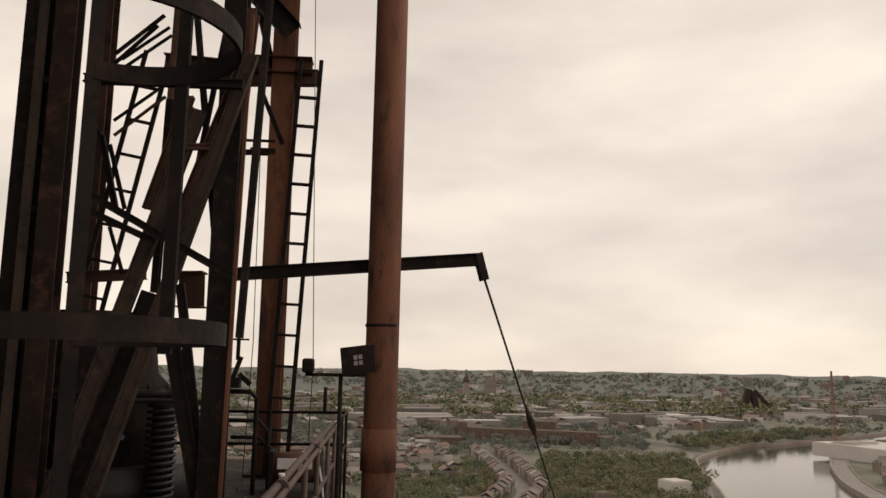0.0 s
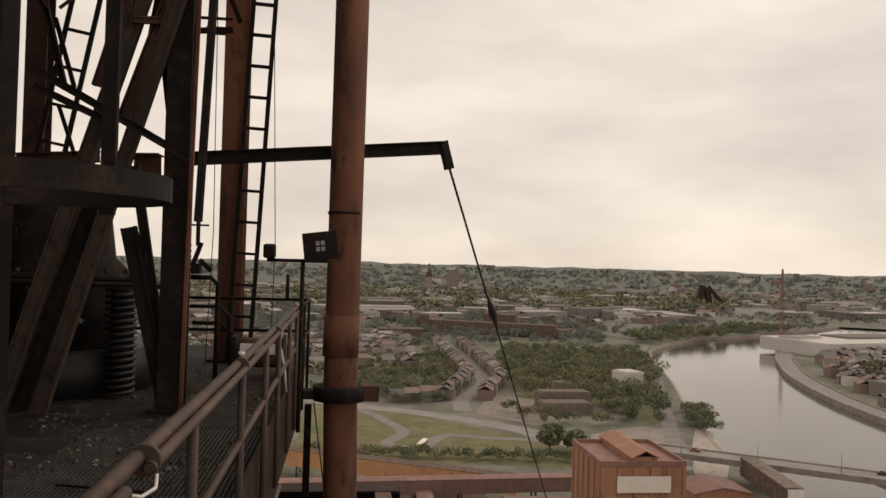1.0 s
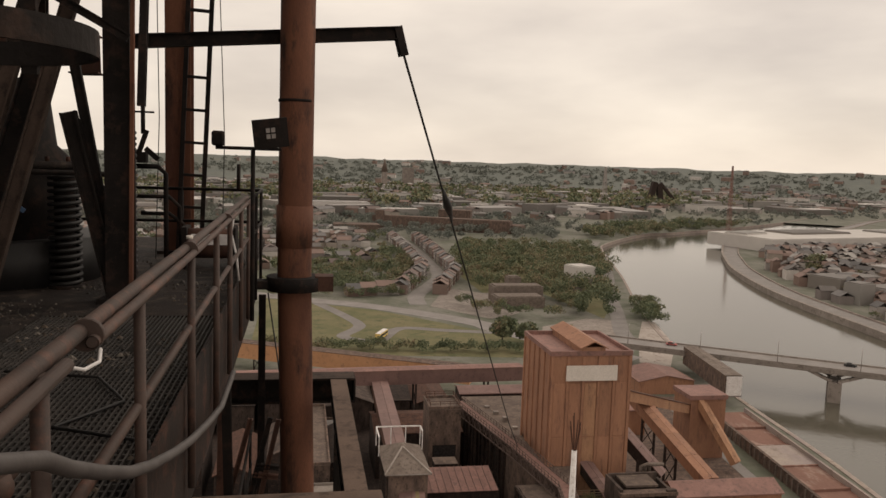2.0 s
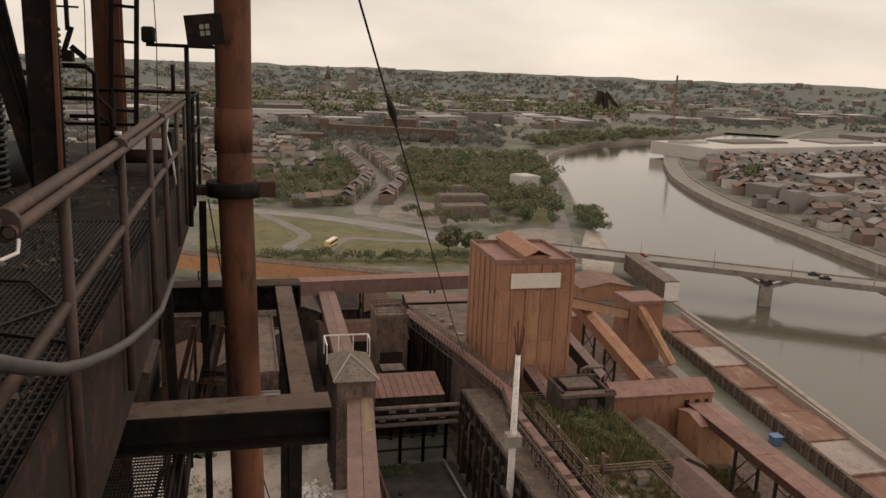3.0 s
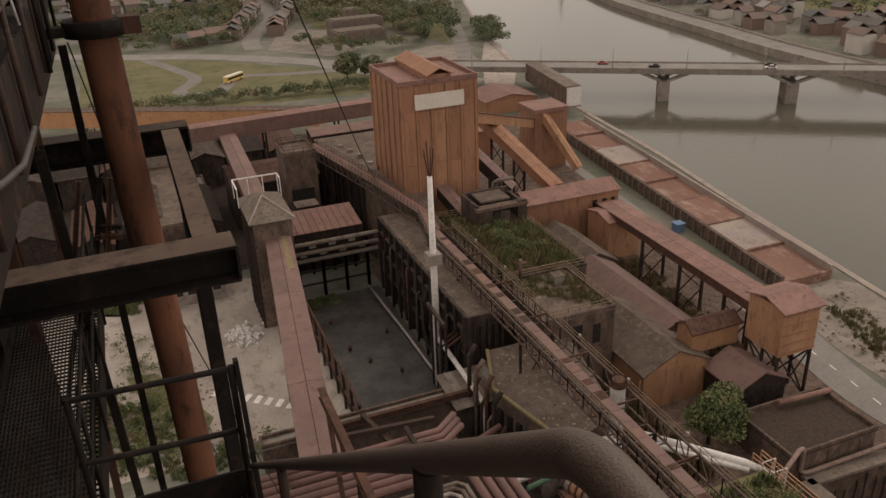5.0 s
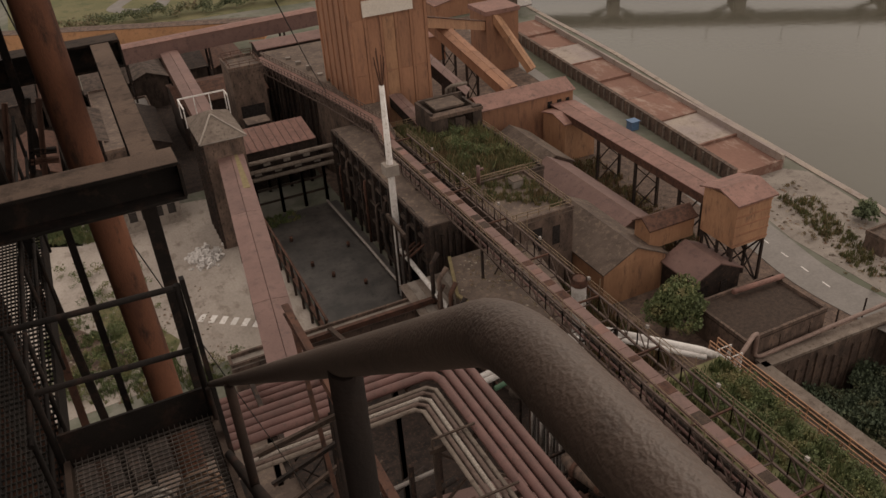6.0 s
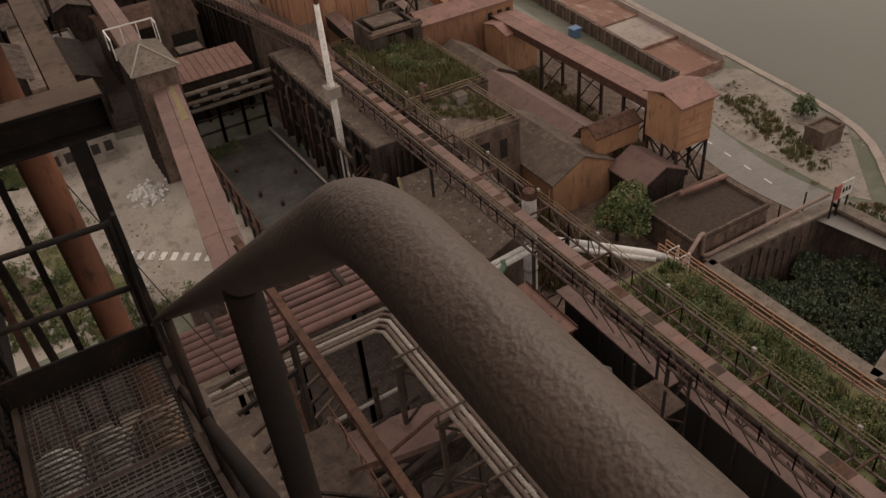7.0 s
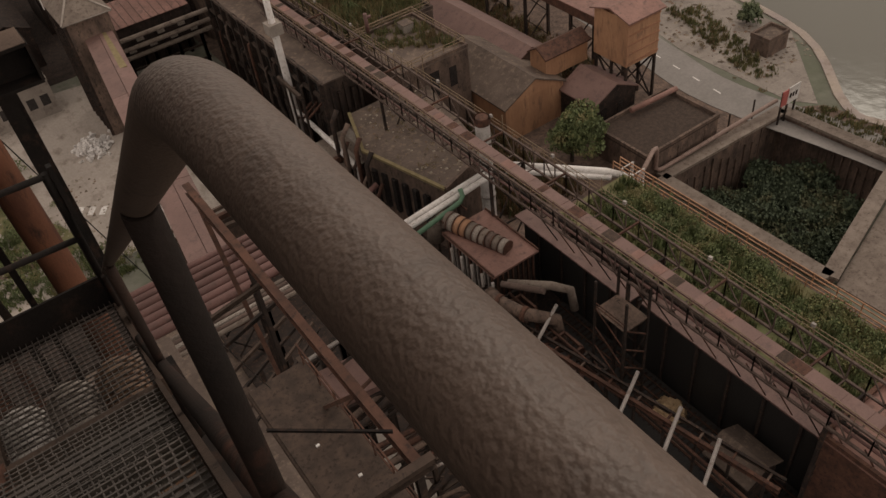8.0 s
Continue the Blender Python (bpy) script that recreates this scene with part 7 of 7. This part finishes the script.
# caged ladder close by
CX, CY, CR = 0.13, 2.13, 0.33
cage = thing("caged_ladder", "dark steel ladder with a hooped safety cage", "ladder", (CX, CY, 79))
def hoop(z, h, th):
    b = Bm()
    n = 36
    ring = []
    for i in range(n + 1):
        a = radians(-118 + 236 * i / n)
        c, s = math.cos(a), math.sin(a)
        ring.append([b.bm.verts.new((CX + c * r, CY + s * r, zz)) for r, zz in ((CR, z - h / 2), (CR + th, z - h / 2), (CR + th, z + h / 2), (CR, z + h / 2))])
    for p, q in zip(ring, ring[1:]):
        for k in range(4):
            b.bm.faces.new((p[k], p[(k + 1) % 4], q[(k + 1) % 4], q[k]))
    b.bm.faces.new(ring[0]); b.bm.faces.new(ring[-1][::-1])
    return b
for z in (80.9, 81.72):
    hoop(z, 0.06, 0.012).part("hoop", "dark", cage)
for a in (72, 118):
    c, s = math.cos(radians(a)), math.sin(radians(a))
    Bm().bar((CX + c * (CR + 0.01), CY + s * (CR + 0.01), 79.0 if a > 100 else 80.85), (CX + c * (CR + 0.01), CY + s * (CR + 0.01), 84), 0.045, 0.012, up=(c, s, 0)).part("cage_strap", "dark", cage)
# machinery on the deck
t = thing("machine_house", "sooty steel machine house on the furnace deck", "machine", (-5, 12.6, 79))
mh = Bm().box(-6.4, -3.6, 12.2, 13.4, 79, 81.2).bevel(0.03).part("body", "black", t)
for i in range(5):
    Bm().box(-6.2 + 0.6 * i, -6.1 + 0.6 * i, 12.14, 12.2, 79.1, 81.1).part("stiffener", "dark", mh)
t = thing("bell_housing", "sooty round furnace bell housing on the deck", "machine", (-3.0, 11.2, 79))
Bm().tube([(-3.0, 11.3, 79.0), (-3.0, 11.3, 79.55)], 1.35, 32).part("skirt", "black", t)
Bm().tube([(-3.0, 11.3, 79.55), (-3.0, 11.3, 80.45), (-3.0, 11.3, 80.7), (-3.0, 11.3, 81.5)], [1.05, 1.05, 0.8, 0.7], 32).part("drum", "dark", t)
Bm().tube([(-3.0, 11.3, 80.42), (-3.0, 11.3, 80.5)], 1.15, 32).part("flange", "floor", t)
b = Bm()
for i in range(20):
    a = i * 0.314
    b.tube([(-3.0 + 1.1 * math.cos(a), 11.3 + 1.1 * math.sin(a), 80.5), (-3.0 + 1.1 * math.cos(a), 11.3 + 1.1 * math.sin(a), 80.56)], 0.03, 6)
b.part("bolt", "rust", t)
b = Bm().bar((-2.5, 10.24, 79.84), (-2.32, 10.24, 80.02), 0.03, 0.04).bar((-2.44, 10.23, 80.06), (-2.25, 10.23, 79.92), 0.03, 0.05).bar((-2.36, 10.23, 79.8), (-2.3, 10.23, 80.1), 0.03, 0.035)
b.part("paint_mark", "blue", t, "blue paint daub")


def coil(x, y, z0, z1, r, label):
    t = thing("coil_spring", label, "spring", (x, y, z0))
    n = int((z1 - z0) / 0.075)
    pts = [(x + r * math.cos(a * 0.5), y + r * math.sin(a * 0.5), z0 + (z1 - z0) * a / (n * 12.57)) for a in np.linspace(0, n * 12.57, n * 14)]
    Bm().tube(pts, 0.026, 6).part("coil", "black", t)
    Bm().tube([(x, y, z0), (x, y, z1)], r * 0.7, 12).part("core", "dark", t)
    Bm().tube([(x, y, z0 - 0.02), (x, y, z0 + 0.04)], r * 1.2, 16).part("seat", "dark", t)


coil(-1.85, 10.4, 79.0, 80.35, 0.17, "black coil spring standing on the deck")
coil(-1.38, 11.6, 79.0, 80.9, 0.1, "tall thin black coil spring")
t = thing("valve", "dark valve gear with a lever and curved pipe", "valve", (-1.25, 12, 79))
Bm().tube([(-1.35, 12, 80.45), (-1.05, 12, 80.45), (-0.95, 12, 80.35), (-0.95, 12, 79.0)], 0.035, 8).part("pipe", "dark", t)
Bm().box(-1.4, -1.2, 11.9, 12.1, 80.5, 80.65).bar((-1.32, 12, 80.6), (-1.2, 12, 80.95), 0.06, 0.06).bar((-1.22, 12, 80.7), (-1.05, 12, 80.55), 0.05, 0.07).part("body", "dark", t)
Bm().tube([(-1.25, 12, 80.9), (-1.25, 12, 81.3)], 0.03, 8).tube([(-1.4, 12, 81.2), (-1.1, 12, 81.2)], 0.014, 6).part("spindle", "dark", t)
t = thing("bent_pipes", "dark curved pipes rising from the deck", "pipe", (-0.9, 12.6, 79))
for i in range(2):
    Bm().tube([(-1.5 + 0.1 * i, 12.6, 80.0 - 0.25 * i), (-1.0, 12.6, 80.0 - 0.25 * i), (-0.85 + 0.05 * i, 12.6, 79.85 - 0.25 * i), (-0.82 + 0.05 * i, 12.6, 79.0)], 0.03, 8).part("pipe", "dark", t)
t = thing("deck_pipe", "long sooty pipe across the deck", "pipe", (-2.5, 9.9, 80.4))
Bm().tube([(-5, 9.95, 80.42), (-1.2, 9.95, 80.38)], 0.03, 8).part("pipe", "dark", t)
t = thing("deck_valve", "small brown valve with a pale handle", "valve", (-0.25, 2.9, 79))
Bm().tube([(-0.5, 2.4, 79.5), (-0.16, 3.05, 79.52), (-0.1, 3.2, 79.5)], 0.045, 12).part("pipe", "rail", t)
Bm().tube([(-0.14, 3.1, 79.46), (-0.11, 3.16, 79.46)], 0.06, 12).tube([(-0.2, 3.0, 79.55), (-0.2, 3.0, 79.66)], 0.025, 8).part("bonnet", "rail", t)
Bm().bar((-0.26, 3.0, 79.67), (-0.1, 3.06, 79.72), 0.025, 0.03).part("handle", "pipe_grey", t)
Bm().bar((-0.5, 2.45, 79.0), (-0.5, 2.45, 79.5), 0.05, 0.05).part("support", "dark", t)
t = thing("winch", "small brown winch drum at the platform end", "winch", (-0.4, 12.3, 79))
Bm().tube([(-0.7, 12.3, 79.35), (-0.05, 12.3, 79.35)], 0.22, 16).part("drum", "rust", t)
Bm().box(-0.75, -0.68, 12.05, 12.55, 79, 79.6).part("frame", "dark", t)
Bm().box(-0.06, 0.0, 12.05, 12.55, 79, 79.6).part("frame", "dark", t)
Bm().box(-0.62, -0.12, 12.06, 12.1, 79.35, 79.5).part("lettering", "white", t)
t = thing("floor_cable", "thin black cable looped on the grating", "cable", (-0.6, 5, 79))
Bm().tube([(-1.2, 6.4, 79.02), (-0.5, 6.2, 79.02), (-0.2, 5.6, 79.02), (-0.5, 5.1, 79.02), (0.1, 4.8, 79.02), (0.2, 4.2, 79.02)], 0.012, 6).part("cable", "black", t)
for x0, x1, lab in ((-1.5, -1.3, 0), (-0.7, -0.3, 1)):
    t = thing("hoist_wire", "thin steel hoist wire hanging from above", "cable", (x1, 14, 79.2))
    Bm().tube([(x0, 14, 92), (x1 if lab else x0 + 0.2, 13.6, 80.9 if lab else 81.2), (x1, 13.2, 79.0)], 0.008, 5).part("wire", "black", t)

# ---------- stair down from the platform ----------
st = thing("stair", "steep brown steel stair with perforated treads", "stair", (0.85, 2.4, 76.5))
SL = -0.774
def sz(y):
    return 79.0 + SL * (y - 0.75)
for x in (0.36, 1.30):
    Bm().bar((x, 0.6, sz(0.6) - 0.06), (x, 4.05, sz(4.05) - 0.06), 0.03, 0.24).part("stringer", "rust" if x < 1 else "beam", st)
for i in range(12):
    y = 0.95 + i * 0.262
    z = 79.0 - 0.203 * (i + 0.9)
    b = Bm()
    for k in range(8):
        b.box(0.38, 1.28, y - 0.13 + 0.033 * k, y - 0.122 + 0.033 * k, z - 0.016, z)
    for k in range(19):
        b.box(0.40 + 0.047 * k, 0.406 + 0.047 * k, y - 0.13, y + 0.12, z - 0.014, z - 0.002)
    b.box(0.38, 1.28, y - 0.135, y - 0.125, z - 0.05, z + 0.004)
    b.part("tread", "tread", st)
RX = 1.333
b = Bm()
pts = [(RX, -1.6, 80.03)] + [(RX, y, 80.03) for y in (-0.6, 0.2, 0.55)]
for k in range(9):
    a = radians(37.7) * k / 8
    pts.append((RX, 0.65 + 0.13 * math.sin(a), 80.03 - 0.13 * (1 - math.cos(a))))
pts.append((RX + 0.02, 4.86, 80.03 - 0.012 + SL * (4.86 - 0.725)))
b.tube(pts, 0.0208, 32).part("hand_rail", "nearrail", st, "worn brown painted hand rail with a bend")
Bm().tube([(RX, 0.3, 79.5), (RX, 0.62, 79.47), (RX, 0.8, 79.36), (RX, 4.86, 79.36 + SL * 4.06)], 0.026, 20).part("mid_rail", "sideplate", st)
for y in (-0.5, 1.08, 2.9, 4.86):
    zt = 80.02 if y < 0.7 else 80.02 + SL * (y - 0.69)
    zb = 78.9 if y < 0.7 else sz(y) - 0.1
    Bm().tube([(RX, y, zb), (RX, y, zt)], 0.02, 16).part("post", "sideplate", st)
td = thing("stair_head", "small grated stair-head floor behind the top step", "platform", (0.8, -0.6, 78.9), kind="structure")
Bm().box(0.26, 1.42, -2.0, 0.78, 78.9, 79.0).part("floor_plate", "grate", td)

# landing at the stair foot
ld = thing("landing", "square grated landing with kick plates at the foot of the stair", "platform", (0.85, 4.5, 76.5), kind="structure")
b = Bm()
for i in range(22):
    b.box(0.40, 1.30, 4.06 + 0.041 * i, 4.0655 + 0.041 * i, 76.486, 76.5)
for i in range(24):
    b.box(0.41 + 0.038 * i, 0.4145 + 0.038 * i, 4.05, 4.97, 76.488, 76.498)
pieces(b, "grating_bar", "tread", ld)
Bm().box(0.36, 1.34, 4.97, 4.99, 76.42, 76.72).part("kick_plate", "dark", ld)
Bm().box(0.34, 0.38, 4.05, 4.97, 76.35, 76.5).box(1.30, 1.34, 4.05, 4.97, 76.35, 76.52).box(0.38, 1.3, 4.02, 4.06, 76.35, 76.5).part("frame", "beam", ld)
lr = thing("landing_rail", "dark pipe guard rail round the landing", "railing", (0.85, 4.93, 76.5))
for z in (77.58, 77.09):
    Bm().tube([(1.32, 4.92, z), (0.36, 4.98, z), (0.30, 4.98, z)], 0.021, 12).part("rail", "dark", lr)
for x, y in ((1.32, 4.92), (0.33, 4.98)):
    Bm().tube([(x, y, 76.4), (x, y, 77.6)], 0.023, 12).part("post", "dark", lr)
Bm().bar((1.36, 4.95, 77.62), (1.36, 4.6, 76.2), 0.03, 0.09).part("plate", "dark", lr)
# things seen through the landing
t = thing("rusty_ducts", "rusty ribbed ducts and pale lagging below the grating", "duct", (0.9, 4.6, 75.2))
for i, (x, mt) in enumerate(((1.10, "ductbrown"), (0.76, "ductpale"), (0.42, "ductwhite"))):
    b = Bm()
    for k in range(14):
        b.tube([(x, 3.9 + 0.075 * k, 75.9), (x, 3.945 + 0.075 * k, 75.9)], 0.168, 18)
    dk = Bm().tube([(x, 3.85, 75.9), (x, 4.95, 75.9)], 0.15, 16).part("duct", mt, t)
    b.part("rib", mt, dk)
for i in range(5):
    Bm().tube([(0.45 + 0.16 * i, 3.7, 75.72), (0.6 + 0.1 * i, 4.4, 75.66 + 0.03 * i), (0.4 + 0.2 * i, 5.0, 75.7)], 0.03, 8).part("cable", ("pipe_grey", "rust", "white")[i % 3], t)
Bm().box(0.2, 1.5, 3.4, 5.4, 75.3, 75.36).part("tray", "dark", t)

for o in (st, ld, lr, t):
    o.location = o.location + Vector((0.065, 0.09, 0.006))

# lower walkway along the furnace
wk = thing("lower_walkway", "narrow grated walkway below the platform edge", "walkway", (-0.3, 8, 75.9), kind="structure")
b = Bm()
for i in range(24):
    b.box(-0.78 + 0.04 * i, -0.772 + 0.04 * i, 2, 12, 75.47, 75.5)
for i in range(120):
    b.box(-0.78, 0.18, 2 + 0.083 * i, 2.01 + 0.083 * i, 75.475, 75.498)
b.part("grating", "grate", wk)["kind"] = "stuff"
for x in (-0.8, 0.2):
    Bm().box(x, x + 0.03, 2, 12, 75.3, 75.62).part("kerb", "dark", wk)
wr = thing("walkway_rail", "dark pipe rail along the lower walkway", "railing", (0.22, 7.5, 75.5))
for z in (76.6, 76.1):
    Bm().tube([(0.24, 5.2, z), (0.24, 12, z)], 0.02, 10).part("rail", "dark", wr)
for y in (5.3, 6.6, 7.9, 9.2, 10.5, 11.8):
    Bm().tube([(0.24, y, 75.3), (0.24, y, 76.62)], 0.02, 10).part("post", "dark", wr)
t = thing("side_wall", "sooty steel side of the furnace top below the platform", "wall", (-1.2, 6, 70))
Bm().box(-1.4, -1.2, 0, 14, 60, 78.4).part("wall", "dark", t)
b = Bm()
for y in (1, 4, 7, 10, 13):
    b.ibeam((-1.05, y, 60), (-1.05, y, 78.4), 0.3, 0.3, up=(0, 1, 0))
b.part("stiffener", "rust", t)
for x, y0, y1, z0, z1, mt in ((0.1, 9.5, 12.5, 78, 66, "dark"), (-0.2, 12.5, 9.8, 78, 66, "rust"), (0.35, 12.8, 12.2, 78.5, 64, "dark"), (-0.5, 10, 10.4, 78.4, 62, "rust")):
    member((x, y0, z0), (x, y1, z1), 0.14, 0.14, "sooty brace below the platform", mt)

# ---------- steelwork and pipes below the stair ----------
pr = thing("pipe_rack", "bundle of oxide-red and grey pipes on a steel rack", "pipes", (16, 46, 30))
ZP = 34
DX, DY = 1.2, 0.6
for i in range(4):
    k = 0.95 * i
    Bm().tube([(2, 53.6 - k, ZP), (22.6 - k, 53.6 - k, ZP), (23.3 - k, 53.2 - k, ZP), (23.6 - k, 52.4 - k, ZP), (23.6 - k, 18, ZP)], 0.40, 12).part("pipe", "pipe_red", pr)
for i in range(5):
    k = 0.5 * i
    Bm().tube([(3, 49.3 - k, ZP), (19.2 - k, 49.3 - k, ZP), (19.8 - k, 48.7 - k, ZP), (19.8 - k, 18, ZP)], 0.2, 8).part("pipe", ("pavroof", "truss", "ductpale", "truss", "pavroof")[i], pr)
for i in range(3):
    Bm().tube([(2, 56.6 + 0.9 * i, ZP - 1.6), (21, 56.6 + 0.9 * i, ZP - 1.6), (24, 60 + i, ZP - 3)], 0.36, 10).part("pipe", "pipe_red", pr)
for x in (6, 12, 18):
    b = Bm().bar((x, 46, ZP - 0.7), (x, 59, ZP - 0.7), 0.4, 0.5)
    trestle(b, x, x + 0.01, 54.5, 0, ZP - 1, 0.5)
    pieces(b, "rack_bar", "plant_dark", pr)
for y in (22, 29, 36, 43):
    b = Bm().bar((16.5, y, ZP - 0.7), (24.4, y, ZP - 0.7), 0.3, 0.4).bar((16.8, y, ZP - 0.5), (16.8, y, ZP + 0.5), 0.16, 0.16).bar((16.8, y, ZP + 0.5), (20.6, y, ZP + 0.5), 0.16, 0.16)
    trestle(b, 17, 24, y, 0, ZP - 1, 0.4)
    pieces(b, "rack_bar", "beam", pr)
random.seed(21)
for o in pr.children:
    o.location = (DX, DY, 0)
tg = thing("pipe_tangle", "dark tangle of small pipes below the rack", "pipes", (15, 44, 18))
for i in range(34):
    y = 34 + random.random() * 14
    z = random.uniform(12, 28)
    Bm().tube([(9 + random.random() * 3, y, z), (19 + random.random() * 3, y + random.uniform(-2, 3), z + random.uniform(-1, 1))], random.uniform(0.1, 0.3), 7).part("pipe", random.choice(("plant_dark", "rust", "plant_dark", "pipe_grey", "brown")), tg)
for i in range(5):
    Bm().bar((9 + 2.6 * i, 46, 0), (9 + 2.6 * i, 46, 30), 0.4, 0.4).part("post", "plant_dark", tg)
simple_house("furnace_house", -8, 9, 26, 62, 0, 24, "darkroof", "plant_dark", "sooty building directly below the furnace")
t = thing("lower_deck", "brown steel deck with rails far below the stair", "platform", (5.6, 18, 54.8))
Bm().box(4.3, 6.7, 12.5, 22.6, 54.8, 55).part("deck", "beam", t)
for x in (4.3, 6.75):
    Bm().ibeam((x, 12, 54.7), (x, 23, 54.7), 0.2, 0.45).part("beam", "beam", t)
for z in (55.55, 56.1):
    Bm().bar((6.75, 12.5, z), (6.75, 22.6, z), 0.06, 0.06).part("rail", "rust", t)
for i in range(8):
    Bm().bar((6.75, 12.6 + 1.4 * i, 55), (6.75, 12.6 + 1.4 * i, 56.1), 0.06, 0.06).part("post", "rust", t)
for x, y in ((5.2, 18.5), (5.8, 16.4), (5.4, 15.2)):
    Bm().box(x, x + 0.14, y, y + 0.1, 55, 55.06).part("scrap", "white", t)
t = thing("long_beam", "long rusty beam with a top flange below the stair", "beam", (6.4, 20, 60))
Bm().ibeam((6.45, 12.4, 60), (6.4, 30, 60), 0.32, 0.5, 0.04, 0.03).part("beam", "rust", t)
Bm().ibeam((3.9, 12.4, 60.1), (6.9, 12.3, 60.1), 0.3, 0.5, 0.04, 0.03).part("cross_beam", "beam", t)
Bm().ibeam((6.45, 12.6, 59.7), (6.45, 12.6, 48), 0.25, 0.25, up=(0, 1, 0)).part("leg", "plant_dark", t)
Bm().bar((6.4, 29, 59.7), (6.2, 24, 48), 0.2, 0.2).bar((6.45, 16, 59.8), (6.3, 24, 50), 0.15, 0.15).part("brace", "rust", t)
member((3.3, 14.9, 62), (6.0, 12.6, 62), 0.1, 0.12, "thin dark bar below the stair", "dark", "bar")
for i in range(6):
    z = 58 - 4 * i
    member((3.2 + 0.5 * i, 24 + 2.2 * i, z), (6.5 + 1.2 * i, 23 + 3.0 * i, z + 1.5), 0.2, 0.25, "sooty steel brace under the furnace", "plant_dark" if i % 2 else "beam")
    member((6.6 + 0.3 * i, 25 + 2 * i, z + 2), (6.3 + 0.5 * i, 24 + 3 * i, z - 7), 0.25, 0.25, "sooty steel leg under the furnace", "plant_dark")
t = thing("sheet_duct", "wide brown sheet-metal duct below the pipes", "duct", (20, 43, 24))
Bm().bar((13, 43.5, 26), (26, 41.5, 26), 4.2, 1.2).part("duct", "galroof", t)
Bm().bar((13, 41.3, 24.8), (26, 39.3, 24.8), 0.4, 2.2).part("side", "plant_dark", t)
wood("ground_weeds", scatter([(11, 30), (17, 32), (17, 50), (12, 50)], 60, 0.6, 1.6), "green weeds far below the stair", "leafgreen", per=90)
t = thing("furnace_shaft", "sooty furnace shaft carrying the platform", "furnace", (-6, 8, 0))
Bm().tube([(-7, 8, 0), (-7, 8, 30), (-7, 8, 60), (-7, 8, 78.3)], [9, 7.5, 6, 5], 24).part("shaft", "plant_dark", t)


# pipes out of view, added to hold sky light off the furnace top
for x, y, r in ((-8.5, 3, 1.6), (-9, 13, 1.7), (-4.2, -3.5, 1.5)):
    t = thing("shade_pipe", "wide unseen dark pipe added to cut sky light", "pipe", (x, y, 77))
    Bm().tube([(x, y, 76), (x, y, 108)], r, 24).part("pipe", "dark", t)
    for z in (84, 92, 100):
        Bm().tube([(x, y, z), (x, y, z + 0.2)], r + 0.12, 24).part("flange", "rust", t)


M["grit"] = island_mat("flaky_grit", [(0.03, 0.025, 0.021), (0.055, 0.044, 0.036), (0.02, 0.017, 0.015), (0.08, 0.06, 0.045), (0.04, 0.032, 0.026), (0.15, 0.13, 0.11), (0.035, 0.028, 0.022)], 0.9, 0.3, 2)
random.seed(77)
V, F = [], []
for i in range(4200):
    x, y, s = random.uniform(-3.4, 0.2), random.uniform(2.5, 13), abs(random.gauss(0, 0.012)) + 0.004
    if noise.noise(Vector((x * 1.3, y * 0.9, 4))) < -0.05:
        continue
    k = len(V)
    V += [(x - s, y - s * 0.7, 79.0), (x + s * 0.8, y - s, 79.0), (x + s, y + s * 0.8, 79.0), (x - s * 0.6, y + s, 79.0), (x, y, 79.0 + s)]
    F += [(k, k + 1, k + 4), (k + 1, k + 2, k + 4), (k + 2, k + 3, k + 4), (k + 3, k, k + 4)]
tagged(mesh_ob("grit", V, F, "grit"), "dark grit and flakes lying on the deck", "grit", kind="stuff")


def motions():
    yaw = lambda a: math.degrees(a)
    P = [(0, (34.0, 347.5)), (1, (35.2, 351.2)), (1.5, (36.2, 353.9)), (2, (37.2, 356.6)), (3.5, (40.5, 364.3)), (4.5, (43.2, 368.3)), (6, (48.0, 373.6)), (8, (56.0, 377.0))]
    rows = []
    for i, (t, p) in enumerate(P):
        a, c = P[max(i - 1, 0)][1], P[min(i + 1, len(P) - 1)][1]
        rows.append((t, pose(p[0], p[1], 0.1, 0, 0, math.degrees(math.atan2(c[1] - a[1], c[0] - a[0])))))
    walk(bus, rows)
    ang = math.degrees(math.atan2(bd.y, bd.x))
    for c, (s, w, v) in zip(CARS, ((126, 3.4, -11), (84, 3.6, -12), (152, 8.6, 11), (40, 8.4, 12), (200, 3.5, -10), (104, 8.5, 11.5))):
        walk(c, [(t, pose(*bpt(s + v * (t - 4), w, 9.12), 0, 0, ang + (180 if v < 0 else 0))) for t in (0, 8)])


motions()
